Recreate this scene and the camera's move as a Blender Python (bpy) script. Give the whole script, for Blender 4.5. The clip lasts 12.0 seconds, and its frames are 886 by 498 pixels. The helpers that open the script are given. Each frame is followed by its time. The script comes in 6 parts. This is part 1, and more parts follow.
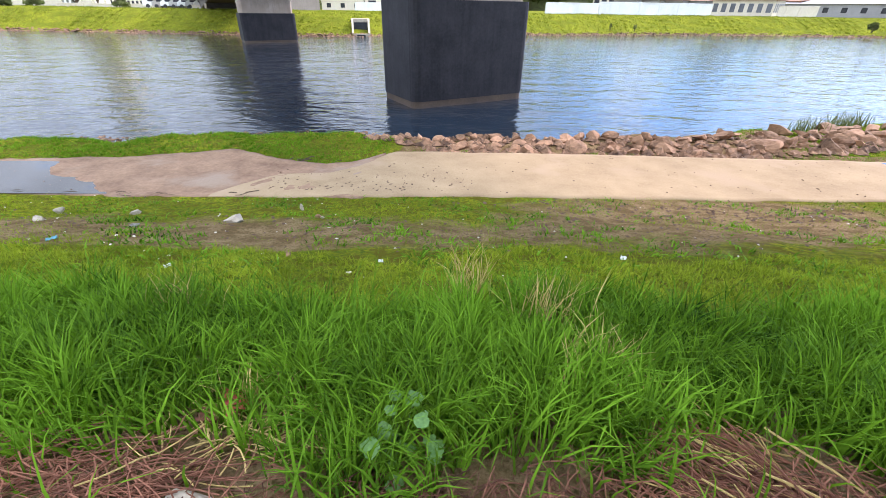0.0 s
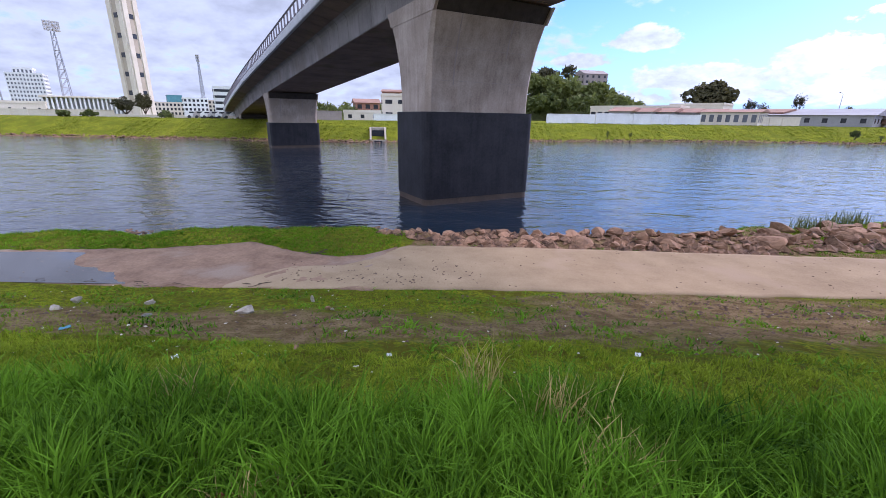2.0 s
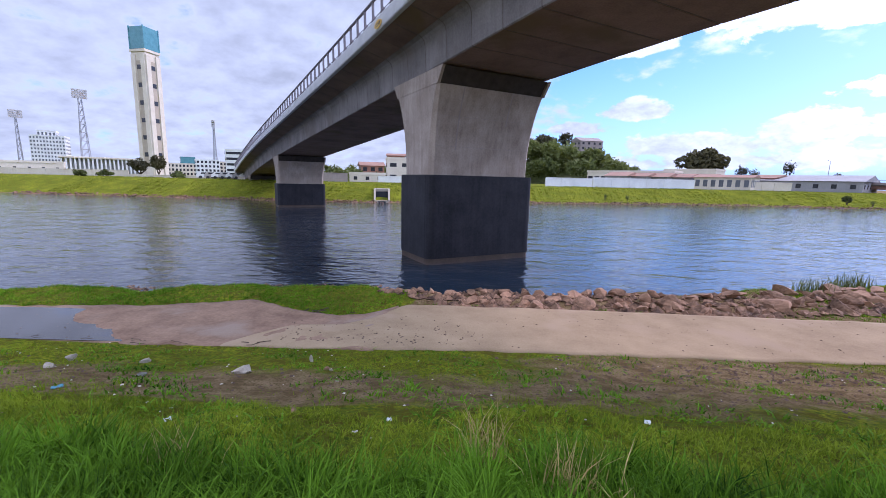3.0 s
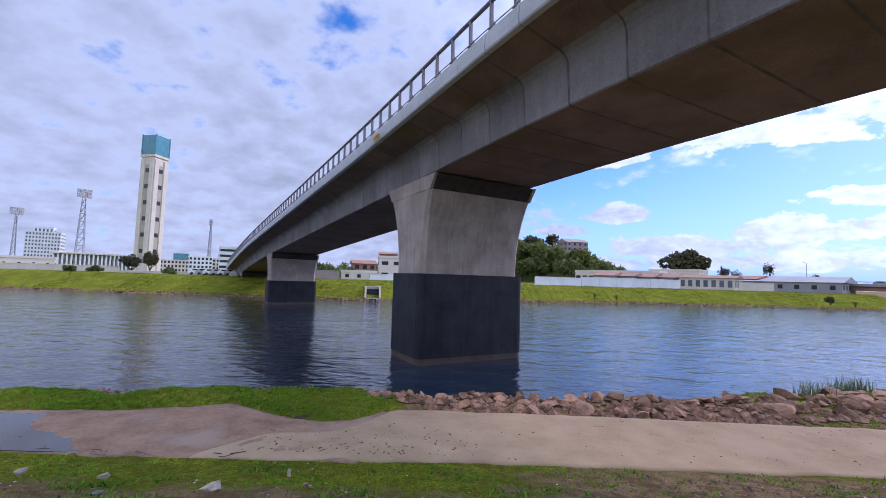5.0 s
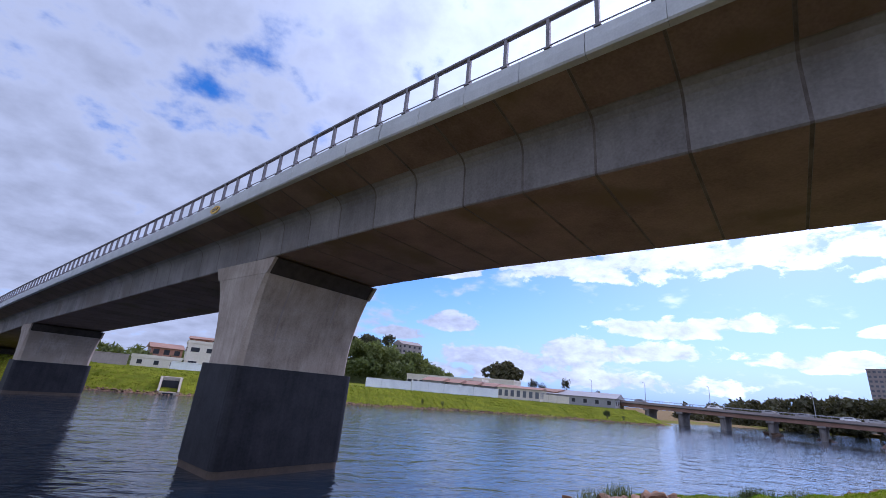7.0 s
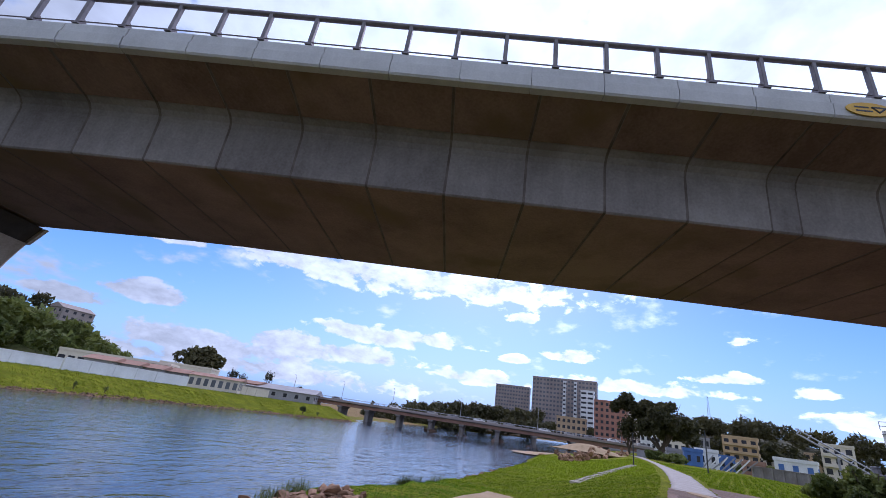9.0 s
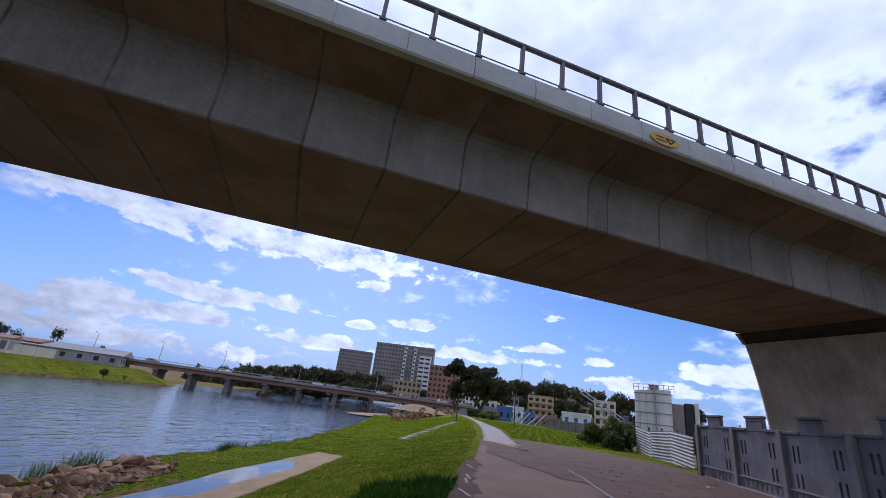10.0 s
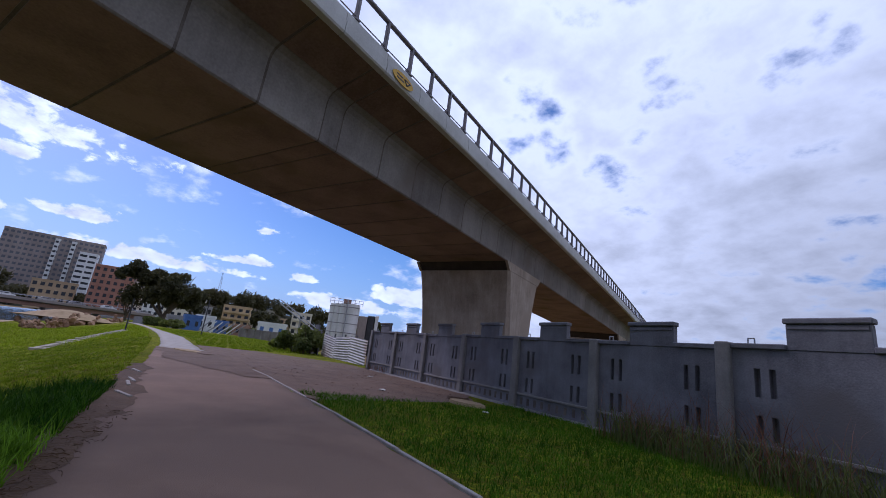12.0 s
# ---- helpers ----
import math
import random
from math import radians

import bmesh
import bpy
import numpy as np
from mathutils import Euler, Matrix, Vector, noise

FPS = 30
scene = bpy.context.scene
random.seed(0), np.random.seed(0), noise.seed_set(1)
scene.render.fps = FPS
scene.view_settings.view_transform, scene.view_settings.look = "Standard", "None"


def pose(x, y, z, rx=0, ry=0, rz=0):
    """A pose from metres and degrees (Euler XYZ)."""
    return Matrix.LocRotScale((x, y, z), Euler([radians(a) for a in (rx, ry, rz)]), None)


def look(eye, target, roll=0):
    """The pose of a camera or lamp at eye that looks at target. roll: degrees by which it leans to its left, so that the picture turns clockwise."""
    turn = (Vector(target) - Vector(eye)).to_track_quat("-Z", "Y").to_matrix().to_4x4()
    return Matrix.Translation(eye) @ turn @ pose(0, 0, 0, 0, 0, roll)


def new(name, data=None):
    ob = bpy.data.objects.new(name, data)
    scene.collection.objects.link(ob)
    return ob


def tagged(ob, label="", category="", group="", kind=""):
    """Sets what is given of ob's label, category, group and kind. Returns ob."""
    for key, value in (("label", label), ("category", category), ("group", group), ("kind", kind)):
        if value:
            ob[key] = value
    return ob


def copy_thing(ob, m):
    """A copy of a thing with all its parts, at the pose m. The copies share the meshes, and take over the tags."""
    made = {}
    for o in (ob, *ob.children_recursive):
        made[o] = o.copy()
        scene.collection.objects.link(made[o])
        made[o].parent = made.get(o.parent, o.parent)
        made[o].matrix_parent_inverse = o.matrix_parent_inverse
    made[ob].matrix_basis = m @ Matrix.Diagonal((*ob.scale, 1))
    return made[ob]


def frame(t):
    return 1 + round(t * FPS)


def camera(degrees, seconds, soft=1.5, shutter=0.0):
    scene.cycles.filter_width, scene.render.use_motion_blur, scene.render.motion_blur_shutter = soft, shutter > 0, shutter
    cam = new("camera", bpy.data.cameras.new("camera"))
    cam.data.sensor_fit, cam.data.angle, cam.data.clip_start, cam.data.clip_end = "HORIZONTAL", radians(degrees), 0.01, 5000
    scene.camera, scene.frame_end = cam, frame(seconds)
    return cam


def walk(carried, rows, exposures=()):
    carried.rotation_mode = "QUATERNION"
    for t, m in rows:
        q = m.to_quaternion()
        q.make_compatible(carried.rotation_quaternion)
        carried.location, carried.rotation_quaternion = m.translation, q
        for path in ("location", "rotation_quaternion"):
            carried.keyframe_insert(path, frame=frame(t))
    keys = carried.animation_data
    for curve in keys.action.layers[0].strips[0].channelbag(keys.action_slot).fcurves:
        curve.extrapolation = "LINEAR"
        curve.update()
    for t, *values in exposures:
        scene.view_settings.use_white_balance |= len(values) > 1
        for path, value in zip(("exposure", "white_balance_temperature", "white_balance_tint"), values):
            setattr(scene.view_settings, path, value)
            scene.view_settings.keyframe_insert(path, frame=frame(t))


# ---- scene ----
# World: metres, z up, z = 0 on the promenade beside the camera, +y across the river.
cam = camera(93.35, 12.0, soft=0.6)
# seconds, eye, yaw to the left, pitch up, lean
PATH = [
    (0.0, 0.05, 0.17, 1.54, 1.47, -30.02, 0.91), (0.5, 0.05, 0.16, 1.54, 1.76, -26.39, 0.98),
    (1.0, 0.05, 0.14, 1.56, 2.26, -23.05, 0.82), (1.5, 0.04, 0.14, 1.56, 2.64, -20.30, 0.83),
    (2.0, 0.04, 0.13, 1.57, 2.98, -17.43, 0.84), (2.5, 0.03, 0.11, 1.58, 3.25, -13.60, 0.98),
    (3.0, 0.02, 0.09, 1.59, 3.30, -9.35, 1.32), (5.0, -0.01, 0.05, 1.62, 2.38, 4.04, 1.74),
    (5.5, -0.03, -0.09, 1.61, 0.66, 9.04, 3.38), (6.0, 0.00, -0.15, 1.63, -3.46, 12.91, 4.42),
    (6.5, 0.10, -0.24, 1.61, -10.39, 16.45, 5.02), (8.5, -0.06, 0.06, 1.69, -44.70, 21.53, 7.05),
    (9.0, -0.10, 0.02, 1.69, -54.60, 22.12, 8.43), (9.5, -0.04, -0.01, 1.70, -65.12, 21.33, 8.65),
    (10.0, 0.02, -0.04, 1.66, -75.77, 20.46, 7.48), (10.5, -0.00, -0.15, 1.63, -86.42, 18.72, 6.55),
    (11.0, -0.02, -0.21, 1.55, -96.33, 17.63, 6.45), (11.5, -0.05, -0.15, 1.56, -107.29, 15.96, 5.94),
    (12.0, -0.09, -0.14, 1.43, -115.35, 14.10, 6.97)]


def turned(x, y, z, yaw, pitch, lean):
    ya, pa = radians(yaw), radians(pitch)
    ahead = Vector((-math.sin(ya) * math.cos(pa), math.cos(ya) * math.cos(pa), math.sin(pa)))
    return look((x, y, z), Vector((x, y, z)) + ahead, lean)


# the camera's own exposure: it opens for the grass and closes towards the bright sky
# seconds, stops, kelvin, tint
EXPOSURES = [(0.0, 1.50, 6250, 29), (1.5, 0.74, 5900, 37), (3.0, 0.56, 5700, 40), (5.0, 0.26, 5550, 41), (6.5, 0.10, 5500, 40), (8.5, 0.10, 5600, 39), (9.5, -0.30, 5650, 36), (10.5, -0.46, 5700, 37), (12.0, -0.50, 5700, 38)]
walk(cam, [(t, turned(*p)) for t, *p in PATH], EXPOSURES)

# ---- light ----
SUN_AZ, SUN_EL = 62.0, 42.0  # degrees clockwise from +y, degrees up
world = bpy.data.worlds.new("sky")
scene.world = world
world.use_nodes = True
wt = world.node_tree
wt.nodes.clear()


def wnode(kind, **values):
    n = wt.nodes.new(kind)
    for key, value in values.items():
        n.inputs[key].default_value = value
    return n


def wmath(op, a, b=None, c=None, clamp=False):
    n = wt.nodes.new("ShaderNodeMath")
    n.operation, n.use_clamp = op, clamp
    for i, v in enumerate((a, b, c)):
        if v is None:
            continue
        if isinstance(v, (int, float)):
            n.inputs[i].default_value = v
        else:
            wt.links.new(v, n.inputs[i])
    return n.outputs[0]


sky = wt.nodes.new("ShaderNodeTexSky")
sky.sky_type, sky.sun_disc = "NISHITA", False
sky.sun_elevation, sky.sun_rotation = radians(SUN_EL), radians(SUN_AZ)
sky.air_density, sky.dust_density, sky.ozone_density = 1.0, 0.6, 2.5
coord = wt.nodes.new("ShaderNodeTexCoord")
sep = wt.nodes.new("ShaderNodeSeparateXYZ")
wt.links.new(coord.outputs["Generated"], sep.inputs[0])
dx, dy, dz = sep.outputs[0], sep.outputs[1], sep.outputs[2]
up = wmath("MAXIMUM", dz, 0.0)
# high broken layer, seen in perspective
flat = wmath("ADD", up, 0.32)
comb = wt.nodes.new("ShaderNodeCombineXYZ")
wt.links.new(wmath("DIVIDE", dx, flat), comb.inputs[0])
wt.links.new(wmath("DIVIDE", dy, flat), comb.inputs[1])
high = wnode("ShaderNodeTexNoise", Scale=2.1, Detail=9.0, Roughness=0.56, Distortion=0.25)
wt.links.new(comb.outputs[0], high.inputs["Vector"])
fine = wnode("ShaderNodeTexNoise", Scale=8.5, Detail=6.0, Roughness=0.55)
wt.links.new(comb.outputs[0], fine.inputs["Vector"])


def toward(az, el, lo, hi):
    """1 near a direction, falling to 0, as a soft patch of the sky."""
    a, e = radians(az), radians(el)
    d = wt.nodes.new("ShaderNodeVectorMath")
    d.operation = "DOT_PRODUCT"
    wt.links.new(coord.outputs["Generated"], d.inputs[0])
    d.inputs[1].default_value = (math.sin(a) * math.cos(e), math.cos(a) * math.cos(e), math.sin(e))
    r = wt.nodes.new("ShaderNodeMapRange")
    r.interpolation_type = "SMOOTHSTEP"
    r.inputs[1].default_value, r.inputs[2].default_value = math.cos(radians(hi)), math.cos(radians(lo))
    wt.links.new(d.outputs["Value"], r.inputs[0])
    return r.outputs[0]


clear = wmath("MAXIMUM", toward(62, 4, 12, 40), toward(28, 6, 8, 26))
clear = wmath("MAXIMUM", clear, toward(95, 6, 8, 26))
cover = wmath("ADD", wmath("MULTIPLY", high.outputs["Fac"], 0.8), wmath("MULTIPLY", fine.outputs["Fac"], 0.8))
# gaps in the high layer: bearing, height, inner and outer radius in degrees
HOLES = [(-12.5, 33.8, 0, 7), (-18, 30, 0, 6), (-7, 39, 0, 7), (-25, 24, 0, 5), (125.5, 35.8, 0, 4.5), (128.5, 33, 0, 3.5), (130.5, 31, 0, 4), (124, 30.3, 0, 3.5), (136, 24.6, 0, 4.5), (132.5, 26.5, 0, 3), (151, 27, 0, 3.5)]
gap = None
for hole in HOLES:
    here = toward(*hole)
    gap = here if gap is None else wmath("MAXIMUM", gap, here)
cover = wmath("SUBTRACT", cover, wmath("MULTIPLY", gap, 0.15))
cover = wmath("SUBTRACT", cover, wmath("MULTIPLY", clear, 0.42))
layer = wt.nodes.new("ShaderNodeMapRange")
layer.interpolation_type = "SMOOTHSTEP"
layer.inputs[1].default_value, layer.inputs[2].default_value = 0.46, 0.74
wt.links.new(cover, layer.inputs[0])
# heaped clouds low over the horizon: bearing clockwise from +y, height, half width, half height, in degrees
HEAPS = [(42, 17.2, 36, 4.0), (15, 16.0, 16, 2.4), (67, 13.9, 2.4, 0.9), (20, 8.6, 5.5, 1.7), (14, 6.6, 4.5, 1.3), (54, 9.5, 8, 1.4), (44, 9.4, 5, 1.1), (48, 9.0, 9, 1.7), (45, 6.2, 8, 1.6), (37, 6.0, 9, 2.2),
         (29, 4.3, 13, 2.0), (36, 2.6, 22, 1.6), (62, 5.6, 7, 1.3), (74, 9.7, 4.2, 1.1), (66, 8.6, 2.2, 0.8), (90, 8.3, 4.2, 0.9), (92, 12.4, 1.7, 0.7), (81, 6.7, 11, 1.2), (97, 7.4, 2.2, 0.9), (111, 6.8, 5, 2.2), (103, 4.8, 8, 1.3)]
bearing = wmath("ARCTAN2", dx, dy)
height = wmath("ARCSINE", dz)
low_map = wt.nodes.new("ShaderNodeCombineXYZ")
wt.links.new(dx, low_map.inputs[0])
wt.links.new(dy, low_map.inputs[1])
wt.links.new(wmath("MULTIPLY", dz, 1.9), low_map.inputs[2])
heap = wnode("ShaderNodeTexNoise", Scale=16.0, Detail=8.0, Roughness=0.58, Distortion=0.2)
wt.links.new(low_map.outputs[0], heap.inputs["Vector"])
wide = wnode("ShaderNodeTexNoise", Scale=6.0, Detail=4.0, Roughness=0.5)
wt.links.new(low_map.outputs[0], wide.inputs["Vector"])
near_heap = None
for a_, e_, w_, h_ in HEAPS:
    q1 = wmath("POWER", wmath("ABSOLUTE", wmath("MULTIPLY", wmath("SUBTRACT", bearing, radians(a_)), 1 / radians(w_))), 2.0)
    # flat undersides, rounded tops
    up_ = wmath("SUBTRACT", height, radians(e_))
    q2 = wmath("POWER", wmath("MAXIMUM", wmath("MULTIPLY", up_, 1 / radians(h_)), wmath("MULTIPLY", up_, -1.6 / radians(h_))), 2.0)
    here = wmath("SUBTRACT", 1.0, wmath("ADD", q1, q2))
    near_heap = here if near_heap is None else wmath("MAXIMUM", near_heap, here)
near_heap = wmath("MAXIMUM", near_heap, -1.6)
puff = wmath("ADD", wmath("MULTIPLY", near_heap, 0.74), wmath("ADD", wmath("MULTIPLY", heap.outputs["Fac"], 3.2), wmath("MULTIPLY", wide.outputs["Fac"], 0.8)))
low = wt.nodes.new("ShaderNodeMapRange")
low.interpolation_type = "SMOOTHSTEP"
low.inputs[1].default_value, low.inputs[2].default_value = 2.04, 2.40
wt.links.new(puff, low.inputs[0])
both = wmath("MAXIMUM", layer.outputs[0], low.outputs[0])
# shading of the clouds: grey thick parts, bright round bearing 92, set apart from the sun
shade = wt.nodes.new("ShaderNodeMapRange")
shade.inputs[1].default_value, shade.inputs[2].default_value = 0.66, 1.06
shade.inputs[3].default_value, shade.inputs[4].default_value = 1.05, 0.70
wt.links.new(cover, shade.inputs[0])
glow = wmath("MULTIPLY_ADD", toward(92, 40, 2, 82), 0.95, 0.62)
# Unseen bright patch of sky behind the camera, added to light the viaduct's web.
glow = wmath("ADD", glow, wmath("MULTIPLY", toward(228, 40, 15, 68), 0.55))
crisp = wnode("ShaderNodeTexNoise", Scale=34.0, Detail=7.0, Roughness=0.6)
wt.links.new(low_map.outputs[0], crisp.inputs["Vector"])
# heaped clouds: bright knobs, greyer hollows
knob = wmath("ADD", wmath("MULTIPLY", heap.outputs["Fac"], 0.9), wmath("MULTIPLY", crisp.outputs["Fac"], 0.7))
knob = wmath("ADD", 0.14, wmath("MULTIPLY", knob, 1.06))
# greyer, bluer undersides: the lower a place lies in its cloud, the less light
belly = wt.nodes.new("ShaderNodeMapRange")
belly.interpolation_type = "SMOOTHSTEP"
belly.inputs[1].default_value, belly.inputs[2].default_value = 0.2, 1.0
belly.inputs[3].default_value, belly.inputs[4].default_value = 1.05, 0.92
wt.links.new(near_heap, belly.inputs[0])
knob = wmath("MULTIPLY", knob, belly.outputs[0])
body = wmath("ADD", wmath("MULTIPLY", shade.outputs[0], layer.outputs[0]), wmath("MULTIPLY", knob, wmath("SUBTRACT", 1.0, layer.outputs[0])))
CLOUD = wmath("MULTIPLY", body, glow)
tone = wt.nodes.new("ShaderNodeVectorMath")
tone.operation = "SCALE"
tone.inputs[0].default_value = (7.15, 8.75, 9.4)
wt.links.new(CLOUD, tone.inputs["Scale"])
mix = wt.nodes.new("ShaderNodeMix")
mix.data_type = "RGBA"
wt.links.new(both, mix.inputs["Factor"])
deep = wnode("ShaderNodeHueSaturation", Saturation=1.4, Value=1.36)
wt.links.new(sky.outputs[0], deep.inputs["Color"])
haze = wt.nodes.new("ShaderNodeMix")
haze.data_type = "RGBA"
haze.inputs["B"].default_value = (2.05, 5.3, 9.2, 1)
wt.links.new(wmath("MULTIPLY", wmath("POWER", wmath("SUBTRACT", 1.0, wmath("MULTIPLY", up, 3.2), clamp=True), 1.5), 0.92), haze.inputs["Factor"])
wt.links.new(deep.outputs[0], haze.inputs["A"])
wt.links.new(haze.outputs["Result"], mix.inputs["A"])
wt.links.new(tone.outputs[0], mix.inputs["B"])
back = wnode("ShaderNodeBackground", Strength=0.1)
wt.links.new(mix.outputs["Result"], back.inputs[0])
wt.links.new(back.outputs[0], wt.nodes.new("ShaderNodeOutputWorld").inputs[0])

sun = new("sun", bpy.data.lights.new("sun", "SUN"))
sun.data.energy, sun.data.angle, sun.data.color = 1.9, radians(14), (1.0, 0.94, 0.85)
sa, se = radians(SUN_AZ), radians(SUN_EL)
sun.matrix_world = look((0, 0, 60), Vector((0, 0, 60)) - Vector((math.sin(sa) * math.cos(se), math.cos(sa) * math.cos(se), math.sin(se))))
scene.view_settings.exposure = 0.0

# ---- materials ----
def material(name, dark, light, scale=3.0, rough=0.8, bump=0.2, fine=40.0, metal=0.0, streak=0.0, stain=None, coords="Object", island=0.0, spec=0.4, detail=6.0, depth=0.02):
    """Two-scale noise between two colours, with bump; streak: vertical runs; stain: a third colour in patches; island: variation piece by piece."""
    m = bpy.data.materials.new(name)
    m.use_nodes = True
    t = m.node_tree
    b = t.nodes["Principled BSDF"]
    tc = t.nodes.new("ShaderNodeTexCoord")
    src = t.nodes.new("ShaderNodeNewGeometry").outputs["Position"] if coords == "World" else tc.outputs[coords]
    a = t.nodes.new("ShaderNodeTexNoise")
    a.inputs["Scale"].default_value, a.inputs["Detail"].default_value, a.inputs["Roughness"].default_value = scale, detail, 0.6
    t.links.new(src, a.inputs["Vector"])
    f = t.nodes.new("ShaderNodeTexNoise")
    f.inputs["Scale"].default_value, f.inputs["Detail"].default_value = fine, 3.0
    t.links.new(src, f.inputs["Vector"])
    fac = t.nodes.new("ShaderNodeMath")
    fac.operation = "MULTIPLY_ADD"
    t.links.new(f.outputs["Fac"], fac.inputs[0])
    fac.inputs[1].default_value = 0.45
    t.links.new(a.outputs["Fac"], fac.inputs[2])
    ramp = t.nodes.new("ShaderNodeMapRange")
    ramp.inputs[1].default_value, ramp.inputs[2].default_value = 0.45, 1.0
    t.links.new(fac.outputs[0], ramp.inputs[0])
    out = ramp.outputs[0]
    if streak:
        mp = t.nodes.new("ShaderNodeMapping")
        mp.inputs["Scale"].default_value = (1.6, 1.6, 0.10)
        t.links.new(src, mp.inputs["Vector"])
        s = t.nodes.new("ShaderNodeTexNoise")
        s.inputs["Scale"].default_value, s.inputs["Detail"].default_value = 3.0, 5.0
        t.links.new(mp.outputs[0], s.inputs["Vector"])
        mm = t.nodes.new("ShaderNodeMath")
        mm.operation = "MULTIPLY_ADD"
        t.links.new(s.outputs["Fac"], mm.inputs[0])
        mm.inputs[1].default_value = streak
        sub = t.nodes.new("ShaderNodeMath")
        sub.operation = "SUBTRACT"
        t.links.new(out, sub.inputs[0])
        sub.inputs[1].default_value = streak * 0.5
        t.links.new(sub.outputs[0], mm.inputs[2])
        out = mm.outputs[0]
    if island:
        g = t.nodes.new("ShaderNodeNewGeometry")
        o = t.nodes.new("ShaderNodeObjectInfo")
        add = t.nodes.new("ShaderNodeMath")
        t.links.new(g.outputs["Random Per Island"], add.inputs[0])
        t.links.new(o.outputs["Random"], add.inputs[1])
        im = t.nodes.new("ShaderNodeMath")
        im.operation = "MULTIPLY_ADD"
        t.links.new(add.outputs[0], im.inputs[0])
        im.inputs[1].default_value = island
        s2 = t.nodes.new("ShaderNodeMath")
        s2.operation = "SUBTRACT"
        t.links.new(out, s2.inputs[0])
        s2.inputs[1].default_value = island
        t.links.new(s2.outputs[0], im.inputs[2])
        out = im.outputs[0]
    mix = t.nodes.new("ShaderNodeMix")
    mix.data_type = "RGBA"
    mix.inputs["A"].default_value, mix.inputs["B"].default_value = (*dark, 1), (*light, 1)
    t.links.new(out, mix.inputs["Factor"])
    col = mix.outputs["Result"]
    if stain:
        n = t.nodes.new("ShaderNodeTexNoise")
        n.inputs["Scale"].default_value, n.inputs["Detail"].default_value = scale * 0.45, 5.0
        t.links.new(src, n.inputs["Vector"])
        r = t.nodes.new("ShaderNodeMapRange")
        r.interpolation_type = "SMOOTHSTEP"
        r.inputs[1].default_value, r.inputs[2].default_value = 0.52, 0.68
        t.links.new(n.outputs["Fac"], r.inputs[0])
        m2 = t.nodes.new("ShaderNodeMix")
        m2.data_type = "RGBA"
        t.links.new(r.outputs[0], m2.inputs["Factor"])
        t.links.new(col, m2.inputs["A"])
        m2.inputs["B"].default_value = (*stain, 1)
        col = m2.outputs["Result"]
    t.links.new(col, b.inputs["Base Color"])
    b.inputs["Roughness"].default_value, b.inputs["Metallic"].default_value = rough, metal
    b.inputs["Specular IOR Level"].default_value = spec
    if bump:
        bp = t.nodes.new("ShaderNodeBump")
        bp.inputs["Strength"].default_value, bp.inputs["Distance"].default_value = bump, depth
        t.links.new(fac.outputs[0], bp.inputs["Height"])
        t.links.new(bp.outputs[0], b.inputs["Normal"])
    return m


CONCRETE = material("concrete", (0.14, 0.122, 0.112), (0.29, 0.264, 0.245), 0.5, 0.85, 0.25, 14.0, streak=0.55, stain=(0.165, 0.135, 0.115), coords="World", island=0.30)
# Stain plus shade put into colour: darker, browner than CONCRETE, for downward faces.
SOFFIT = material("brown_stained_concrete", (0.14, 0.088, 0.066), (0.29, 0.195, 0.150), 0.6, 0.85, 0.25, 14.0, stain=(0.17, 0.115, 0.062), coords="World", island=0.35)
SHAFT = material("pier_concrete", (0.23, 0.178, 0.138), (0.46, 0.378, 0.305), 0.7, 0.85, 0.3, 14.0, streak=0.9, stain=(0.31, 0.245, 0.19), coords="World")
TAR = material("black_coating", (0.008, 0.008, 0.011), (0.032, 0.031, 0.036), 0.8, 0.6, 0.35, 9.0, streak=0.8, coords="World", spec=0.25)
TIDE = material("tide_mark", (0.05, 0.032, 0.022), (0.10, 0.068, 0.045), 1.5, 0.6, 0.4, 12.0, coords="World")
JOINT = material("dark_joint", (0.065, 0.050, 0.041), (0.19, 0.16, 0.14), 2.0, 0.9, 0.2, coords="World")
# Stain and the bearing gap's deep shade, both in one dark colour.
BEARING_SHADE = material("bearing_gap", (0.028, 0.022, 0.018), (0.07, 0.054, 0.045), 2.0, 0.9, 0.2)
EDGE = material("edge_panel_concrete", (0.40, 0.40, 0.395), (0.56, 0.56, 0.55), 1.0, 0.8, 0.15, 20.0, streak=0.5, coords="World", island=0.10)
STEEL = material("galvanised_steel", (0.30, 0.30, 0.32), (0.45, 0.45, 0.47), 4.0, 0.45, 0.05, 60.0, metal=0.7)
RAILING = material("dull_steel_railing", (0.10, 0.088, 0.095), (0.20, 0.18, 0.185), 3.0, 0.5, 0.08, 40.0, metal=0.25, coords="World")
ASPHALT = material("worn_asphalt", (0.145, 0.086, 0.058), (0.250, 0.160, 0.112), 0.6, 0.92, 0.5, 90.0, stain=(0.19, 0.120, 0.084), coords="World")
DIRT = material("bare_earth", (0.085, 0.050, 0.033), (0.185, 0.118, 0.080), 0.9, 0.95, 0.8, 25.0, stain=(0.135, 0.088, 0.062), coords="World", depth=0.05)
PAVE = material("sandy_concrete", (0.265, 0.186, 0.107), (0.415, 0.303, 0.180), 1.1, 0.95, 0.6, 30.0, spec=0.15, stain=(0.38, 0.275, 0.175), coords="World")
MUD = material("wet_mud", (0.155, 0.090, 0.057), (0.35, 0.225, 0.145), 1.4, 0.85, 0.9, 12.0, spec=0.15, stain=(0.30, 0.22, 0.16), coords="World", depth=0.05)
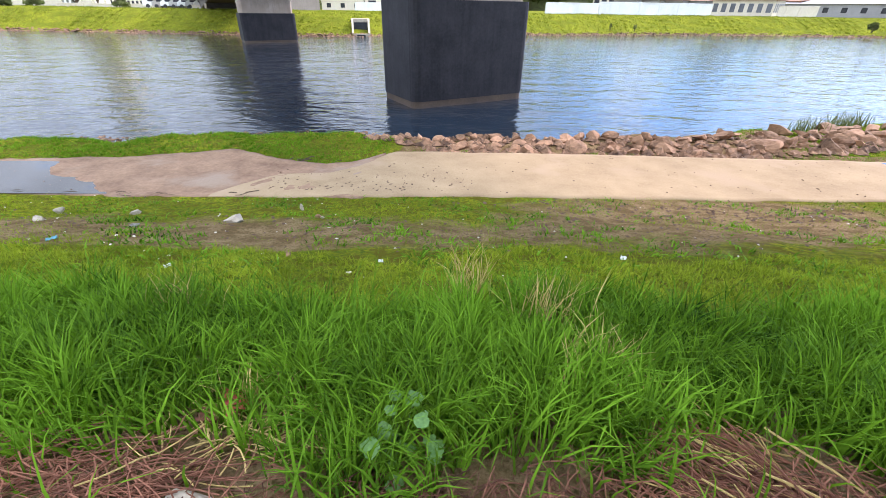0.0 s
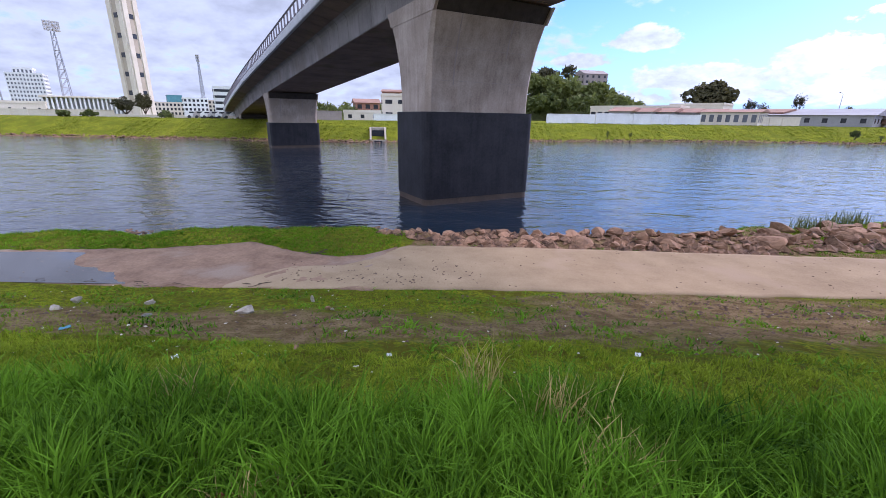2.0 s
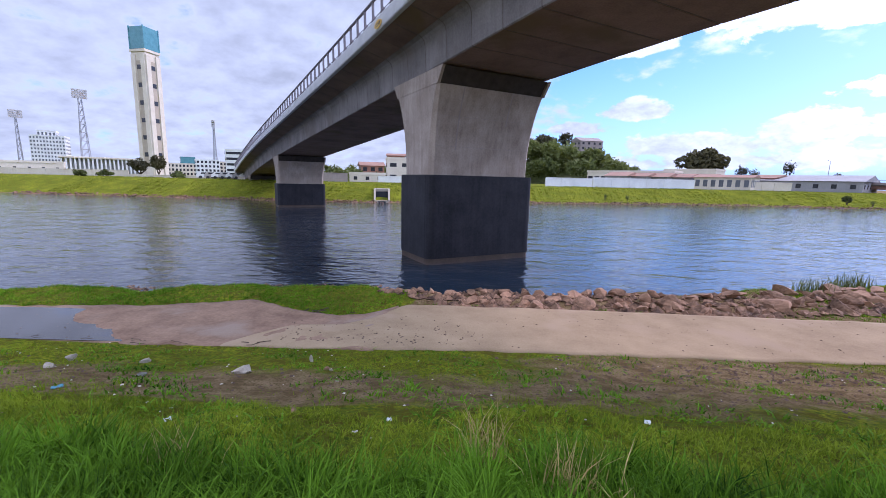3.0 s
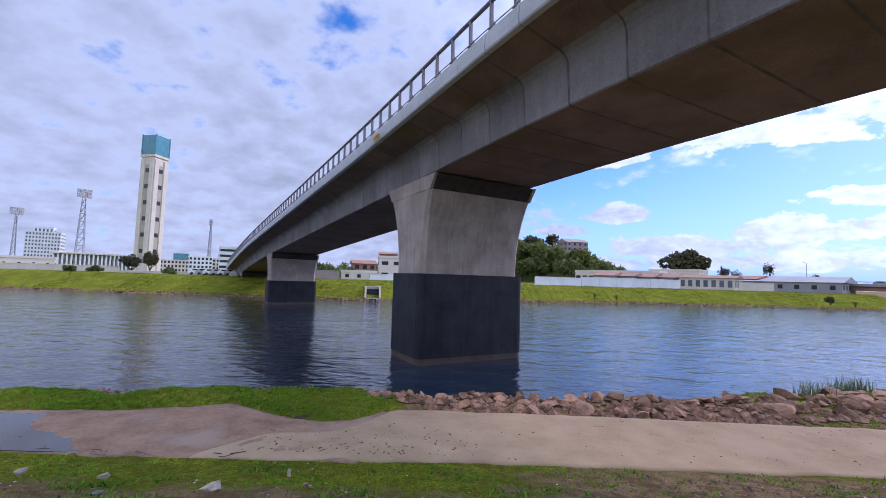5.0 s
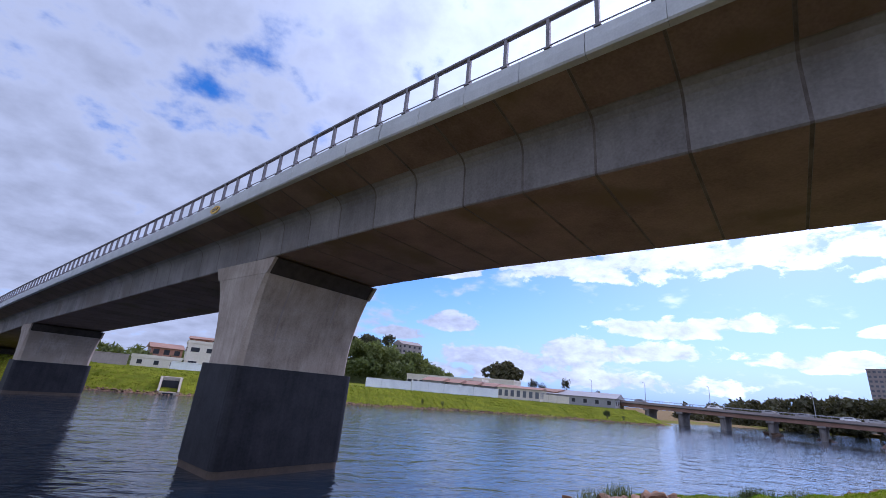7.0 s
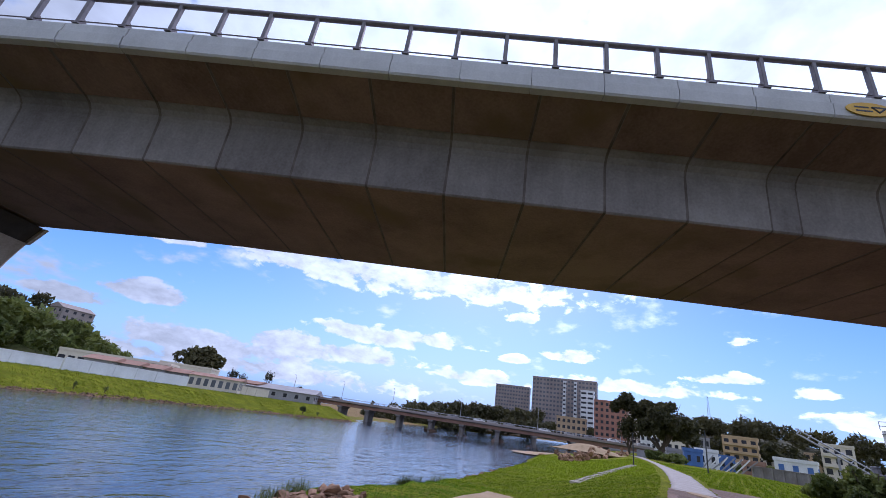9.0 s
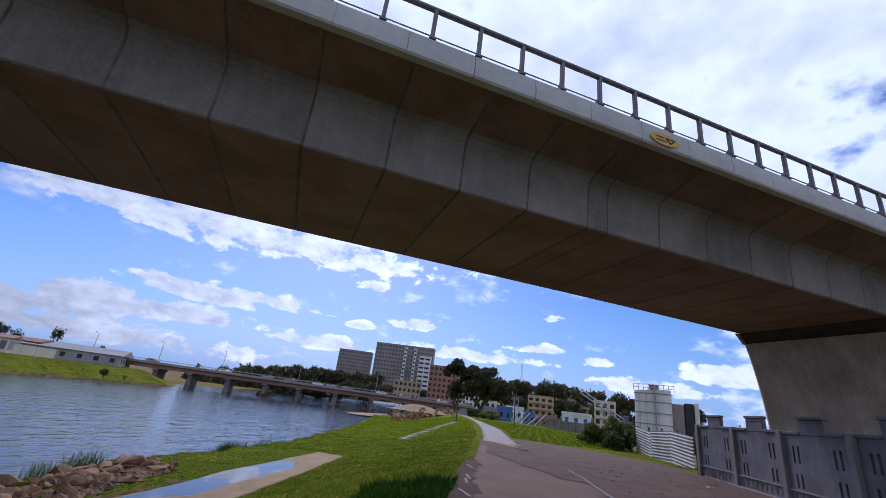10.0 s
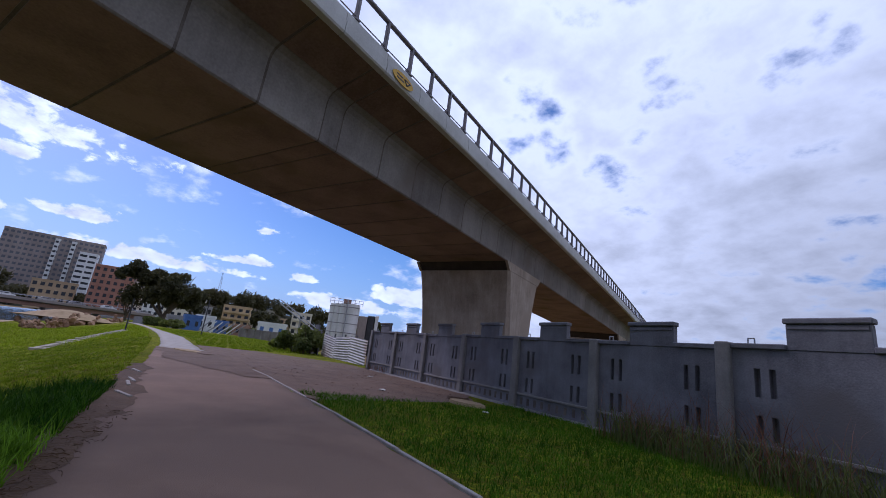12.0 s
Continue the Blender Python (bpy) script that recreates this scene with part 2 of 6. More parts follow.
ROCK = material("riprap_stone", (0.055, 0.029, 0.016), (0.38, 0.215, 0.122), 2.2, 0.9, 0.9, 14.0, coords="World", island=0.5, depth=0.05)
PALE = material("pale_stone", (0.30, 0.25, 0.185), (0.52, 0.45, 0.35), 4.0, 0.9, 0.7, 30.0)
PAINT = material("worn_white_paint", (0.20, 0.175, 0.155), (0.42, 0.39, 0.36), 5.0, 0.8, 0.2, 40.0)
FENCE = material("precast_fence_concrete", (0.090, 0.090, 0.103), (0.205, 0.205, 0.228), 1.2, 0.88, 0.6, 30.0, streak=0.7, stain=(0.13, 0.122, 0.125), island=0.10, coords="World")
WHITE = material("white_wash", (0.62, 0.62, 0.60), (0.82, 0.82, 0.80), 0.3, 0.85, 0.1, 4.0, streak=0.4, coords="World")
CREAM = material("cream_render", (0.55, 0.48, 0.38), (0.72, 0.65, 0.54), 0.2, 0.85, 0.1, 3.0, streak=0.4, coords="World")
BRICKY = material("bare_red_brick", (0.30, 0.13, 0.085), (0.45, 0.22, 0.15), 0.4, 0.9, 0.2, 5.0, coords="World")
OCHRE = material("ochre_render", (0.40, 0.27, 0.15), (0.56, 0.40, 0.24), 0.3, 0.9, 0.15, 4.0, streak=0.4, coords="World")
GREYR = material("grey_render", (0.22, 0.21, 0.215), (0.34, 0.33, 0.33), 0.15, 0.85, 0.1, 3.0, streak=0.4, coords="World")
DARK = material("dark_opening", (0.015, 0.016, 0.02), (0.04, 0.042, 0.05), 0.5, 0.25, 0.0, 3.0, coords="World")
TEAL = material("teal_glass", (0.06, 0.20, 0.24), (0.10, 0.30, 0.34), 0.4, 0.2, 0.0, 2.0, coords="World")
TIN = material("metal_roof", (0.30, 0.285, 0.27), (0.50, 0.49, 0.47), 0.6, 0.55, 0.1, 3.0, metal=0.1, stain=(0.30, 0.22, 0.17), coords="World")
RUST = material("rusty_tiles", (0.22, 0.12, 0.085), (0.36, 0.21, 0.15), 0.3, 0.9, 0.2, 3.0, coords="World")
BARK = material("bark", (0.06, 0.045, 0.03), (0.15, 0.11, 0.08), 3.0, 0.95, 0.6, 20.0)
LEAF = material("tree_leaves", (0.024, 0.026, 0.012), (0.105, 0.095, 0.040), 0.5, 0.75, 0.0, 6.0, coords="World", island=0.45)
SCRUB = material("scrub_leaves", (0.035, 0.055, 0.014), (0.17, 0.195, 0.055), 0.5, 0.8, 0.0, 6.0, coords="World", island=0.45)
BLADE = material("grass_blades", (0.010, 0.040, 0.003), (0.150, 0.305, 0.018), 0.7, 0.5, 0.0, 5.0, coords="World", island=0.7, spec=0.04)
OLIVE = material("olive_turf_blades", (0.10, 0.145, 0.010), (0.30, 0.37, 0.025), 0.9, 0.6, 0.0, 5.0, coords="World", island=0.6, spec=0.02)
FARGRASS = material("yellow_green_grass", (0.15, 0.185, 0.018), (0.30, 0.315, 0.04), 0.25, 0.7, 0.0, 3.0, coords="World", island=0.4, spec=0.02)
BANKGRASS = material("bank_grass_blades", (0.08, 0.135, 0.006), (0.27, 0.345, 0.018), 0.5, 0.7, 0.0, 4.0, coords="World", island=0.5, spec=0.02)
# Verge grass with the viaduct's shadow put into its colour.
SHADEGRASS = material("dark_verge_grass", (0.008, 0.042, 0.002), (0.07, 0.17, 0.006), 0.7, 0.6, 0.0, 5.0, coords="World", island=0.6, spec=0.04)
CRUMB = material("dark_crumbled_earth", (0.058, 0.030, 0.014), (0.130, 0.076, 0.042), 1.5, 0.95, 0.9, 25.0, coords="World", depth=0.04)
TAUPE = material("warm_grey_render", (0.24, 0.195, 0.175), (0.37, 0.31, 0.28), 0.15, 0.85, 0.1, 3.0, streak=0.4, coords="World")
SHOREGRASS = material("shore_grass_blades", (0.06, 0.15, 0.006), (0.21, 0.37, 0.02), 0.6, 0.6, 0.0, 4.0, coords="World", island=0.5, spec=0.03)
DRY = material("dry_stalks", (0.36, 0.24, 0.075), (0.62, 0.46, 0.18), 3.0, 0.85, 0.0, 20.0, coords="World", island=0.35)
TWIG = material("dead_twigs", (0.055, 0.019, 0.010), (0.36, 0.150, 0.088), 4.0, 0.9, 0.2, 30.0, coords="World", island=0.4)
RED = material("red_wrapper", (0.35, 0.03, 0.03), (0.55, 0.10, 0.09), 12.0, 0.4, 0.0, 40.0)
BLUE = material("blue_sheet", (0.04, 0.10, 0.30), (0.09, 0.20, 0.45), 0.6, 0.6, 0.1, 4.0, coords="World")
YELLOW = material("yellow_sign", (0.50, 0.28, 0.03), (0.66, 0.40, 0.06), 3.0, 0.6, 0.0, 20.0)
RUBBER = material("dark_metal", (0.02, 0.02, 0.022), (0.06, 0.06, 0.065), 2.0, 0.6, 0.1, 20.0)


def ground_material():
    """Short turf with brown bare patches; the 'bare' attribute of the sheet raises the share of earth."""
    m = bpy.data.materials.new("turf")
    m.use_nodes = True
    t = m.node_tree
    b = t.nodes["Principled BSDF"]
    pos = t.nodes.new("ShaderNodeNewGeometry").outputs["Position"]

    def noise_at(scale, detail=5.0, rough=0.6):
        n = t.nodes.new("ShaderNodeTexNoise")
        n.inputs["Scale"].default_value, n.inputs["Detail"].default_value, n.inputs["Roughness"].default_value = scale, detail, rough
        t.links.new(pos, n.inputs["Vector"])
        return n.outputs["Fac"]

    def blend(fac, a, bb):
        x = t.nodes.new("ShaderNodeMix")
        x.data_type = "RGBA"
        t.links.new(fac, x.inputs["Factor"])
        for key, v in (("A", a), ("B", bb)):
            if isinstance(v, tuple):
                x.inputs[key].default_value = (*v, 1)
            else:
                t.links.new(v, x.inputs[key])
        return x.outputs["Result"]

    def span(v, lo, hi):
        r = t.nodes.new("ShaderNodeMapRange")
        r.interpolation_type = "SMOOTHSTEP"
        r.inputs[1].default_value, r.inputs[2].default_value = lo, hi
        t.links.new(v, r.inputs[0])
        return r.outputs[0]

    green = blend(span(noise_at(0.35), 0.35, 0.65), (0.14, 0.165, 0.010), (0.30, 0.31, 0.016))
    green = blend(span(noise_at(16.0, 4.0), 0.38, 0.66), green, (0.075, 0.12, 0.014))
    green = blend(span(noise_at(4.2, 6.0, 0.7), 0.44, 0.60), green, (0.115, 0.105, 0.014))
    earth = blend(span(noise_at(3.0), 0.35, 0.65), (0.165, 0.108, 0.050), (0.31, 0.215, 0.115))
    earth = blend(span(noise_at(30.0, 3.0), 0.45, 0.7), earth, (0.11, 0.085, 0.03))
    att = t.nodes.new("ShaderNodeAttribute")
    att.attribute_name = "bare"
    s = t.nodes.new("ShaderNodeMath")
    s.operation = "MULTIPLY_ADD"
    t.links.new(noise_at(1.1, 7.0, 0.65), s.inputs[0])
    s.inputs[1].default_value = 1.3
    t.links.new(att.outputs["Fac"], s.inputs[2])
    t.links.new(blend(span(s.outputs[0], 0.86, 1.22), green, earth), b.inputs["Base Color"])
    b.inputs["Roughness"].default_value = 0.95
    b.inputs["Specular IOR Level"].default_value = 0.02
    bp = t.nodes.new("ShaderNodeBump")
    bp.inputs["Strength"].default_value, bp.inputs["Distance"].default_value = 1.0, 0.10
    t.links.new(noise_at(9.0, 7.0, 0.75), bp.inputs["Height"])
    t.links.new(bp.outputs[0], b.inputs["Normal"])
    return m


TURF = ground_material()


def water_material(name, body, ripple, scale, rough=0.06):
    m = bpy.data.materials.new(name)
    m.use_nodes = True
    t = m.node_tree
    b = t.nodes["Principled BSDF"]
    pos = t.nodes.new("ShaderNodeNewGeometry").outputs["Position"]
    mp = t.nodes.new("ShaderNodeMapping")
    mp.inputs["Scale"].default_value = (0.6, 1.0, 1.0)
    mp.inputs["Rotation"].default_value = (0, 0, radians(10))
    t.links.new(pos, mp.inputs["Vector"])
    prev = None
    for sc, strength, detail in ((scale, ripple, 4.0), (scale * 0.22, ripple * 0.8, 3.0)):
        n = t.nodes.new("ShaderNodeTexNoise")
        n.inputs["Scale"].default_value, n.inputs["Detail"].default_value = sc, detail
        n.inputs["Distortion"].default_value = 0.4
        t.links.new(mp.outputs[0], n.inputs["Vector"])
        bp = t.nodes.new("ShaderNodeBump")
        bp.inputs["Strength"].default_value, bp.inputs["Distance"].default_value = strength, 0.25 / sc
        t.links.new(n.outputs["Fac"], bp.inputs["Height"])
        if prev:
            t.links.new(prev, bp.inputs["Normal"])
        prev = bp.outputs[0]
    t.links.new(prev, b.inputs["Normal"])
    b.inputs["Base Color"].default_value = (*body, 1)
    b.inputs["Roughness"].default_value = rough
    b.inputs["IOR"].default_value = 1.33
    b.inputs["Specular IOR Level"].default_value = 0.75
    return m


WATER = water_material("river_water", (0.008, 0.017, 0.029), 0.46, 2.8)
POOL = water_material("puddle_water", (0.05, 0.045, 0.04), 0.015, 1.2, 0.01)
POSTS = material("pale_post_concrete", (0.15, 0.142, 0.138), (0.27, 0.255, 0.245), 1.5, 0.88, 0.4, 30.0, streak=0.6, coords="World")
GRAVEL = material("pale_gravel", (0.24, 0.21, 0.185), (0.40, 0.36, 0.32), 1.2, 0.95, 0.6, 20.0, coords="World")
PANE = material("grey_window", (0.07, 0.075, 0.09), (0.15, 0.155, 0.17), 0.15, 0.3, 0.0, 1.0, coords="World")
MALLOW = material("mallow_leaves", (0.05, 0.13, 0.03), (0.13, 0.25, 0.06), 20.0, 0.6, 0.2, 80.0)


def let_light_through(m, share, tint):
    """Thin leaves pass some of the light on."""
    t = m.node_tree
    b, o = t.nodes["Principled BSDF"], t.nodes["Material Output"]
    tr = t.nodes.new("ShaderNodeBsdfTranslucent")
    mx = t.nodes.new("ShaderNodeMix")
    mx.data_type, mx.blend_type = "RGBA", "MULTIPLY"
    mx.inputs["Factor"].default_value = 1.0
    t.links.new(b.inputs["Base Color"].links[0].from_socket, mx.inputs["A"])
    mx.inputs["B"].default_value = (*tint, 1)
    t.links.new(mx.outputs["Result"], tr.inputs["Color"])
    s = t.nodes.new("ShaderNodeMixShader")
    s.inputs[0].default_value = share
    t.links.new(b.outputs[0], s.inputs[1])
    t.links.new(tr.outputs[0], s.inputs[2])
    t.links.new(s.outputs[0], o.inputs["Surface"])


let_light_through(BLADE, 0.2, (1.5, 1.5, 0.6))
let_light_through(SHOREGRASS, 0.25, (1.4, 1.4, 0.6))
let_light_through(OLIVE, 0.2, (1.3, 1.3, 0.6))
let_light_through(FARGRASS, 0.2, (1.3, 1.3, 0.6))
let_light_through(BANKGRASS, 0.22, (1.3, 1.3, 0.6))
let_light_through(LEAF, 0.2, (1.4, 1.4, 0.8))
let_light_through(SCRUB, 0.25, (1.4, 1.4, 0.8))

# ---- helpers of this scene ----
rng = np.random.default_rng(7)


def part(name, bm, mat, parent=None, label="", smooth=False):
    """One mesh object from a bmesh, under a thing or a part."""
    me = bpy.data.meshes.new(name)
    bm.to_mesh(me)
    bm.free()
    me.materials.append(mat)
    if smooth:
        me.polygons.foreach_set("use_smooth", [True] * len(me.polygons))
    ob = new(name, me)
    ob.parent = parent
    if label:
        ob["label"] = label
    return ob


def raw(name, verts, faces, mat, parent=None, label="", smooth=False):
    me = bpy.data.meshes.new(name)
    me.from_pydata(verts, [], faces)
    me.materials.append(mat)
    if smooth:
        me.polygons.foreach_set("use_smooth", [True] * len(me.polygons))
    ob = new(name, me)
    ob.parent = parent
    if label:
        ob["label"] = label
    return ob


def again(ob, parent, m, name=None):
    """Another object on the same mesh, under a parent."""
    o = new(name or ob.name.split(".")[0], ob.data)
    o.parent = parent
    o.matrix_local = m
    if "label" in ob:
        o["label"] = ob["label"]
    return o


def empty(name, m=None, **tags):
    ob = new(name)
    if m is not None:
        ob.matrix_world = m
    return tagged(ob, **tags)


def box(bm, x0, x1, y0, y1, z0, z1, bevel=0.0, m=None):
    r = bmesh.ops.create_cube(bm, size=1.0)
    vs = r["verts"]
    bmesh.ops.scale(bm, vec=(x1 - x0, y1 - y0, z1 - z0), verts=vs)
    bmesh.ops.translate(bm, vec=((x0 + x1) / 2, (y0 + y1) / 2, (z0 + z1) / 2), verts=vs)
    if bevel:
        es = {e for v in vs for e in v.link_edges}
        vs = list({v for f in bmesh.ops.bevel(bm, geom=list(es), offset=bevel, segments=1, affect="EDGES")["faces"] for v in f.verts} | {v for v in vs if v.is_valid})
    if m is not None:
        bmesh.ops.transform(bm, matrix=m, verts=vs)
    return bm


def boxm(*a, **k):
    return box(bmesh.new(), *a, **k)


def rod(bm, a, b, r0, r1=None, sides=6):
    """A tapered round bar from a to b."""
    a, b = Vector(a), Vector(b)
    r1 = r0 if r1 is None else r1
    q = (b - a).to_track_quat("Z", "Y").to_matrix().to_4x4()
    c = bmesh.ops.create_cone(bm, cap_ends=True, segments=sides, radius1=r0, radius2=r1, depth=(b - a).length)
    bmesh.ops.transform(bm, matrix=Matrix.Translation((a + b) / 2) @ q, verts=c["verts"])
    return bm


def extrude_x(profile, x0, x1):
    """A closed (y, z) outline drawn out from x0 to x1, with end faces."""
    bm = bmesh.new()
    rings = [[bm.verts.new((x, y, z)) for y, z in profile] for x in (x0, x1)]
    n = len(profile)
    for i in range(n):
        bm.faces.new((rings[0][i], rings[0][(i + 1) % n], rings[1][(i + 1) % n], rings[1][i]))
    bm.faces.new(rings[0][::-1])
    bm.faces.new(rings[1])
    bmesh.ops.recalc_face_normals(bm, faces=bm.faces[:])
    return bm


# ---- the lie of the land ----
WATER_Z, TERRACE_Z = -2.8, -2.05
SHORE = np.array([(-900, 30), (-60, 12), (-17, 14.2), (-11, 15.0), (-6, 16.3), (0, 15.9), (4, 16.3), (11, 17.7), (17, 19.3), (25, 19.2), (34, 20), (44, 22.2), (74, 29.4), (90, 35), (130, 44), (190, 46), (420, 40), (900, 40)])
OTHER = np.array([(-900, 130), (-79, 77), (-44, 76), (-22, 75), (-14, 78.5), (14, 89), (43, 99), (71, 104), (95, 102), (118, 108), (134, 128), (200, 150), (420, 170), (900, 170)])


def shore(x):
    return np.interp(x, SHORE[:, 0], SHORE[:, 1]) + 0.25 * np.sin(np.asarray(x) * 1.3) + 0.15 * np.sin(np.asarray(x) * 3.1)


def other(x):
    return np.interp(x, OTHER[:, 0], OTHER[:, 1]) + 0.4 * np.sin(np.asarray(x) * 0.5)


def road_left(x):
    x = np.asarray(x, float)
    return np.where(x < 0, 0.80 + 0.02 * x, 0.80 + 0.065 * x + 0.0008 * x * x) * (np.abs(x) < 400) + (np.abs(x) >= 400) * 20.0


def road_right(x):
    x = np.asarray(x, float)
    return np.interp(x, [-60, 0, 4.2, 8.7, 16.3, 29, 51, 130, 400], [-4.0, -3.25, -2.8, -2.42, -1.58, 0.85, 3.6, 19.8, 100])


def path_near(x):
    x = np.asarray(x, float)
    y = np.interp(x, [-60, -10, -4.9, 0.6, 5.8, 9, 14.6, 20, 27, 28], [7.2, 8.08, 8.34, 8.70, 8.83, 8.95, 9.6, 10.35, 11.5, 11.75])
    return np.where(x > 28, 11.75 + 0.22 * (x - 28), y)


def path_far(x):
    return np.interp(x, [-60, -10, -1.7, 3, 7.6, 11.3, 15.4, 18, 26, 28], [10.2, 11.0, 11.8, 11.95, 11.9, 11.9, 12.4, 12.9, 13.15, 13.45]) + 0.22 * np.maximum(np.asarray(x, float) - 28, 0)


def smooth01(v):
    v = np.clip(v, 0, 1)
    return v * v * (3 - 2 * v)


def land(x, y):
    """Height of the ground."""
    x, y = np.asarray(x, float), np.asarray(y, float)
    x, y = np.broadcast_arrays(x, y)
    xs = np.clip(x, -300, 300)
    top, foot, edge = road_left(xs), path_near(xs), shore(x)
    foot = np.minimum(foot, edge - 2.6)
    top = np.minimum(top, foot - 3.0)
    s = np.clip((y - top) / (foot - top), 0, 1)
    fall = 0.55 * s + 0.45 * smooth01(s)
    z = TERRACE_Z * fall
    d = edge - y
    z = np.where((y > foot), TERRACE_Z - 0.12 * smooth01((y - foot) / 2) + (WATER_Z - TERRACE_Z + 0.02) * smooth01(1.15 - d / 2.0), z)
    bed = WATER_Z - 1.6 * smooth01((y - edge) / 8)
    z = np.where(y > edge, bed - 0.1, z)
    e = y - other(x)
    rise = WATER_Z - 0.1 + 0.35 * smooth01(e / 0.9) + 3.25 * smooth01(np.clip((e - 0.6) / 11.5, 0, 1) * 0.93 + 0.02)
    z = np.where(e > -6, np.maximum(np.minimum(z, bed), np.where(e > 0, rise, WATER_Z - 0.1 + 0.2 * e)), z)
    # the far shore beyond the road bridge stays low and gravelly
    flats = smooth01((x - 112) / 14) * smooth01((e + 2) / 6)
    z = z * (1 - flats) + flats * np.minimum(z, -2.3 + 0.010 * np.maximum(e, 0))
    # land rises slowly behind the town
    z = z + np.where(y < 60, 0.02 * np.maximum(x - 150, 0) * (x < 900), 0) * smooth01((y + 200) / 150) * (y < shore(x) - 5)
    paved = (y > path_near(xs) + 0.3) & (y < path_far(xs) - 0.3) & (x > -13) & (x < 27.5)
    z = np.where(paved, np.minimum(z, TERRACE_Z - 0.10), z)
    lump = 0.045 * np.sin(1.9 * x + 0.7 * y) * np.sin(1.3 * y - 0.6 * x) + 0.03 * np.sin(4.1 * x) * np.sin(3.7 * y + x)
    off = (y > road_left(xs) + 0.5) & (y < edge - 0.3) & ~paved
    calm = np.clip(np.maximum(path_near(xs) - y, y - path_far(xs)) / 1.2, 0, 1)
    return z + np.where(off, lump * calm, 0)


def build_ground():
    def steps(near_lo, near_hi, near, reach):
        a = list(np.arange(near_lo, near_hi, near))
        s, v = near, near_hi
        while v < reach:
            a.append(v)
            s *= 1.13
            v += s
        a.append(reach)
        s, v, lo = near, near_lo, []
        while v > -reach:
            s *= 1.13
            v -= s
            lo.append(v)
        return np.array(lo[::-1] + a)

    xs = steps(-14, 42, 0.35, 2600)
    ys = np.unique(np.concatenate([np.array([-2600, -1500, -800, -400, -200, -100, -60, -40, -30, -24, -20, -16, -13, -11, -9.5, -8, -6, -4, -3, -2, -1]), np.arange(-0.5, 24, 0.3), np.arange(24, 70, 1.5), np.arange(70, 125, 0.8), np.array([128, 133, 140, 150, 165, 190, 230, 300, 420, 600, 900, 1500, 2600])]))
    X, Y = np.meshgrid(xs, ys)
    Z = land(X, Y)
    n, m = X.shape
    verts = np.stack([X, Y, Z], -1).reshape(-1, 3)
    i = np.arange(n * m).reshape(n, m)
    faces = np.stack([i[:-1, :-1], i[:-1, 1:], i[1:, 1:], i[1:, :-1]], -1).reshape(-1, 4)
    me = bpy.data.meshes.new("ground")
    me.from_pydata(verts.tolist(), [], faces.tolist())
    me.polygons.foreach_set("use_smooth", [True] * len(me.polygons))
    me.materials.append(TURF)
    # where the turf is worn: the middle of the slope, the strip under the path's edge, the shores
    bare = np.zeros(n * m)
    x, y = verts[:, 0], verts[:, 1]
    xc = np.clip(x, -300, 300)
    s = (y - road_left(xc)) / (path_near(xc) - road_left(xc))
    bare += 0.56 * np.exp(-((s - 0.60) / 0.17) ** 2) * (x < 12)
    bare += 1.3 * np.exp(-((x - 5.2) / 3.2) ** 2 - ((y - 7.7) / 1.15) ** 2)
    bare += 0.35 * np.exp(-((x + 3.6) / 3.0) ** 2 - ((y - 5.2) / 0.9) ** 2)
    bare += 0.6 * np.exp(-((y - road_left(xc)) / 0.35) ** 2) * (x < 6)
    bare += 0.7 * ((y > road_left(xc) - 0.2) & (y < 2.6) & (np.abs(x) < 7))
    bare -= 0.6 * ((y > 2.6) & (y < 4.2) & (np.abs(x) < 12))
    bare += 0.5 * np.exp(-((other(x) + 0.2 - y) / 0.9) ** 2)
    bare -= 0.35 * ((y > path_far(xc)) & (y < shore(x)))
    bare += 1.3 * ((y > path_far(xc) + 0.1) & (y < shore(x) + 1) & (x > -1.5) & (x < 16) & (y < path_far(xc) + 0.8 + 4 * (x < 11)))
    bare -= 0.20 * ((y > other(x) + 1.5) & (y < other(x) + 14))
    bare -= 0.22 * ((x > 14) & (y > road_left(xc)) & (y < shore(x)))
    bare += 0.5 * smooth01((x - 114) / 10) * (y > 60)
    # Unseen ground behind the fence, set bare to warm light bounced onto the pier.
    bare += 0.9 * ((y < -9.9) & (y > -60) & (x > -10) & (x < 60))
    bare += 0.15 * (y > other(x) + 14) + 0.12 * (y < -14)
    me.attributes.new("bare", "FLOAT", "POINT").data.foreach_set("value", bare.astype(np.float32))
    return tagged(new("ground", me), "uneven river bank of green turf with worn brown patches", "ground", kind="structure")


build_ground()
river = raw("river", [(-2500, 0, WATER_Z), (2500, 0, WATER_Z), (2500, 700, WATER_Z), (-2500, 700, WATER_Z)], [(0, 1, 2, 3)], WATER)
tagged(river, "broad dark blue river with small wind ripples", "water", kind="structure")


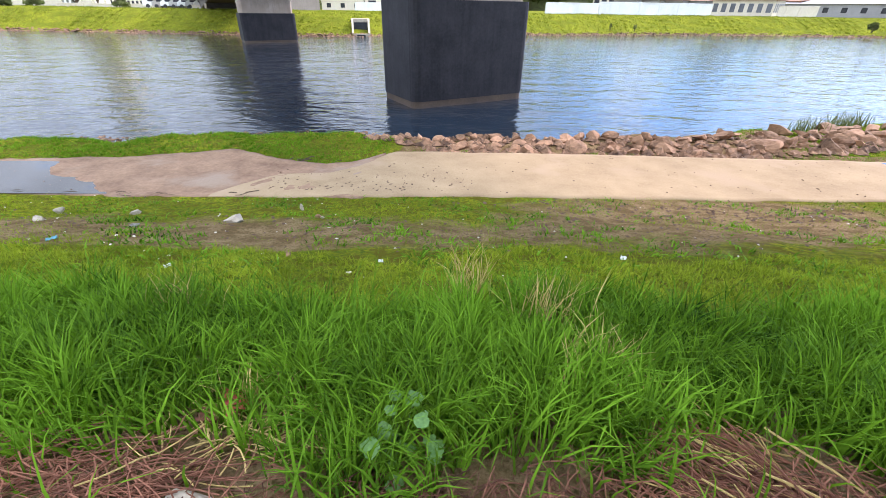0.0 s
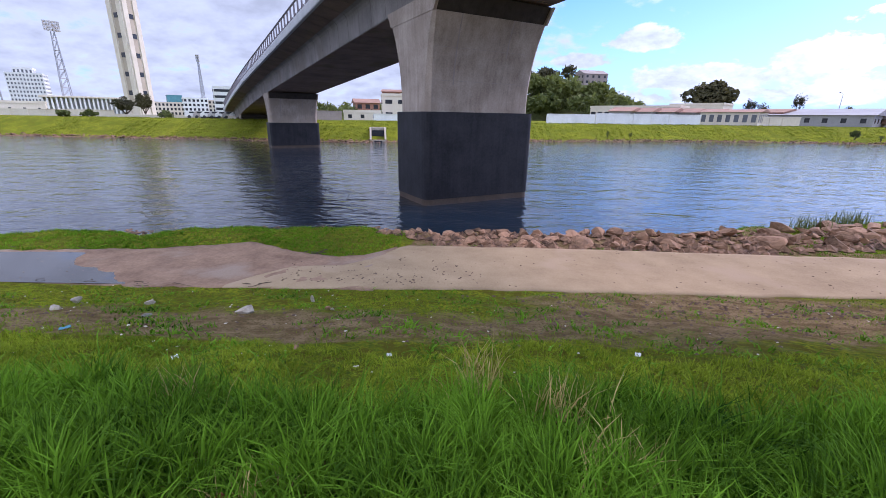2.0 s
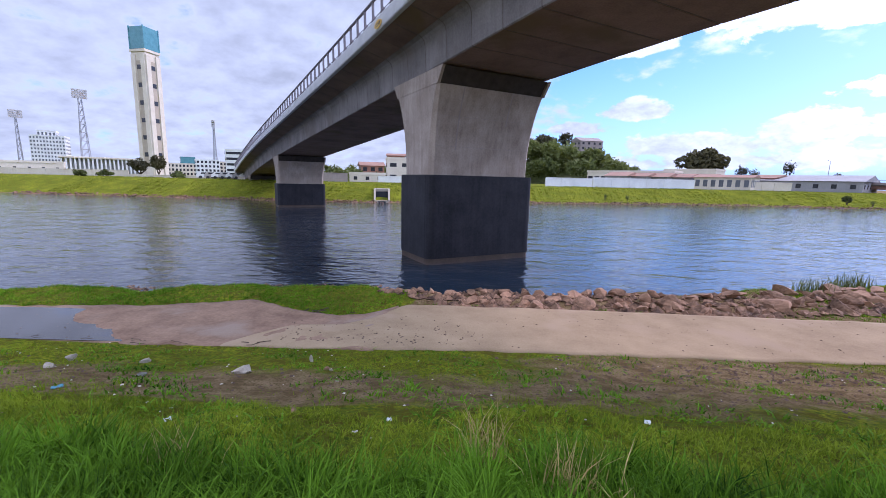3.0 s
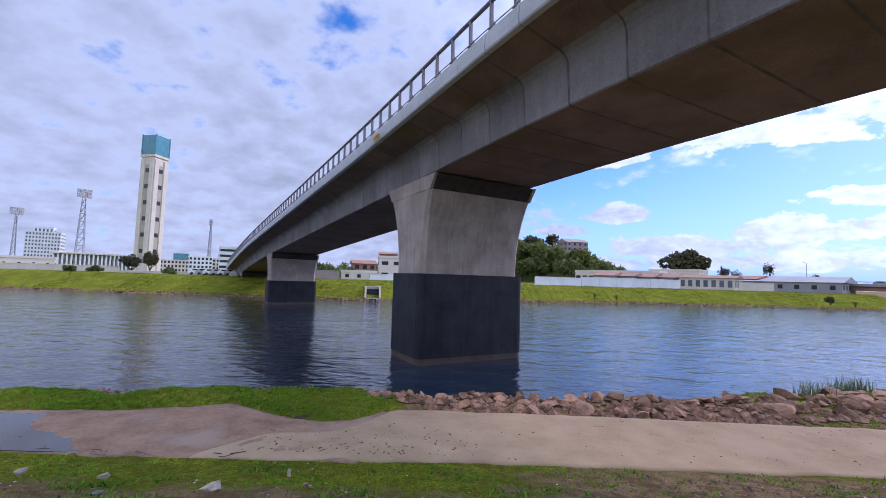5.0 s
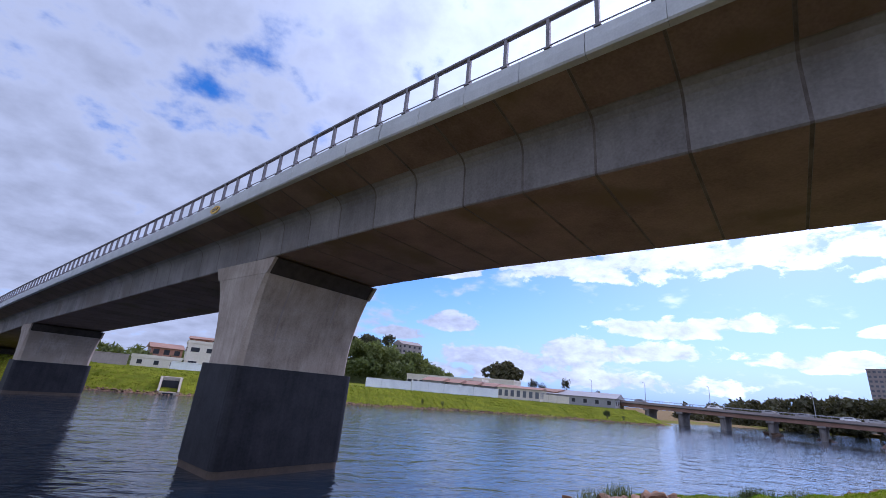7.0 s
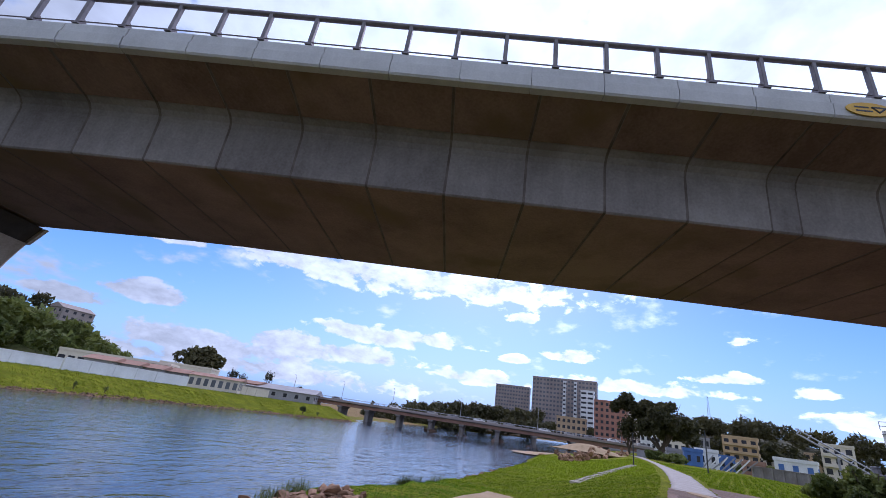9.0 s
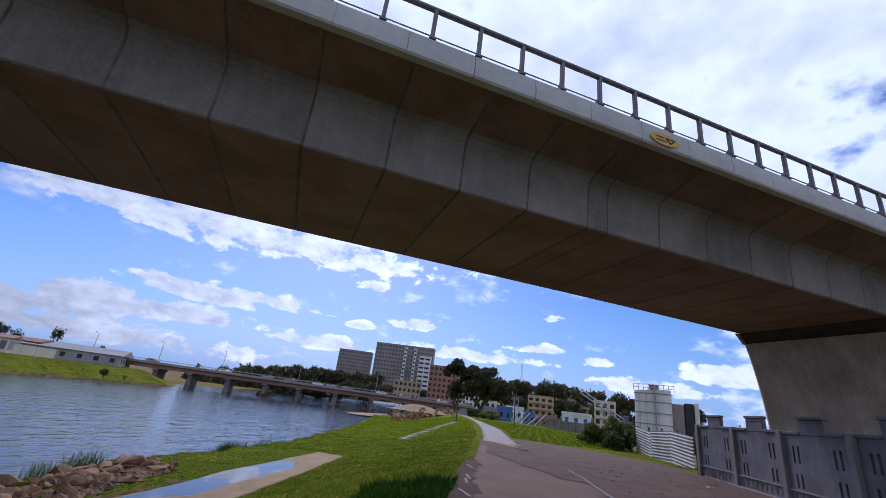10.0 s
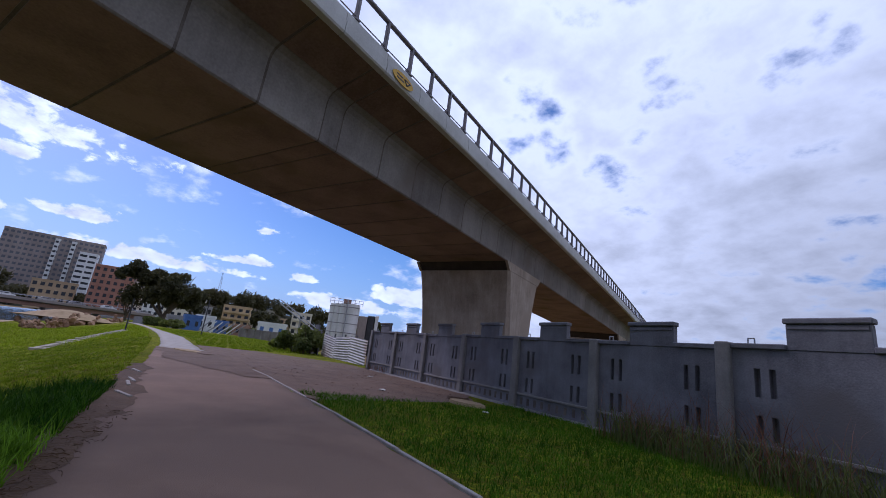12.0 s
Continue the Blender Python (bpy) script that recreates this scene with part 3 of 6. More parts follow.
def strip(name, xs, lo, hi, mat, lift, n=10, thick=0.0, ragged=0.0, seed=1):
    """A sheet that lies on the ground between the lines lo(x) and hi(x)."""
    noise_at = lambda x, k: ragged * (noise.noise(Vector((x * 0.9, k, seed))) + 0.6 * noise.noise(Vector((x * 2.7, k, seed + 5))) + 0.5 * noise.noise(Vector((x * 7.3, k, seed + 8))))
    verts, faces = [], []
    for x in xs:
        a, b = float(lo(x)) + noise_at(x, 0.3), float(hi(x)) + noise_at(x, 9.1)
        for j in range(n + 1):
            y = a + (b - a) * j / n
            z = float(land(x, y)) if lift is None else lift(x, y)
            verts.append((x, y, z))
    w = n + 1
    for i in range(len(xs) - 1):
        for j in range(n):
            faces.append((i * w + j, (i + 1) * w + j, (i + 1) * w + j + 1, i * w + j + 1))
    ob = raw(name, verts, faces, mat, smooth=True)
    if thick:
        s = ob.modifiers.new("thickness", "SOLIDIFY")
        s.thickness, s.offset = thick, -1.0
    return ob


flat_top = lambda h: (lambda x, y: float(land(x, y)) + h)
road = strip("road", list(np.arange(-60, -4, 4.0)) + list(np.arange(-4, 29, 0.5)), road_right, lambda x: road_left(x) - 0.1 * (x > -3), ASPHALT, flat_top(0.02), 8, 0.12, 0.16, 3)
tagged(road, "narrow worn grey-brown asphalt promenade with crumbling edges", "road", kind="structure")
far_road = strip("road", list(np.arange(27.5, 60, 0.5)) + list(np.arange(60, 140, 4.0)), lambda x: road_right(x) + 0.1, lambda x: road_left(x) - 0.3, GRAVEL, flat_top(0.03), 6, 0.1, 0.12, 6)
tagged(far_road, "pale narrow concrete lane leading to the town", "road", kind="structure")
edge_dirt = strip("dirt_patch", np.arange(2.0, 17, 0.25), lambda x: road_left(x) - np.interp(x, [2, 5, 9, 13, 17], [0.10, 0.22, 0.32, 0.40, 0.2]), lambda x: road_left(x) + 0.25, CRUMB, flat_top(0.024), 6, 0.0, 0.3, 21)
tagged(edge_dirt, "crumbled earth creeping over the edge of the road", "dirt patch", kind="structure")
sweep = strip("dirt_patch", np.arange(15, 28, 0.4), lambda x: road_right(x) - 0.2, lambda x: road_left(x) - np.interp(x, [15, 20, 28], [2.9, 0.6, 0.15]), DIRT, flat_top(0.034), 8, 0.0, 0.35, 12)
tagged(sweep, "earth washed over the road", "dirt patch", kind="structure")
earth = strip("dirt_yard", np.arange(11.0, 36, 0.5), lambda x: np.interp(x, [11.0, 12.5, 15, 26, 30, 36], [-3.0, -8.0, -9.05, -8.3, -8.0, -2.0]), lambda x: road_right(x) + 0.06 * np.sin(3 * x), DIRT, flat_top(0.012), 12, 0, 0.25, 8)
tagged(earth, "bare brown earth yard between the road and the fence", "dirt yard", kind="structure")
def lane_z(x, y):
    """The path's surface, with a hollow where water stands and its sunken, muddy end."""
    n = noise.noise(Vector((x * 0.45, y * 0.9, 2.0)))
    hollow = 0.10 * math.exp(-(((x - 17.7 + 1.2 * n) / 4.7) ** 4) - (((y - 12.45 - 0.10 * (x - 16.8) + 0.5 * n) / 1.35) ** 4))
    return TERRACE_Z + 0.030 - hollow + 0.004 * noise.noise(Vector((x * 3, y * 3, 1.0)))


def mud_z(x, y):
    n = noise.noise(Vector((x * 0.8, y * 1.1, 7.0)))
    sunk = float(smooth01((-7.0 - x - 1.5 * (y - 8.5) + 1.3 * n) / 1.6))
    return TERRACE_Z + 0.024 - 0.045 * sunk + 0.014 * noise.noise(Vector((x * 1.5, y * 1.5, 0))) + 0.008 * noise.noise(Vector((x * 5, y * 5, 3.0)))


lane = strip("pavement", np.arange(-5.2, 27.6, 0.2), lambda x: path_near(x) - 0.02, lambda x: np.minimum(path_far(x), np.interp(x, [-5.2, -4.7, -4.2, -3.6, -3.0, -2.4, -1.8, -1.7], [8.45, 9.2, 9.75, 9.85, 9.95, 10.5, 11.6, 90.0])), PAVE, lane_z, 18, 0.16, 0.07, 4)
tagged(lane, "sandy beige concrete riverside path with a damp end", "path", kind="structure")
mud = strip("mud_flat", np.arange(-15.5, -1.8, 0.2), lambda x: path_near(x) - 0.03, lambda x: np.interp(x, [-15.5, -11.5, -9, -6.3, -5.5, -4.9, -4.2, -3.3, -2.6, -1.9], [10.2, 10.5, 10.7, 11.7, 11.4, 11.1, 10.75, 10.6, 10.8, 11.7]), MUD, mud_z, 18, 0.12, 0.14, 5)
tagged(mud, "damp pinkish brown mud over the sunken path", "mud", kind="structure")


def blob(name, cx, cy, rx, ry, z, mat, seed, label, category):
    n, verts = 48, []
    for i in range(n):
        a = 2 * math.pi * i / n
        k = 1 + 0.28 * noise.noise(Vector((math.cos(a) * 1.6, math.sin(a) * 1.6, seed)))
        verts.append((cx + rx * k * math.cos(a), cy + ry * k * math.sin(a), z))
    return tagged(raw(name, verts, [tuple(range(n))], mat), label, category, kind="structure")


pool = strip("puddle", np.arange(-15.2, -6.4, 0.3), lambda x: path_near(x) + 0.14, lambda x: np.interp(x, [-15.2, -11.5, -9, -6.3], [9.9, 10.3, 10.5, 11.2]), POOL, lambda x, y: TERRACE_Z + 0.002, 2)
tagged(pool, "shallow puddle over the sunken mud", "puddle", kind="structure")
pool = strip("puddle", np.arange(10.8, 23.6, 0.3), lambda x: path_near(x) + 0.12, lambda x: path_far(x) - 0.10, POOL, lambda x, y: TERRACE_Z + 0.002, 2)
tagged(pool, "shallow puddle on the low end of the path", "puddle", kind="structure")

blob("gravel_bank", 116, 40.5, 20, 4.6, WATER_Z + 0.22, PAVE, 8.0, "pale gravel bank beside the road bridge", "gravel")

# ---- the viaduct ----
BRIDGE_AZ = radians(31.7)
UX, VX = Vector((-math.sin(BRIDGE_AZ), math.cos(BRIDGE_AZ), 0)), Vector((math.cos(BRIDGE_AZ), math.sin(BRIDGE_AZ), 0))
AXIS_V = 12.9


def soffit_z(u):
    k = max(0.0, u - 9)
    return 7.28 - 0.00023 * (min(u, 0.0) + 12.6) ** 2 - 0.056 * k * k / (k + 9) - 0.0006 * max(0.0, u - 62) ** 2


def axis_v(u):
    k = max(0.0, u - 12)
    return AXIS_V - (0.04 * k * k / 36 / 1.0 if k < 18 else 0.04 * (k - 9))


def on_axis(u, v=0.0, z=0.0):
    """A place by the viaduct's length, side and height over its underside."""
    p = UX * u + VX * (axis_v(u) + v)
    return Vector((p.x, p.y, soffit_z(u) + z))


def along(u0, u1):
    """Frame at the middle of a stretch of deck: x along it, y to its far side, z up."""
    a, b = on_axis(u0), on_axis(u1)
    x = (b - a).normalized()
    y = (VX - x * VX.dot(x)).normalized()
    z = x.cross(y)
    if z.z < 0:
        z = -z
    m = Matrix((x, y, z)).transposed().to_4x4()
    m.translation = (a + b) / 2
    return m


SEG = 2.13
CLOSURE = (-8.34, -7.62)  # narrow closing strip at mid-span
bounds = sorted([CLOSURE[0] - 2.08 * i for i in range(42)] + [CLOSURE[1] + SEG * i for i in range(58)])
SOFFIT_H, EDGE_H, DECK_HALF = 3.18, 2.05, 5.1
viaduct = empty("viaduct", Matrix.Translation((UX * 20 + VX * AXIS_V)), label="long grey precast concrete box-girder viaduct with steel railings", category="bridge")
inv = viaduct.matrix_world.inverted()
# box with near-upright webs, curved haunches and flat wings
half = [(SOFFIT_H - 0.04, 0.0), (SOFFIT_H, 0.04), (SOFFIT_H + 0.05, 1.30), (SOFFIT_H + 0.10, 1.47), (SOFFIT_H + 0.22, 1.61), (SOFFIT_H + 0.42, 1.71), (SOFFIT_H + 0.75, 1.79), (DECK_HALF - 0.06, EDGE_H - 0.01), (DECK_HALF - 0.06, EDGE_H + 0.30)]
outline = half + [(0.0, EDGE_H + 0.40)] + [(-a, b) for a, b in half[::-1]]
seg = part("segment", extrude_x(outline, -SEG / 2 + 0.036, SEG / 2 - 0.036), CONCRETE)
soffit = part("soffit", boxm(-SEG / 2 + 0.045, SEG / 2 - 0.045, -SOFFIT_H + 0.06, SOFFIT_H - 0.06, -0.012, 0.010), SOFFIT, None, "underside in a darker brown for stain and shade")
core_profile = [(y * 0.9985, z + 0.004 if z < EDGE_H + 0.1 else z - 0.01) for y, z in outline]
core = part("joint", extrude_x(core_profile, SEG / 2 - 0.15, SEG / 2 + 0.15), JOINT, None, "dark mouldy joint")
# Thin slabs under the wings carry the same shade-darkened brown.
wings = []
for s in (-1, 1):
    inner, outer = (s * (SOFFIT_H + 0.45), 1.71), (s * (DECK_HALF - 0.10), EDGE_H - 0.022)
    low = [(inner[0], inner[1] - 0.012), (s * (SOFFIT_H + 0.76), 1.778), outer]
    wings.append(part("wing_soffit", extrude_x(low + [(a, b + 0.014) for a, b in low[::-1]], -SEG / 2 + 0.045, SEG / 2 - 0.045), SOFFIT, None, "underside in a darker brown for stain and shade"))
for i, (u0, u1) in enumerate(zip(bounds, bounds[1:])):
    m = inv @ along(u0, u1)
    fit = Matrix.Diagonal(((u1 - u0) / SEG, 1, 1, 1))
    shift = Matrix.Translation(((u1 - u0 - SEG) / 2, 0, 0))
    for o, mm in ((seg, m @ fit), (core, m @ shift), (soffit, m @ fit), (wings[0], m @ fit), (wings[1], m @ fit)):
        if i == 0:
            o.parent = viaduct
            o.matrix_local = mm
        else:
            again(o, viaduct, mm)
EDGE_L = 1.735
edge_profile = [(-0.10, -0.05), (0.08, -0.03), (0.12, 0.02), (0.14, 0.33), (0.10, 0.37), (0.10, 0.62), (0.05, 0.69), (-0.30, 0.71), (-0.30, 0.45), (-0.05, 0.43)]
panel_near = part("edge_panel", extrude_x([(-DECK_HALF - a, EDGE_H + b) for a, b in edge_profile], -EDGE_L / 2 + 0.008, EDGE_L / 2 - 0.008), EDGE, viaduct, "pale precast edge beam")
panel_far = part("edge_panel", extrude_x([(DECK_HALF + a, EDGE_H + b) for a, b in edge_profile], -EDGE_L / 2 + 0.008, EDGE_L / 2 - 0.008), EDGE, viaduct, "pale precast edge beam")
first_edge = -0.95 - 54 * EDGE_L
for i in range(120):
    u0 = first_edge + i * EDGE_L
    m = inv @ along(u0, u0 + EDGE_L)
    for o in (panel_near, panel_far):
        if i == 0:
            o.matrix_local = m
        else:
            again(o, viaduct, m)

POST = 1.25
RAIL_TOP = 3.72


def railing(side):
    """Railing along one side: flat posts with a sloping brace on the deck side, a top rail and a low wire."""
    y, foot = side * (DECK_HALF + 0.02), EDGE_H + 0.68
    bm = boxm(-0.05, 0.05, y - 0.06, y + 0.06, foot, RAIL_TOP, 0.012)
    box(bm, -0.09, 0.09, y - 0.09, y + 0.09, foot, foot + 0.035)
    bmf = bmesh.new()
    tri = [(y - side * 0.06, foot + 0.03), (y - side * 0.34, foot + 0.03), (y - side * 0.34, foot + 0.09), (y - side * 0.06, foot + 0.32)]
    rings = [[bmf.verts.new((x, a, b)) for a, b in tri] for x in (-0.03, 0.03)]
    for i in range(4):
        bmf.faces.new((rings[0][i], rings[0][(i + 1) % 4], rings[1][(i + 1) % 4], rings[1][i]))
    bmf.faces.new(rings[0][::-1])
    bmf.faces.new(rings[1])
    bmesh.ops.recalc_face_normals(bmf, faces=bmf.faces[:])
    tool = [part("rail_post", bm, RAILING, viaduct), part("post_brace", bmf, RAILING, viaduct)]
    for i in range(164):
        u = -0.27 + (i - 74) * POST
        m = inv @ along(u - 0.5, u + 0.5)
        for o in tool:
            if i:
                again(o, viaduct, m)
            else:
                o.matrix_local = m
    for z, r in ((RAIL_TOP + 0.01, 0.075), (foot + 0.13, 0.018)):
        cu = bpy.data.curves.new("handrail", "CURVE")
        cu.dimensions, cu.bevel_depth, cu.bevel_resolution = "3D", r, 2
        sp = cu.splines.new("POLY")
        us = np.linspace(bounds[0], bounds[-1], 100)
        sp.points.add(len(us) - 1)
        for p, u in zip(sp.points, us):
            p.co = (*(inv @ on_axis(float(u), y, z)), 1)
        cu.materials.append(RAILING)
        ob = new("handrail", cu)
        ob.parent = viaduct


railing(-1)
railing(1)


def pier_plan(half_u, half_v, corner, n=4):
    """Outline of a pier: a rectangle with rounded corners."""
    pts = []
    for k, (su, sv) in enumerate(((1, 1), (-1, 1), (-1, -1), (1, -1))):
        for i in range(n + 1):
            a = math.pi / 2 * (k + i / n)
            pts.append((su * (half_u - corner) + corner * math.cos(a), sv * (half_v - corner) + corner * math.sin(a)))
    return pts


def stack(levels):
    """Closed solid through outlines of equal length at rising heights."""
    bm = bmesh.new()
    rings = [[bm.verts.new((x, y, z)) for x, y in pts] for z, pts in levels]
    for a, b in zip(rings, rings[1:]):
        for i in range(len(a)):
            j = (i + 1) % len(a)
            bm.faces.new((a[i], a[j], b[j], b[i]))
    bm.faces.new(rings[0][::-1])
    bm.faces.new(rings[-1])
    bmesh.ops.recalc_face_normals(bm, faces=bm.faces[:])
    return bm


def rect(hu, hv, c=0.12):
    return [(-hu, -hv + c), (-hu + c, -hv), (hu - c, -hv), (hu, -hv + c), (hu, hv - c), (hu - c, hv), (-hu + c, hv), (-hu, hv - c)]


def pier(u, ground_z, coated, label, coat_top=1.85, gap=0.72):
    """Pier with a coated base, a shaft that flares to the deck, a solid block coloured as the shaded bearing gap, and
    side horns.
    """
    top = soffit_z(u)
    m = Matrix((UX, VX, Vector((0, 0, 1)))).transposed().to_4x4()
    m.translation = UX * u + VX * axis_v(u) + Vector((0, 0, ground_z))
    th = empty("bridge_pier", m, label=label, category="bridge pier", group="viaduct piers")
    base = coat_top if coated else max(ground_z, 0)
    if coated:
        plan = pier_plan(1.88, 3.34, 0.40)
        part("base", stack([(-1.0 , plan), (0.32 + WATER_Z - ground_z, plan)]), TIDE, th, "brown tide-stained foot")
        part("coating", stack([(0.32 + WATER_Z - ground_z, [(a * 1.012, b * 1.012) for a, b in plan]), (base - ground_z, [(a * 1.012, b * 1.012) for a, b in plan])]), TAR, th, "black waterproof coating")
    hs = top - base
    lv = []
    for i in range(11):
        f = i / 10
        z = base + (hs - gap) * f
        g = f ** 2.2
        lv.append((z - ground_z, rect(1.62 + 0.88 * g, 3.16 + 0.10 * g, 0.24 - 0.10 * g)))
    if not coated:
        lv.insert(0, (-1.2, rect(1.62, 3.16, 0.24)))
    else:
        lv.insert(0, (base - ground_z - 0.05, rect(1.62, 3.16, 0.24)))
    part("shaft", stack(lv), SHAFT, th, "grey concrete shaft flaring to the deck")
    # form seams on the face towards the promenade
    def face_u(f):
        return -(1.62 + 0.88 * f ** 2.2) - 0.004
    for v0, f0, f1 in ((-1.75, 0.30, 1.0), (1.2, 0.62, 1.0)):
        bm = bmesh.new()
        side_a, side_b = [], []
        for i in range(11):
            f = f0 + (f1 - f0) * i / 10
            z = base + (hs - gap) * f - ground_z
            side_a.append(bm.verts.new((face_u(f), v0 - 0.03, z)))
            side_b.append(bm.verts.new((face_u(f), v0 + 0.03 + 0.02 * math.sin(3 * f), z)))
        for i in range(10):
            bm.faces.new((side_a[i], side_b[i], side_b[i + 1], side_a[i + 1]))
        part("seam", bm, TAUPE, th, "stained vertical form seam")
    for f in (0.34, 0.68):
        z = base + (hs - gap) * f - ground_z
        part("seam", boxm(face_u(f) + 0.001, face_u(f) + 0.05, -2.9, 2.9, z - 0.010, z + 0.010), TAUPE, th)
    # Solid sloped block; the gap's shade is only its dark colour.
    part("bearing", stack([(top - gap - 0.08 - ground_z, rect(2.30, 3.13, 0.02)), (top + 0.02 - ground_z, rect(2.86, 3.13, 0.02))]), BEARING_SHADE, th, "stained bearing block, darkened for the gap's shade")
    for s in (-1, 1):
        hp = [(-2.5, top - gap - 0.01), (2.5, top - gap - 0.01), (3.0, top + 0.0), (-3.0, top + 0.0)]
        bm = bmesh.new()
        v0, v1 = s * 3.13, s * 3.28
        a = [bm.verts.new((x, v0, z - ground_z)) for x, z in hp]
        b = [bm.verts.new((x, v1, z - ground_z)) for x, z in hp]
        for i in range(4):
            bm.faces.new((a[i], a[(i + 1) % 4], b[(i + 1) % 4], b[i]))
        bm.faces.new(a[::-1])
        bm.faces.new(b)
        bmesh.ops.recalc_face_normals(bm, faces=bm.faces[:])
        part("horn", bm, SHAFT, th)


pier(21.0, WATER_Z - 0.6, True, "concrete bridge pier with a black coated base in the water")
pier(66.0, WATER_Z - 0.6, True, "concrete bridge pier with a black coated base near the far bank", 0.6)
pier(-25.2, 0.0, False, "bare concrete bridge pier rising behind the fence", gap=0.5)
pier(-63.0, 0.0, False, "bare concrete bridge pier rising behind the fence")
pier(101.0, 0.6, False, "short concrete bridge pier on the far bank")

def lump(bm, centre, size, seed, rough=0.24, detail=2):
    """An angular, worn stone."""
    s = bmesh.ops.create_icosphere(bm, subdivisions=detail, radius=1.0)
    rr = random.Random(seed)
    cuts = [(Vector((rr.uniform(-1, 1), rr.uniform(-1, 1), rr.uniform(-0.6, 1))).normalized(), rr.uniform(0.34, 0.72)) for _ in range(12)]
    for v in s["verts"]:
        p = v.co.copy()
        for d, far in cuts:
            over = p.dot(d) - far
            if over > 0:
                p -= d * over * 0.97
        p *= 1 + rough * noise.noise(p * 1.7 + Vector((seed, 0, 0))) + 0.08 * noise.noise(p * 5 + Vector((0, seed, 0)))
        v.co = Vector((p.x * size[0], p.y * size[1], p.z * size[2])) + Vector(centre)


# ---- the far bank and the town ----
def polar(az, dist, z=0.0):
    """A place by its bearing to the left of +y (degrees) and distance."""
    return Vector((-math.sin(radians(az)) * dist, math.cos(radians(az)) * dist, z))


def facing(az, dist, z, turn=0.0):
    """Frame whose -y side faces the promenade."""
    p = polar(az, dist, z)
    return Matrix.Translation(p) @ Matrix.Rotation(radians(az + turn), 4, "Z")


def leaf_mass(name, parent, centre, size, count, leaf, mat, seed, flat=1.0, clumps=26):
    """A crown: small bent leaf clumps round several limb ends, uneven with gaps."""
    r = np.random.default_rng(seed)
    c = r.normal(0, 1, (clumps, 3))
    c /= np.linalg.norm(c, axis=1)[:, None]
    c *= (0.35 + 0.65 * r.random((clumps, 1))) * np.array(size) * 0.72
    c[:, 2] = np.abs(c[:, 2]) * flat - size[2] * 0.15
    which = r.integers(0, clumps, count)
    d = r.normal(0, 1, (count, 3))
    d /= np.linalg.norm(d, axis=1)[:, None]
    p = np.array(centre) + c[which] + d * (0.27 * np.array(size)) * (0.55 + 0.5 * r.random((count, 1)))
    a = r.normal(0, 1, (count, 3))
    a /= np.linalg.norm(a, axis=1)[:, None]
    b = np.cross(a, r.normal(0, 1, (count, 3)))
    b /= np.linalg.norm(b, axis=1)[:, None] + 1e-9
    s = leaf * (0.6 + 0.8 * r.random((count, 1)))
    n = np.cross(a, b) * s * 0.35
    verts = np.stack([p - a * s, p + b * s * 0.7 + n, p + a * s, p - b * s * 0.7 + n], 1).reshape(-1, 3)
    i = np.arange(count)[:, None] * 4
    faces = np.concatenate([i + [0, 1, 2], i + [0, 2, 3]], 0)
    return raw(name, verts.tolist(), faces.tolist(), mat, parent)


def tree(m, height, width, seed, label, mat=None, leaves=1500, leaf=None, trunk=0.35, kind="tree"):
    """Tapered trunk, limbs, and a crown of leaf clumps."""
    th = empty(kind, m, label=label, category=kind)
    r = random.Random(seed)
    bm = bmesh.new()
    t = trunk * height
    rod(bm, (0, 0, -0.6), (0, 0, t), width * 0.045 + 0.06, width * 0.03 + 0.04, 8)
    for i in range(6):
        a = i * 2.4 + r.random()
        rod(bm, (0, 0, t * (0.7 + 0.05 * i)), (math.cos(a) * width * 0.3, math.sin(a) * width * 0.3, t + (height - t) * (0.3 + 0.4 * r.random())), width * 0.022 + 0.03, 0.02, 5)
    part("trunk", bm, BARK, th)
    if width > 12 and height > 19:
        # a spreading tree carries several lobes of foliage on its main limbs
        for k in range(9):
            a, d = k * 0.785 + r.random() * 0.5, width * (0.26 + 0.12 * r.random()) * (k > 0)
            up = t + (height - t) * (0.22 + 0.34 * r.random() if k else 0.58)
            leaf_mass("crown", th, (math.cos(a) * d, math.sin(a) * d, up), (width * 0.27, width * 0.27, (height - t) * 0.33), leaves // 8, leaf or width * 0.03, mat or LEAF, seed + k, 1.0, 11)
        return th
    leaf_mass("crown", th, (0, 0, t + (height - t) * 0.42), (width / 2, width / 2, (height - t) * 0.62), leaves, leaf or max(0.12, width * 0.04), mat or LEAF, seed)
    return th


def bush(m, width, height, seed, label, mat=None, leaves=1100, kind="bush"):
    th = empty(kind, m, label=label, category="bush")
    bm = bmesh.new()
    for i in range(5):
        a = i * 1.3
        rod(bm, (0, 0, -0.3), (math.cos(a) * width * 0.25, math.sin(a) * width * 0.25, height * 0.6), 0.04 + 0.01 * width, 0.015, 5)
    part("stem", bm, BARK, th)
    leaf_mass("crown", th, (0, 0, height * 0.34), (width / 2, width / 2, height * 0.62), leaves, max(0.09, width * 0.045), mat or SCRUB, seed, 0.9, 16)
    return th


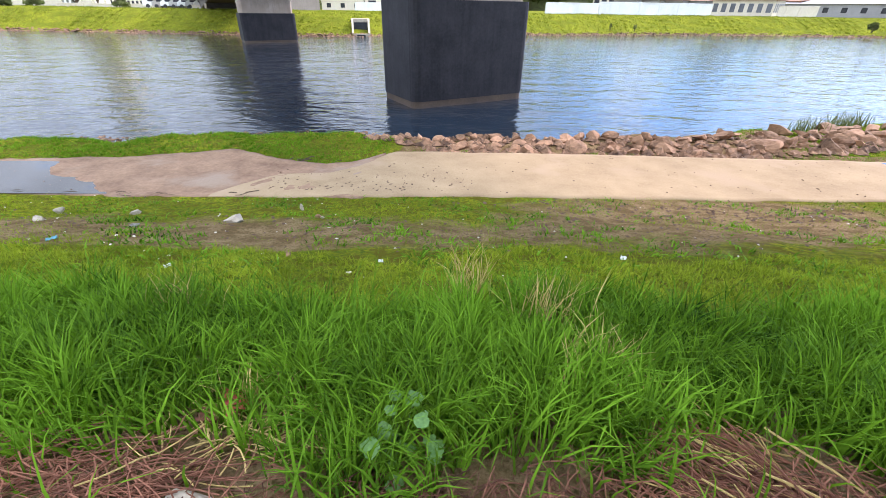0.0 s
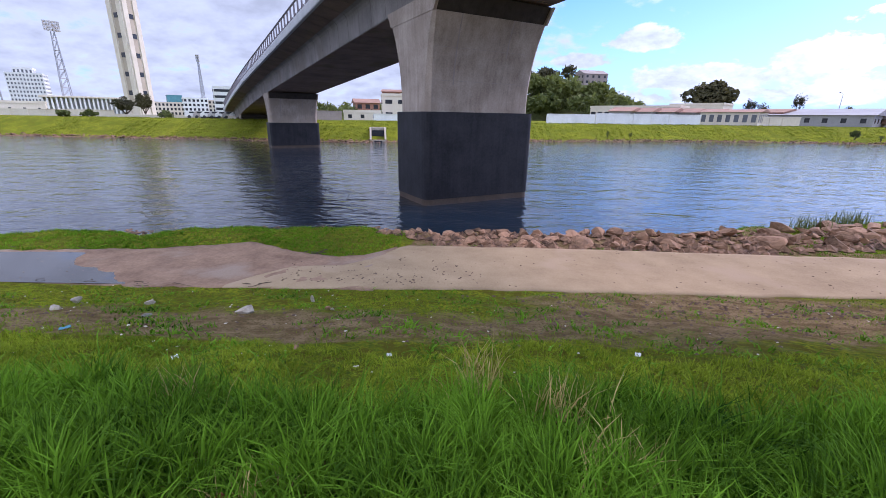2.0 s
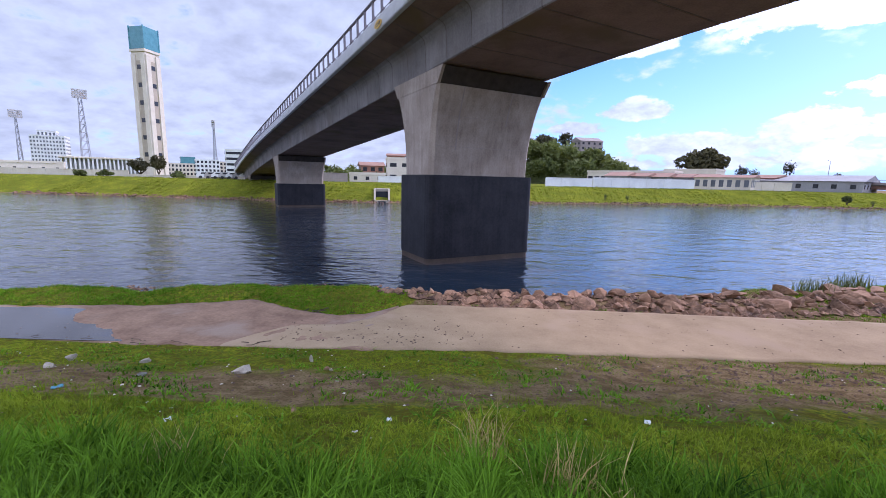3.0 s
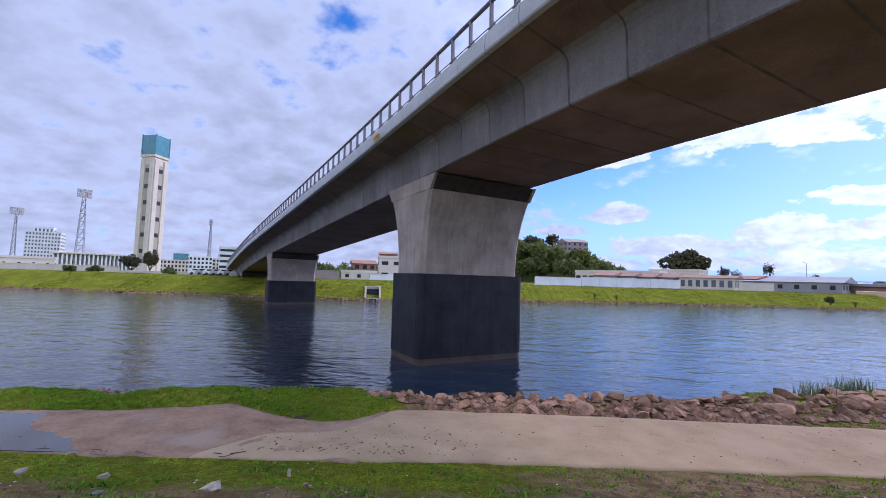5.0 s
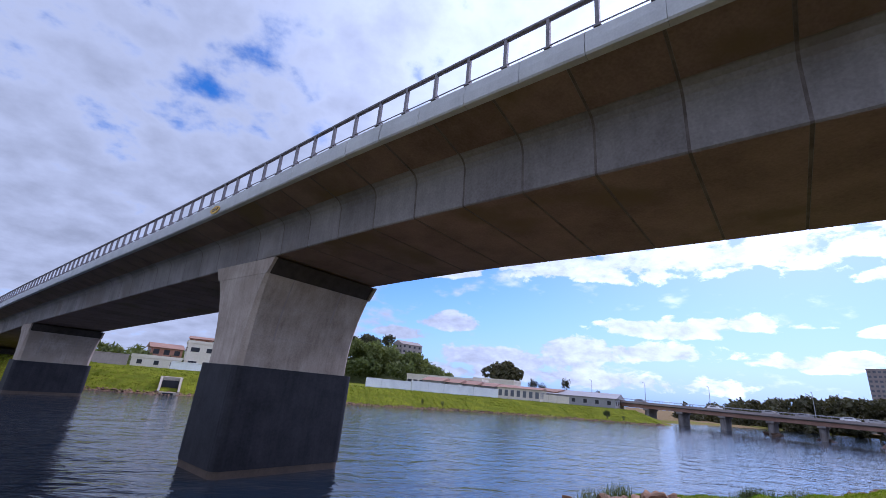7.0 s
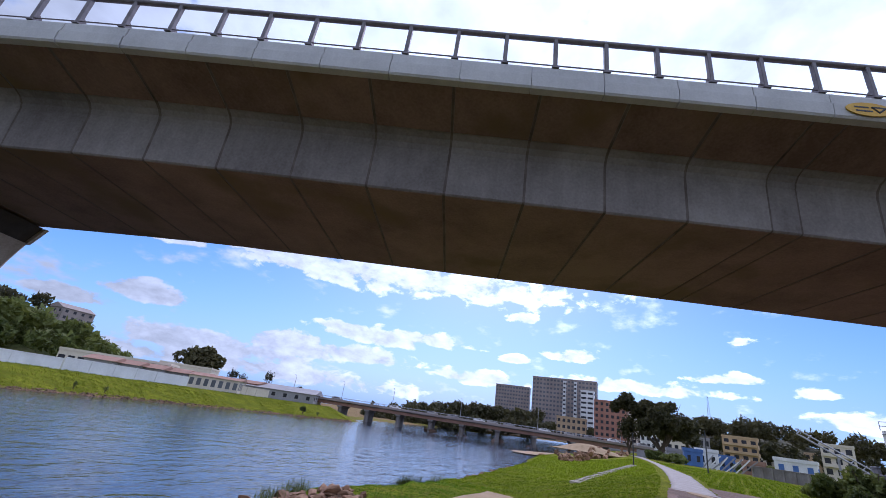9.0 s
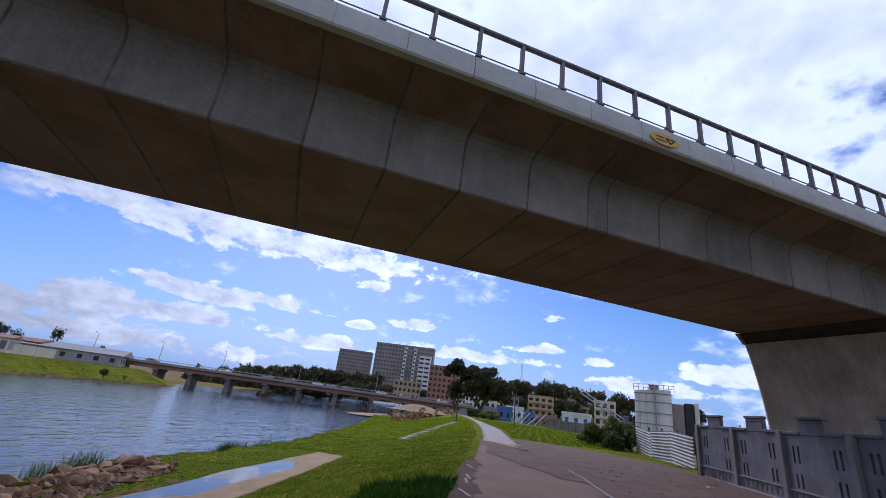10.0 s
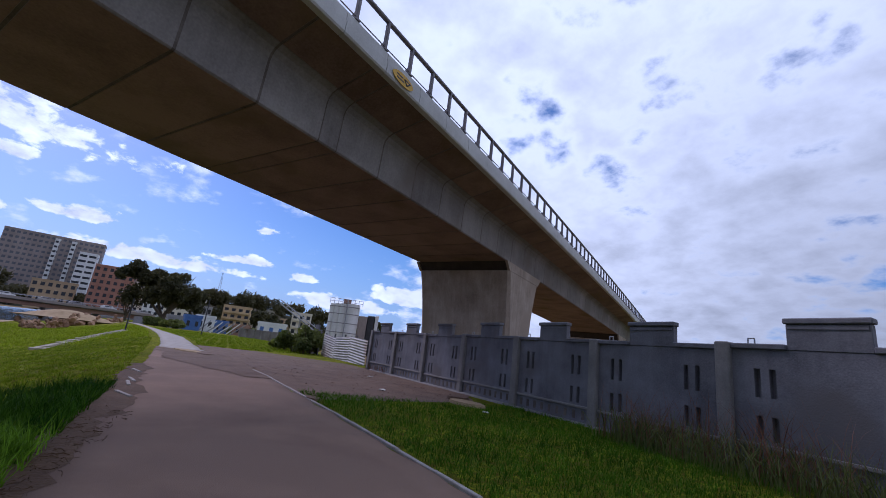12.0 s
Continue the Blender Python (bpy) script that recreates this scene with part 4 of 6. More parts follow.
def building(m, w, d, h, mat, label, floors, bays, roof="flat", roof_mat=None, sill=True, win=(0.55, 0.55), category="building", name="building", sides=True, balcony=False, glass=None):
    """A block with recessed windows, one by one, and a roof."""
    th = empty(name, m, label=label, category=category)
    part("wall", boxm(-w / 2, w / 2, 0, d, -3, h, 0.04), mat, th)
    fh, bw = h / floors, w / bays
    ww, wh = bw * win[0], fh * win[1]

    def window(width, height):
        bm = boxm(-width / 2, width / 2, -0.06, 0.10, -height / 2, height / 2)
        return part("window", bm, glass or DARK, th)

    first_w = None
    for f in range(floors):
        for b in range(bays):
            x, z = -w / 2 + (b + 0.5) * bw, (f + 0.52) * fh
            mm = Matrix.Translation((x, 0.0, z))
            if first_w is None:
                first_w = window(ww, wh)
                first_w.matrix_local = mm
            else:
                again(first_w, th, mm)
    if sides:
        nb = max(1, int(d / bw))
        for f in range(floors):
            for b in range(nb):
                for s in (-1, 1):
                    again(first_w, th, Matrix.Translation((s * w / 2, (b + 0.5) * d / nb, (f + 0.52) * fh)) @ Matrix.Rotation(radians(90 * s), 4, "Z"))
    if balcony:
        bal = None
        for f in range(1, floors):
            mm = Matrix.Translation((0, -0.5, f * fh - 0.1))
            if bal is None:
                bal = part("balcony", boxm(-w * 0.46, w * 0.46, -0.5, 0.5, -0.1, 0.9, 0.03), mat, th)
                bal.matrix_local = mm
            else:
                again(bal, th, mm)
    if roof == "flat":
        bm = bmesh.new()
        for x0, x1, y0, y1 in ((-w / 2 - 0.15, w / 2 + 0.15, -0.15, 0.25), (-w / 2 - 0.15, w / 2 + 0.15, d - 0.25, d + 0.15), (-w / 2 - 0.15, -w / 2 + 0.25, 0.26, d - 0.26), (w / 2 - 0.25, w / 2 + 0.15, 0.26, d - 0.26)):
            box(bm, x0, x1, y0, y1, h - 0.1, h + 0.6)
        part("parapet", bm, roof_mat or mat, th)
    else:
        rise = roof
        bm = bmesh.new()
        e = 0.5
        vs = [bm.verts.new(c) for c in ((-w / 2 - e, -e, h), (w / 2 + e, -e, h), (w / 2 + e, d + e, h), (-w / 2 - e, d + e, h), (-w / 2 - e, d / 2, h + rise), (w / 2 + e, d / 2, h + rise))]
        for f in ((0, 1, 5, 4), (2, 3, 4, 5), (1, 2, 5), (3, 0, 4), (3, 2, 1, 0)):
            bm.faces.new([vs[k] for k in f])
        part("roof", bm, roof_mat or RUST, th)
    return th


# minaret: square shaft with sunk window strips under a blue-green glazed top
def minaret():
    m = facing(37.6, 330, 0.0, 43)
    th = empty("minaret", m, label="tall cream square minaret with a teal glazed lantern top", category="tower")
    hw, H = 5.0, 74.0
    part("shaft", boxm(-hw, hw, -hw, hw, -3, H, 0.15), CREAM, th)
    for k in range(4):
        R = Matrix.Rotation(radians(90 * k), 4, "Z")
        part("recess", boxm(-1.6, 1.6, -hw - 0.08, -hw + 0.3, 8, H - 5, m=R), material("recess_render", (0.36, 0.30, 0.23), (0.46, 0.39, 0.30), 0.3, 0.85, 0.1, 3.0, coords="World") if k == 0 else bpy.data.materials["recess_render"], th)
        for s in (-1, 1):
            part("rib", boxm(s * 3.4 - 1.5, s * 3.4 + 1.5, -hw - 0.7, -hw + 0.2, -3, H - 1.5, 0.08, m=R), CREAM, th)
        for i in range(6):
            z = 12 + i * 10.4
            part("window", boxm(-1.3, 1.3, -hw - 0.2, -hw + 0.2, z, z + 2.6, m=R), DARK, th)
    part("cornice", boxm(-hw - 0.6, hw + 0.6, -hw - 0.6, hw + 0.6, H, H + 1.6, 0.1), CREAM, th)
    part("lantern", boxm(-hw - 0.3, hw + 0.3, -hw - 0.3, hw + 0.3, H + 1.6, H + 14.5, 0.2), TEAL, th, "teal glazed lantern")
    for k in range(4):
        R = Matrix.Rotation(radians(90 * k), 4, "Z")
        part("mullion", boxm(-hw - 0.5, -hw + 0.1, -hw - 0.5, -hw + 0.1, H + 1.6, H + 14.9, m=R), TEAL, th)


minaret()


def light_mast(m, height, base, label, head=8.0):
    """Lattice floodlight mast with a lamp frame."""
    th = empty("floodlight_mast", m, label=label, category="floodlight mast", group="stadium floodlights")
    bm = bmesh.new()
    top = base * 0.32
    for sx in (-1, 1):
        for sy in (-1, 1):
            rod(bm, (sx * base / 2, sy * base / 2, -2), (sx * top / 2, sy * top / 2, height), 0.34, 0.26, 5)
    for i in range(9):
        f0, f1 = i / 9, (i + 1) / 9
        w0, w1 = base + (top - base) * f0, base + (top - base) * f1
        for s in (-1, 1):
            rod(bm, (-w0 / 2, s * w0 / 2, height * f0), (w1 / 2, s * w1 / 2, height * f1), 0.16, sides=4)
            rod(bm, (-w0 / 2, s * w0 / 2, height * f0), (w0 / 2, s * w0 / 2, height * f0), 0.16, sides=4)
    part("lattice", bm, STEEL, th)
    bm = bmesh.new()
    for r in range(4):
        for c in range(6):
            box(bm, -head / 2 + c * head / 6 + 0.15, -head / 2 + (c + 1) * head / 6 - 0.15, -1.0, 0.2, height + r * 1.7, height + r * 1.7 + 1.2)
        box(bm, -head / 2, head / 2, 0.2, 0.5, height + r * 1.7 + 1.2, height + r * 1.7 + 1.45)
    part("lamp_frame", bm, TIN, th, "pale rack of floodlights")


light_mast(facing(43.4, 420, 0, 10), 55, 6.0, "pale lattice floodlight mast beside the stadium", 9)
light_mast(facing(31.6, 520, 0, -20), 52, 3.6, "pale lattice floodlight mast behind the far bank", 3.5)
light_mast(facing(48.2, 520, 0, 10), 46, 3.4, "pale lattice floodlight mast beside the stadium", 9)


def stadium():
    th = empty("stadium", facing(41.7, 400, 0), label="long low stadium stand with rows of concrete ribs", category="stadium")
    part("stand", boxm(-26, 26, 3, 22, -2, 11.0, 0.1), EDGE, th)
    part("roof", boxm(-27, 27, -1, 24, 11.2, 12.4, 0.1), CREAM, th)
    rib = part("rib", boxm(-0.5, 0.5, -0.5, 2.9, -2, 11.1, 0.05), WHITE, th)
    rib.matrix_local = Matrix.Translation((-25.5, 0, 0))
    for i in range(1, 22):
        again(rib, th, Matrix.Translation((-25.5 + i * 2.43, 0, 0)))


stadium()
building(facing(46.2, 480, 0, -12), 22, 18, 30, WHITE, "white multi-storey hotel with rows of grey windows", 10, 11, win=(0.5, 0.5), glass=PANE)
building(facing(46.2, 482, 29.5, -12), 12, 10, 4.5, WHITE, "white roof pavilion of the hotel", 1, 5, win=(0.5, 0.5), glass=PANE)
building(facing(35.2, 460, 0, 5), 26, 14, 11, CREAM, "low cream building behind the far bank", 3, 9)
building(facing(34.4, 520, 0, 5), 13, 12, 19, TEAL, "blue glazed office block", 5, 4, win=(0.8, 0.7), glass=TEAL)
building(facing(32.4, 420, 0, 5), 18, 14, 14, WHITE, "white building behind the far bank", 4, 6)
building(facing(30.2, 430, 0, -10), 22, 14, 13, CREAM, "cream building behind the far bank", 4, 7)
building(facing(28.6, 230, 0, -8), 16, 14, 13.5, WHITE, "white terraced building with long balconies", 5, 1, win=(0.94, 0.42))
building(facing(48.2, 190, 0, -5), 20, 12, 4.2, CREAM, "low sandy building on the far bank", 1, 6, win=(0.2, 0.3))
# houses by the outfall
building(facing(13.6, 116, 0.6, 2), 9.5, 6, 2.0, CREAM, "small cream outbuilding on the far bank", 1, 3, win=(0.3, 0.45))
building(facing(9.4, 124, 0.6, 4), 7.0, 8, 6.6, CREAM, "cream unfinished two-storey house", 2, 2, win=(0.55, 0.32))
building(facing(12.9, 150, 1.0, 8), 8, 8, 5.0, BRICKY, "bare red brick house on rising ground", 2, 3, roof=1.4)
building(facing(9.9, 175, 6.0, -5), 7, 7, 5.0, BRICKY, "bare red brick house on rising ground", 2, 3, roof=1.0)


def wall_run(name, az0, d0, az1, d1, z, h, mat, label, pier_every=0.0):
    a, b = polar(az0, d0), polar(az1, d1)
    L = (b - a).length
    x = (b - a).normalized()
    m = Matrix((x, Vector((-x.y, x.x, 0)), Vector((0, 0, 1)))).transposed().to_4x4()
    m.translation = a + Vector((0, 0, z))
    th = empty(name, m, label=label, category="wall")
    part("panel", boxm(0, L, -0.12, 0.12, -1.5, h, 0.03), mat, th)
    part("coping", boxm(-0.1, L + 0.1, -0.2, 0.2, h + 0.003, h + 0.15, 0.02), mat, th)
    if pier_every:
        n = int(L / pier_every)
        p = part("pillar", boxm(-0.2, 0.2, -0.22, 0.22, -1.5, h - 0.003), mat, th)
        for i in range(1, n):
            again(p, th, Matrix.Translation((i * pier_every, 0, 0)))
    return th


wall_run("boundary_wall", -10.2, 107, -15.9, 112, 0.7, 2.0, WHITE, "whitewashed boundary wall along the far bank", 4)
wall_run("boundary_wall", -16.1, 113, -27.2, 130, 0.7, 2.3, WHITE, "whitewashed boundary wall along the far bank", 5)
wall_run("boundary_wall", 12.1, 113, 9.0, 114, 0.5, 1.7, WHITE, "whitewashed low wall beside the outbuilding", 4)
wall_run("boundary_wall", 19.5, 104, 16.2, 105, 0.5, 2.1, TAUPE, "weathered grey wall along the far bank", 4)
wall_run("boundary_wall", -32.4, 142, -36.0, 152, 0.7, 2.2, CREAM, "sandy boundary wall along the far bank", 4)

# workshops behind the wall: a long block with arched windows and saw-tooth roofs
building(facing(-29.8, 140, 0.7, -14), 13.6, 10, 3.4, CREAM, "long cream workshop with a row of dark windows", 1, 7, win=(0.55, 0.55), glass=PANE, roof=0.8, roof_mat=RUST)
for k in range(5):
    building(facing(-18.6 - 2.3 * k, 138 + 4 * k, 0.7, -16), 6.0, 14, 3.4, GREYR, "grey workshop bay with a low pitched rusty roof", 1, 1, win=(0.01, 0.01), roof=1.3, sides=False)
building(facing(-20.0, 165, 0.7, -20), 30, 10, 5.2, CREAM, "cream flat-roofed works building", 1, 12, win=(0.7, 0.4))
building(facing(-26.5, 185, 0.7, -20), 18, 10, 6.6, CREAM, "cream flat-roofed works building", 1, 8, win=(0.7, 0.35))
building(facing(-37.2, 172, 0.7, -12), 25, 24, 3.2, GREYR, "wide grey shed with a dull grey-brown metal roof", 1, 6, win=(0.3, 0.4), roof=2.0, roof_mat=GREYR)
building(facing(-33.0, 178, 0.7, -25), 10, 12, 4.0, BRICKY, "low shed with a rusty tile roof", 1, 4, win=(0.4, 0.4), roof=1.2)
tree(facing(-27.7, 200, 0.7), 18.5, 21, 21, "large rounded dark green tree behind the works", leaves=2600, trunk=0.2)
tree(facing(-31.6, 205, 0.7), 10.5, 6.0, 22, "small dark tree behind the works", leaves=600)
tree(facing(-32.7, 208, 0.7), 9.0, 5.0, 23, "small dark tree behind the works", leaves=600)
tree(facing(-35.6, 215, 0.7), 13, 5.5, 24, "dark upright tree behind the sheds", leaves=700)
tree(facing(-39.3, 220, 0.7), 8, 7.0, 25, "small dark tree behind the sheds", leaves=500)
for az, w, h, s in ((39.0, 6.5, 5.5, 31), (37.3, 4.6, 7.0, 32)):
    tree(facing(az, 138, 0.6), h, w, s, "dark green tree on the far bank", leaves=2600, trunk=0.15, leaf=0.2)
for az, d, w, h, s in ((35.5, 112, 4.0, 2.4, 33), (42.0, 128, 4.5, 2.4, 34), (44.0, 126, 4.0, 2.2, 35)):
    bush(facing(az, d, 0.5), w, h, s, "round green bush on the far bank")
bush(facing(-40.4, 133, -1.6), 3.0, 2.6, 36, "round dark bush low on the far bank")
for az, d, w, s in ((-17.6, 103, 0.9, 37), (-20.2, 105, 1.1, 38), (-42.2, 136, 1.3, 39)):
    bush(facing(az, d, -1.9), w, 1.6, s, "small dark shrub at the water's edge", leaves=160)


def mound(name, az, dist, rx, ry, h, turn, mat, label):
    """A low hill on the plain with a soft outline."""
    n, k = 40, 14
    c, verts, faces = polar(az, dist), [], []
    R = Matrix.Rotation(radians(az + turn), 3, "Z")
    for j in range(k + 1):
        f = j / k
        for i in range(n):
            a = 2 * math.pi * i / n
            rr = 1 + 0.14 * noise.noise(Vector((math.cos(a) * 2, math.sin(a) * 2, dist)))
            p = R @ Vector((math.cos(a) * rx * rr * (1 - f), math.sin(a) * ry * rr * (1 - f), 0))
            z = h * float(smooth01(f)) + (0.8 * noise.noise(Vector((p.x * 0.1, p.y * 0.1, 3))) if 0 < j else 0) - 0.5
            verts.append((c.x + p.x, c.y + p.y, z))
    for j in range(k):
        for i in range(n):
            faces.append((j * n + i, j * n + (i + 1) % n, (j + 1) * n + (i + 1) % n, (j + 1) * n + i))
    return tagged(raw(name, verts, faces, mat, smooth=True), label, name.replace("_", " "), kind="structure")


def wood(az0, az1, dist, zfun, wfun, count, seed, label, mat=None, leaves=260):
    """Distant trees as one uncountable mass: clumps of leaves, uneven on top."""
    r = np.random.default_rng(seed)
    V, F, base = [], [], 0
    for i in range(count):
        az = az0 + (az1 - az0) * r.random()
        d = dist * (0.92 + 0.2 * r.random())
        w = wfun * (0.7 + 0.7 * r.random())
        z = zfun(az) - w * 0.6 * r.random()
        p = np.array(polar(az, d, z))
        n = leaves
        q = r.normal(0, 1, (n, 3))
        q /= np.linalg.norm(q, axis=1)[:, None]
        q *= w * (0.55 + 0.5 * r.random((n, 1))) * np.array([0.6, 0.6, 0.55])
        a = r.normal(0, 1, (n, 3))
        b = r.normal(0, 1, (n, 3))
        s = w * 0.11
        c = p + q
        V.append(np.stack([c - a * s, c + b * s, c + a * s], 1).reshape(-1, 3))
        F.append(base + np.arange(n * 3).reshape(n, 3))
        base += n * 3
    ob = raw("woodland", np.concatenate(V).tolist(), np.concatenate(F).tolist(), mat or LEAF)
    return tagged(ob, label, "woods", kind="stuff")


mound("hill", -13.0, 335, 85, 60, 27, 0, SCRUB, "scrub-covered hill behind the far bank")
wood(-3, -25, 300, lambda a: np.interp(a, [-23, -21.4, -17.3, -13, -9, -3], [5, 9, 17, 23, 26, 26]) * 1.0, 7, 120, 51, "green shrubs and trees covering the hill", SCRUB, 200)
wood(-5, -12.5, 318, lambda a: 32.0, 6.5, 16, 52, "dark tall trees on the crest of the hill", LEAF, 300)
wood(-3, -23, 285, lambda a: np.interp(a, [-23, -18, -14, -9, -3], [3, 9, 13, 14, 14]) * 1.0, 6.5, 90, 53, "green shrubs at the foot of the hill", SCRUB, 200)
wood(-15.5, -21.6, 305, lambda a: np.interp(a, [-21.6, -19, -15.5], [5, 11, 18]) * 1.0, 5.0, 60, 56, "green shrubs on the falling end of the hill", SCRUB, 160)
building(facing(-15.5, 330, 21.5, 32), 18, 14, 10.5, TAUPE, "old grey-brown house with a low pitched roof on the hill", 3, 4, win=(0.35, 0.45), roof=3.0, roof_mat=TAUPE)
wood(22, 12, 135, lambda a: 3.0, 4.5, 14, 54, "green trees behind the grey wall", SCRUB, 240)
wood(16, 8, 160, lambda a: 4.0, 4.0, 8, 55, "brown-green shrubs round the houses", SCRUB, 200)


def outfall():
    m = facing(11.7, 80.5, 0, 0)
    th = empty("outfall", m, label="pale concrete drain outfall in the far bank", category="outfall")
    for s in (-1, 1):
        bm = bmesh.new()
        side = ((-1, -3.2), (2.6, -3.2), (2.6, -0.35), (2.0, -0.45), (-1, -2.3))
        near = [bm.verts.new((s * 1.2, y, z)) for y, z in side]
        away = [bm.verts.new((s * 1.5, y, z)) for y, z in side]
        for k in range(5):
            bm.faces.new((near[k], near[(k + 1) % 5], away[(k + 1) % 5], away[k]))
        bm.faces.new(near[::-1])
        bm.faces.new(away)
        bmesh.ops.recalc_face_normals(bm, faces=bm.faces[:])
        part("wing_wall", bm, PALE, th)
    part("headwall", boxm(-1.6, 1.6, 2.61, 3.1, -0.85, -0.30, 0.03), PALE, th)
    # Solid box in a near-black colour that stands for the culvert's inner shade.
    part("culvert", boxm(-1.15, 1.15, 2.0, 3.0, -2.43, -0.86), DARK, th, "culvert mouth as a solid box, dark for the shade inside")
    part("slab", boxm(-1.5, 1.5, 3.11, 8.0, -2.2, -0.33, 0.03), PALE, th)
    part("apron", boxm(-1.19, 1.19, -1.5, 6, -3.2, -2.45), PALE, th)
    part("gate", boxm(-0.7, 0.7, -1.7, -1.45, -3.3, -2.55), DARK, th)


outfall()


# the road bridge upstream
def road_bridge():
    a, b = polar(-36.0, 198, 0.75), polar(-82.0, 180, -0.35)
    L = (b - a).length
    x = (b - a).normalized()
    y = Vector((-x.y, x.x, 0)).normalized()
    m = Matrix((x, y, x.cross(y))).transposed().to_4x4()
    m.translation = a
    th = empty("road_bridge", m, label="low grey concrete road bridge upstream with traffic on it", category="bridge")
    part("deck", boxm(0, L, -5, 5, 2.3, 2.75, 0.08), CONCRETE, th)
    for y0 in (-4.6, -1.6, 1.4, 4.0):
        part("girder", boxm(0, L, y0, y0 + 0.6, 1.15, 2.297, 0.05), RUST, th, "brown-stained girder")
    for s in (-1, 1):
        part("kerb_beam", boxm(0, L, 5.003, 5.35, 2.5, 3.3, 0.05) if s > 0 else boxm(0, L, -5.35, -5.003, 2.5, 3.3, 0.05), TAUPE, th)
        rail = bmesh.new()
        for k in range(int(L / 2.5)):
            rod(rail, (k * 2.5 + 1, s * 5.18, 3.3), (k * 2.5 + 1, s * 5.18, 4.0), 0.05, sides=4)
        rod(rail, (0, s * 5.18, 4.0), (L, s * 5.18, 4.0), 0.05, sides=4)
        part("railing", rail, STEEL, th)
    for f, rubble in ((0.13, True), (0.225, True), (0.30, False), (0.385, False), (0.47, True), (0.55, True), (0.64, True), (0.73, True), (0.82, False)):
        c = L * f
        part("pier", stack([(-5.0, rect(0.75, 4.2, 0.5)), (0.5, rect(0.75, 4.2, 0.5))]), CONCRETE, th).matrix_local = Matrix.Translation((c, 0, 0))
        part("crosshead", boxm(c - 1.0, c + 1.0, -4.8, 4.8, 0.503, 1.147, 0.1), CONCRETE, th)
        if rubble:
            bm = bmesh.new()
            lump(bm, (c, 0, -3.3), (4.2, 7.5, 2.0), c, 0.5, 3)
            part("footing", bm, DIRT, th, "brown rubble heaped round the pier")
    for x0, x1 in ((-14, L * 0.055), (L * 0.90, L + 30)):
        part("abutment", boxm(x0, x1, -5.5, 5.5, -5, 1.14, 0.1), GREYR, th)
    part("approach", boxm(L + 0.01, L + 60, -5, 5, 1.6, 2.75, 0.1), GREYR, th)
    return m, L


bridge_m, bridge_len = road_bridge()
mound("earth_mound", -75.7, 121, 10, 6, 1.7, 0, PAVE, "heap of bare brown earth near the road bridge")


def car(m, colour, label, group="cars on the road bridge"):
    """Small car or van, seen far off."""
    th = empty("car", m, label=label, category="car", group=group)
    prof = [(-2.1, 0.35), (2.1, 0.35), (2.15, 0.85), (1.2, 1.0), (0.7, 1.5), (-1.3, 1.5), (-2.05, 1.0)]
    bm = bmesh.new()
    a = [bm.verts.new((x, -0.85, z)) for x, z in prof]
    b = [bm.verts.new((x, 0.85, z)) for x, z in prof]
    for i in range(len(prof)):
        j = (i + 1) % len(prof)
        bm.faces.new((a[i], a[j], b[j], b[i]))
    bm.faces.new(a[::-1])
    bm.faces.new(b)
    bmesh.ops.recalc_face_normals(bm, faces=bm.faces[:])
    part("body", bm, colour, th)
    part("side_window", boxm(-1.2, 0.6, -0.87, 0.87, 1.05, 1.4, 0.03), DARK, th)
    for x in (-1.3, 1.3):
        for y in (-0.85, 0.85):
            part("wheel", rod(bmesh.new(), (x, y - 0.1, 0.33), (x, y + 0.1, 0.33), 0.33, sides=10), RUBBER, th)


for i, s in enumerate((12, 22, 31, 55, 70, 78, 88, 93, 99, 112, 121, 128, 136, 146, 155)):
    car(bridge_m @ Matrix.Translation((s, -2.5 + (i % 2) * 0.3, 2.75)), (WHITE, TIN, GREYR)[i % 3], ("white car on the road bridge", "silver car on the road bridge", "grey car on the road bridge")[i % 3])
for s in (8, 30, 52, 80, 110, 140):
    bm = bmesh.new()
    rod(bm, (0, 0, 0), (0, 0, 7.5), 0.12, 0.07, 6)
    rod(bm, (0, 0, 7.5), (0, -1.6, 7.9), 0.06, 0.05, 5)
    th = empty("street_lamp", bridge_m @ Matrix.Translation((s, 4.7, 2.75)), label="slim grey street lamp on the road bridge", category="street lamp", group="bridge lamps")
    pole = part("pole", bm, STEEL, th)
    part("head", boxm(-0.15, 0.15, -2.2, -1.5, 7.85, 8.0, 0.03), STEEL, pole)

for k in range(7):
    car(facing(32.6 - 0.75 * k, 112, 0.72, 4) @ Matrix.Translation((0, 0, 0)), (WHITE, TIN)[k % 2], ("white car parked behind the far bank", "silver car parked behind the far bank")[k % 2], "cars parked behind the far bank")
wall_run("boundary_wall", 40.5, 124, 23.5, 107, 0.6, 0.6, CREAM, "low sandy wall along the top of the far bank", 5)
wall_run("boundary_wall", 50.0, 170, 40.0, 142, 0.6, 1.6, CREAM, "weathered grey wall behind the far bank", 5)
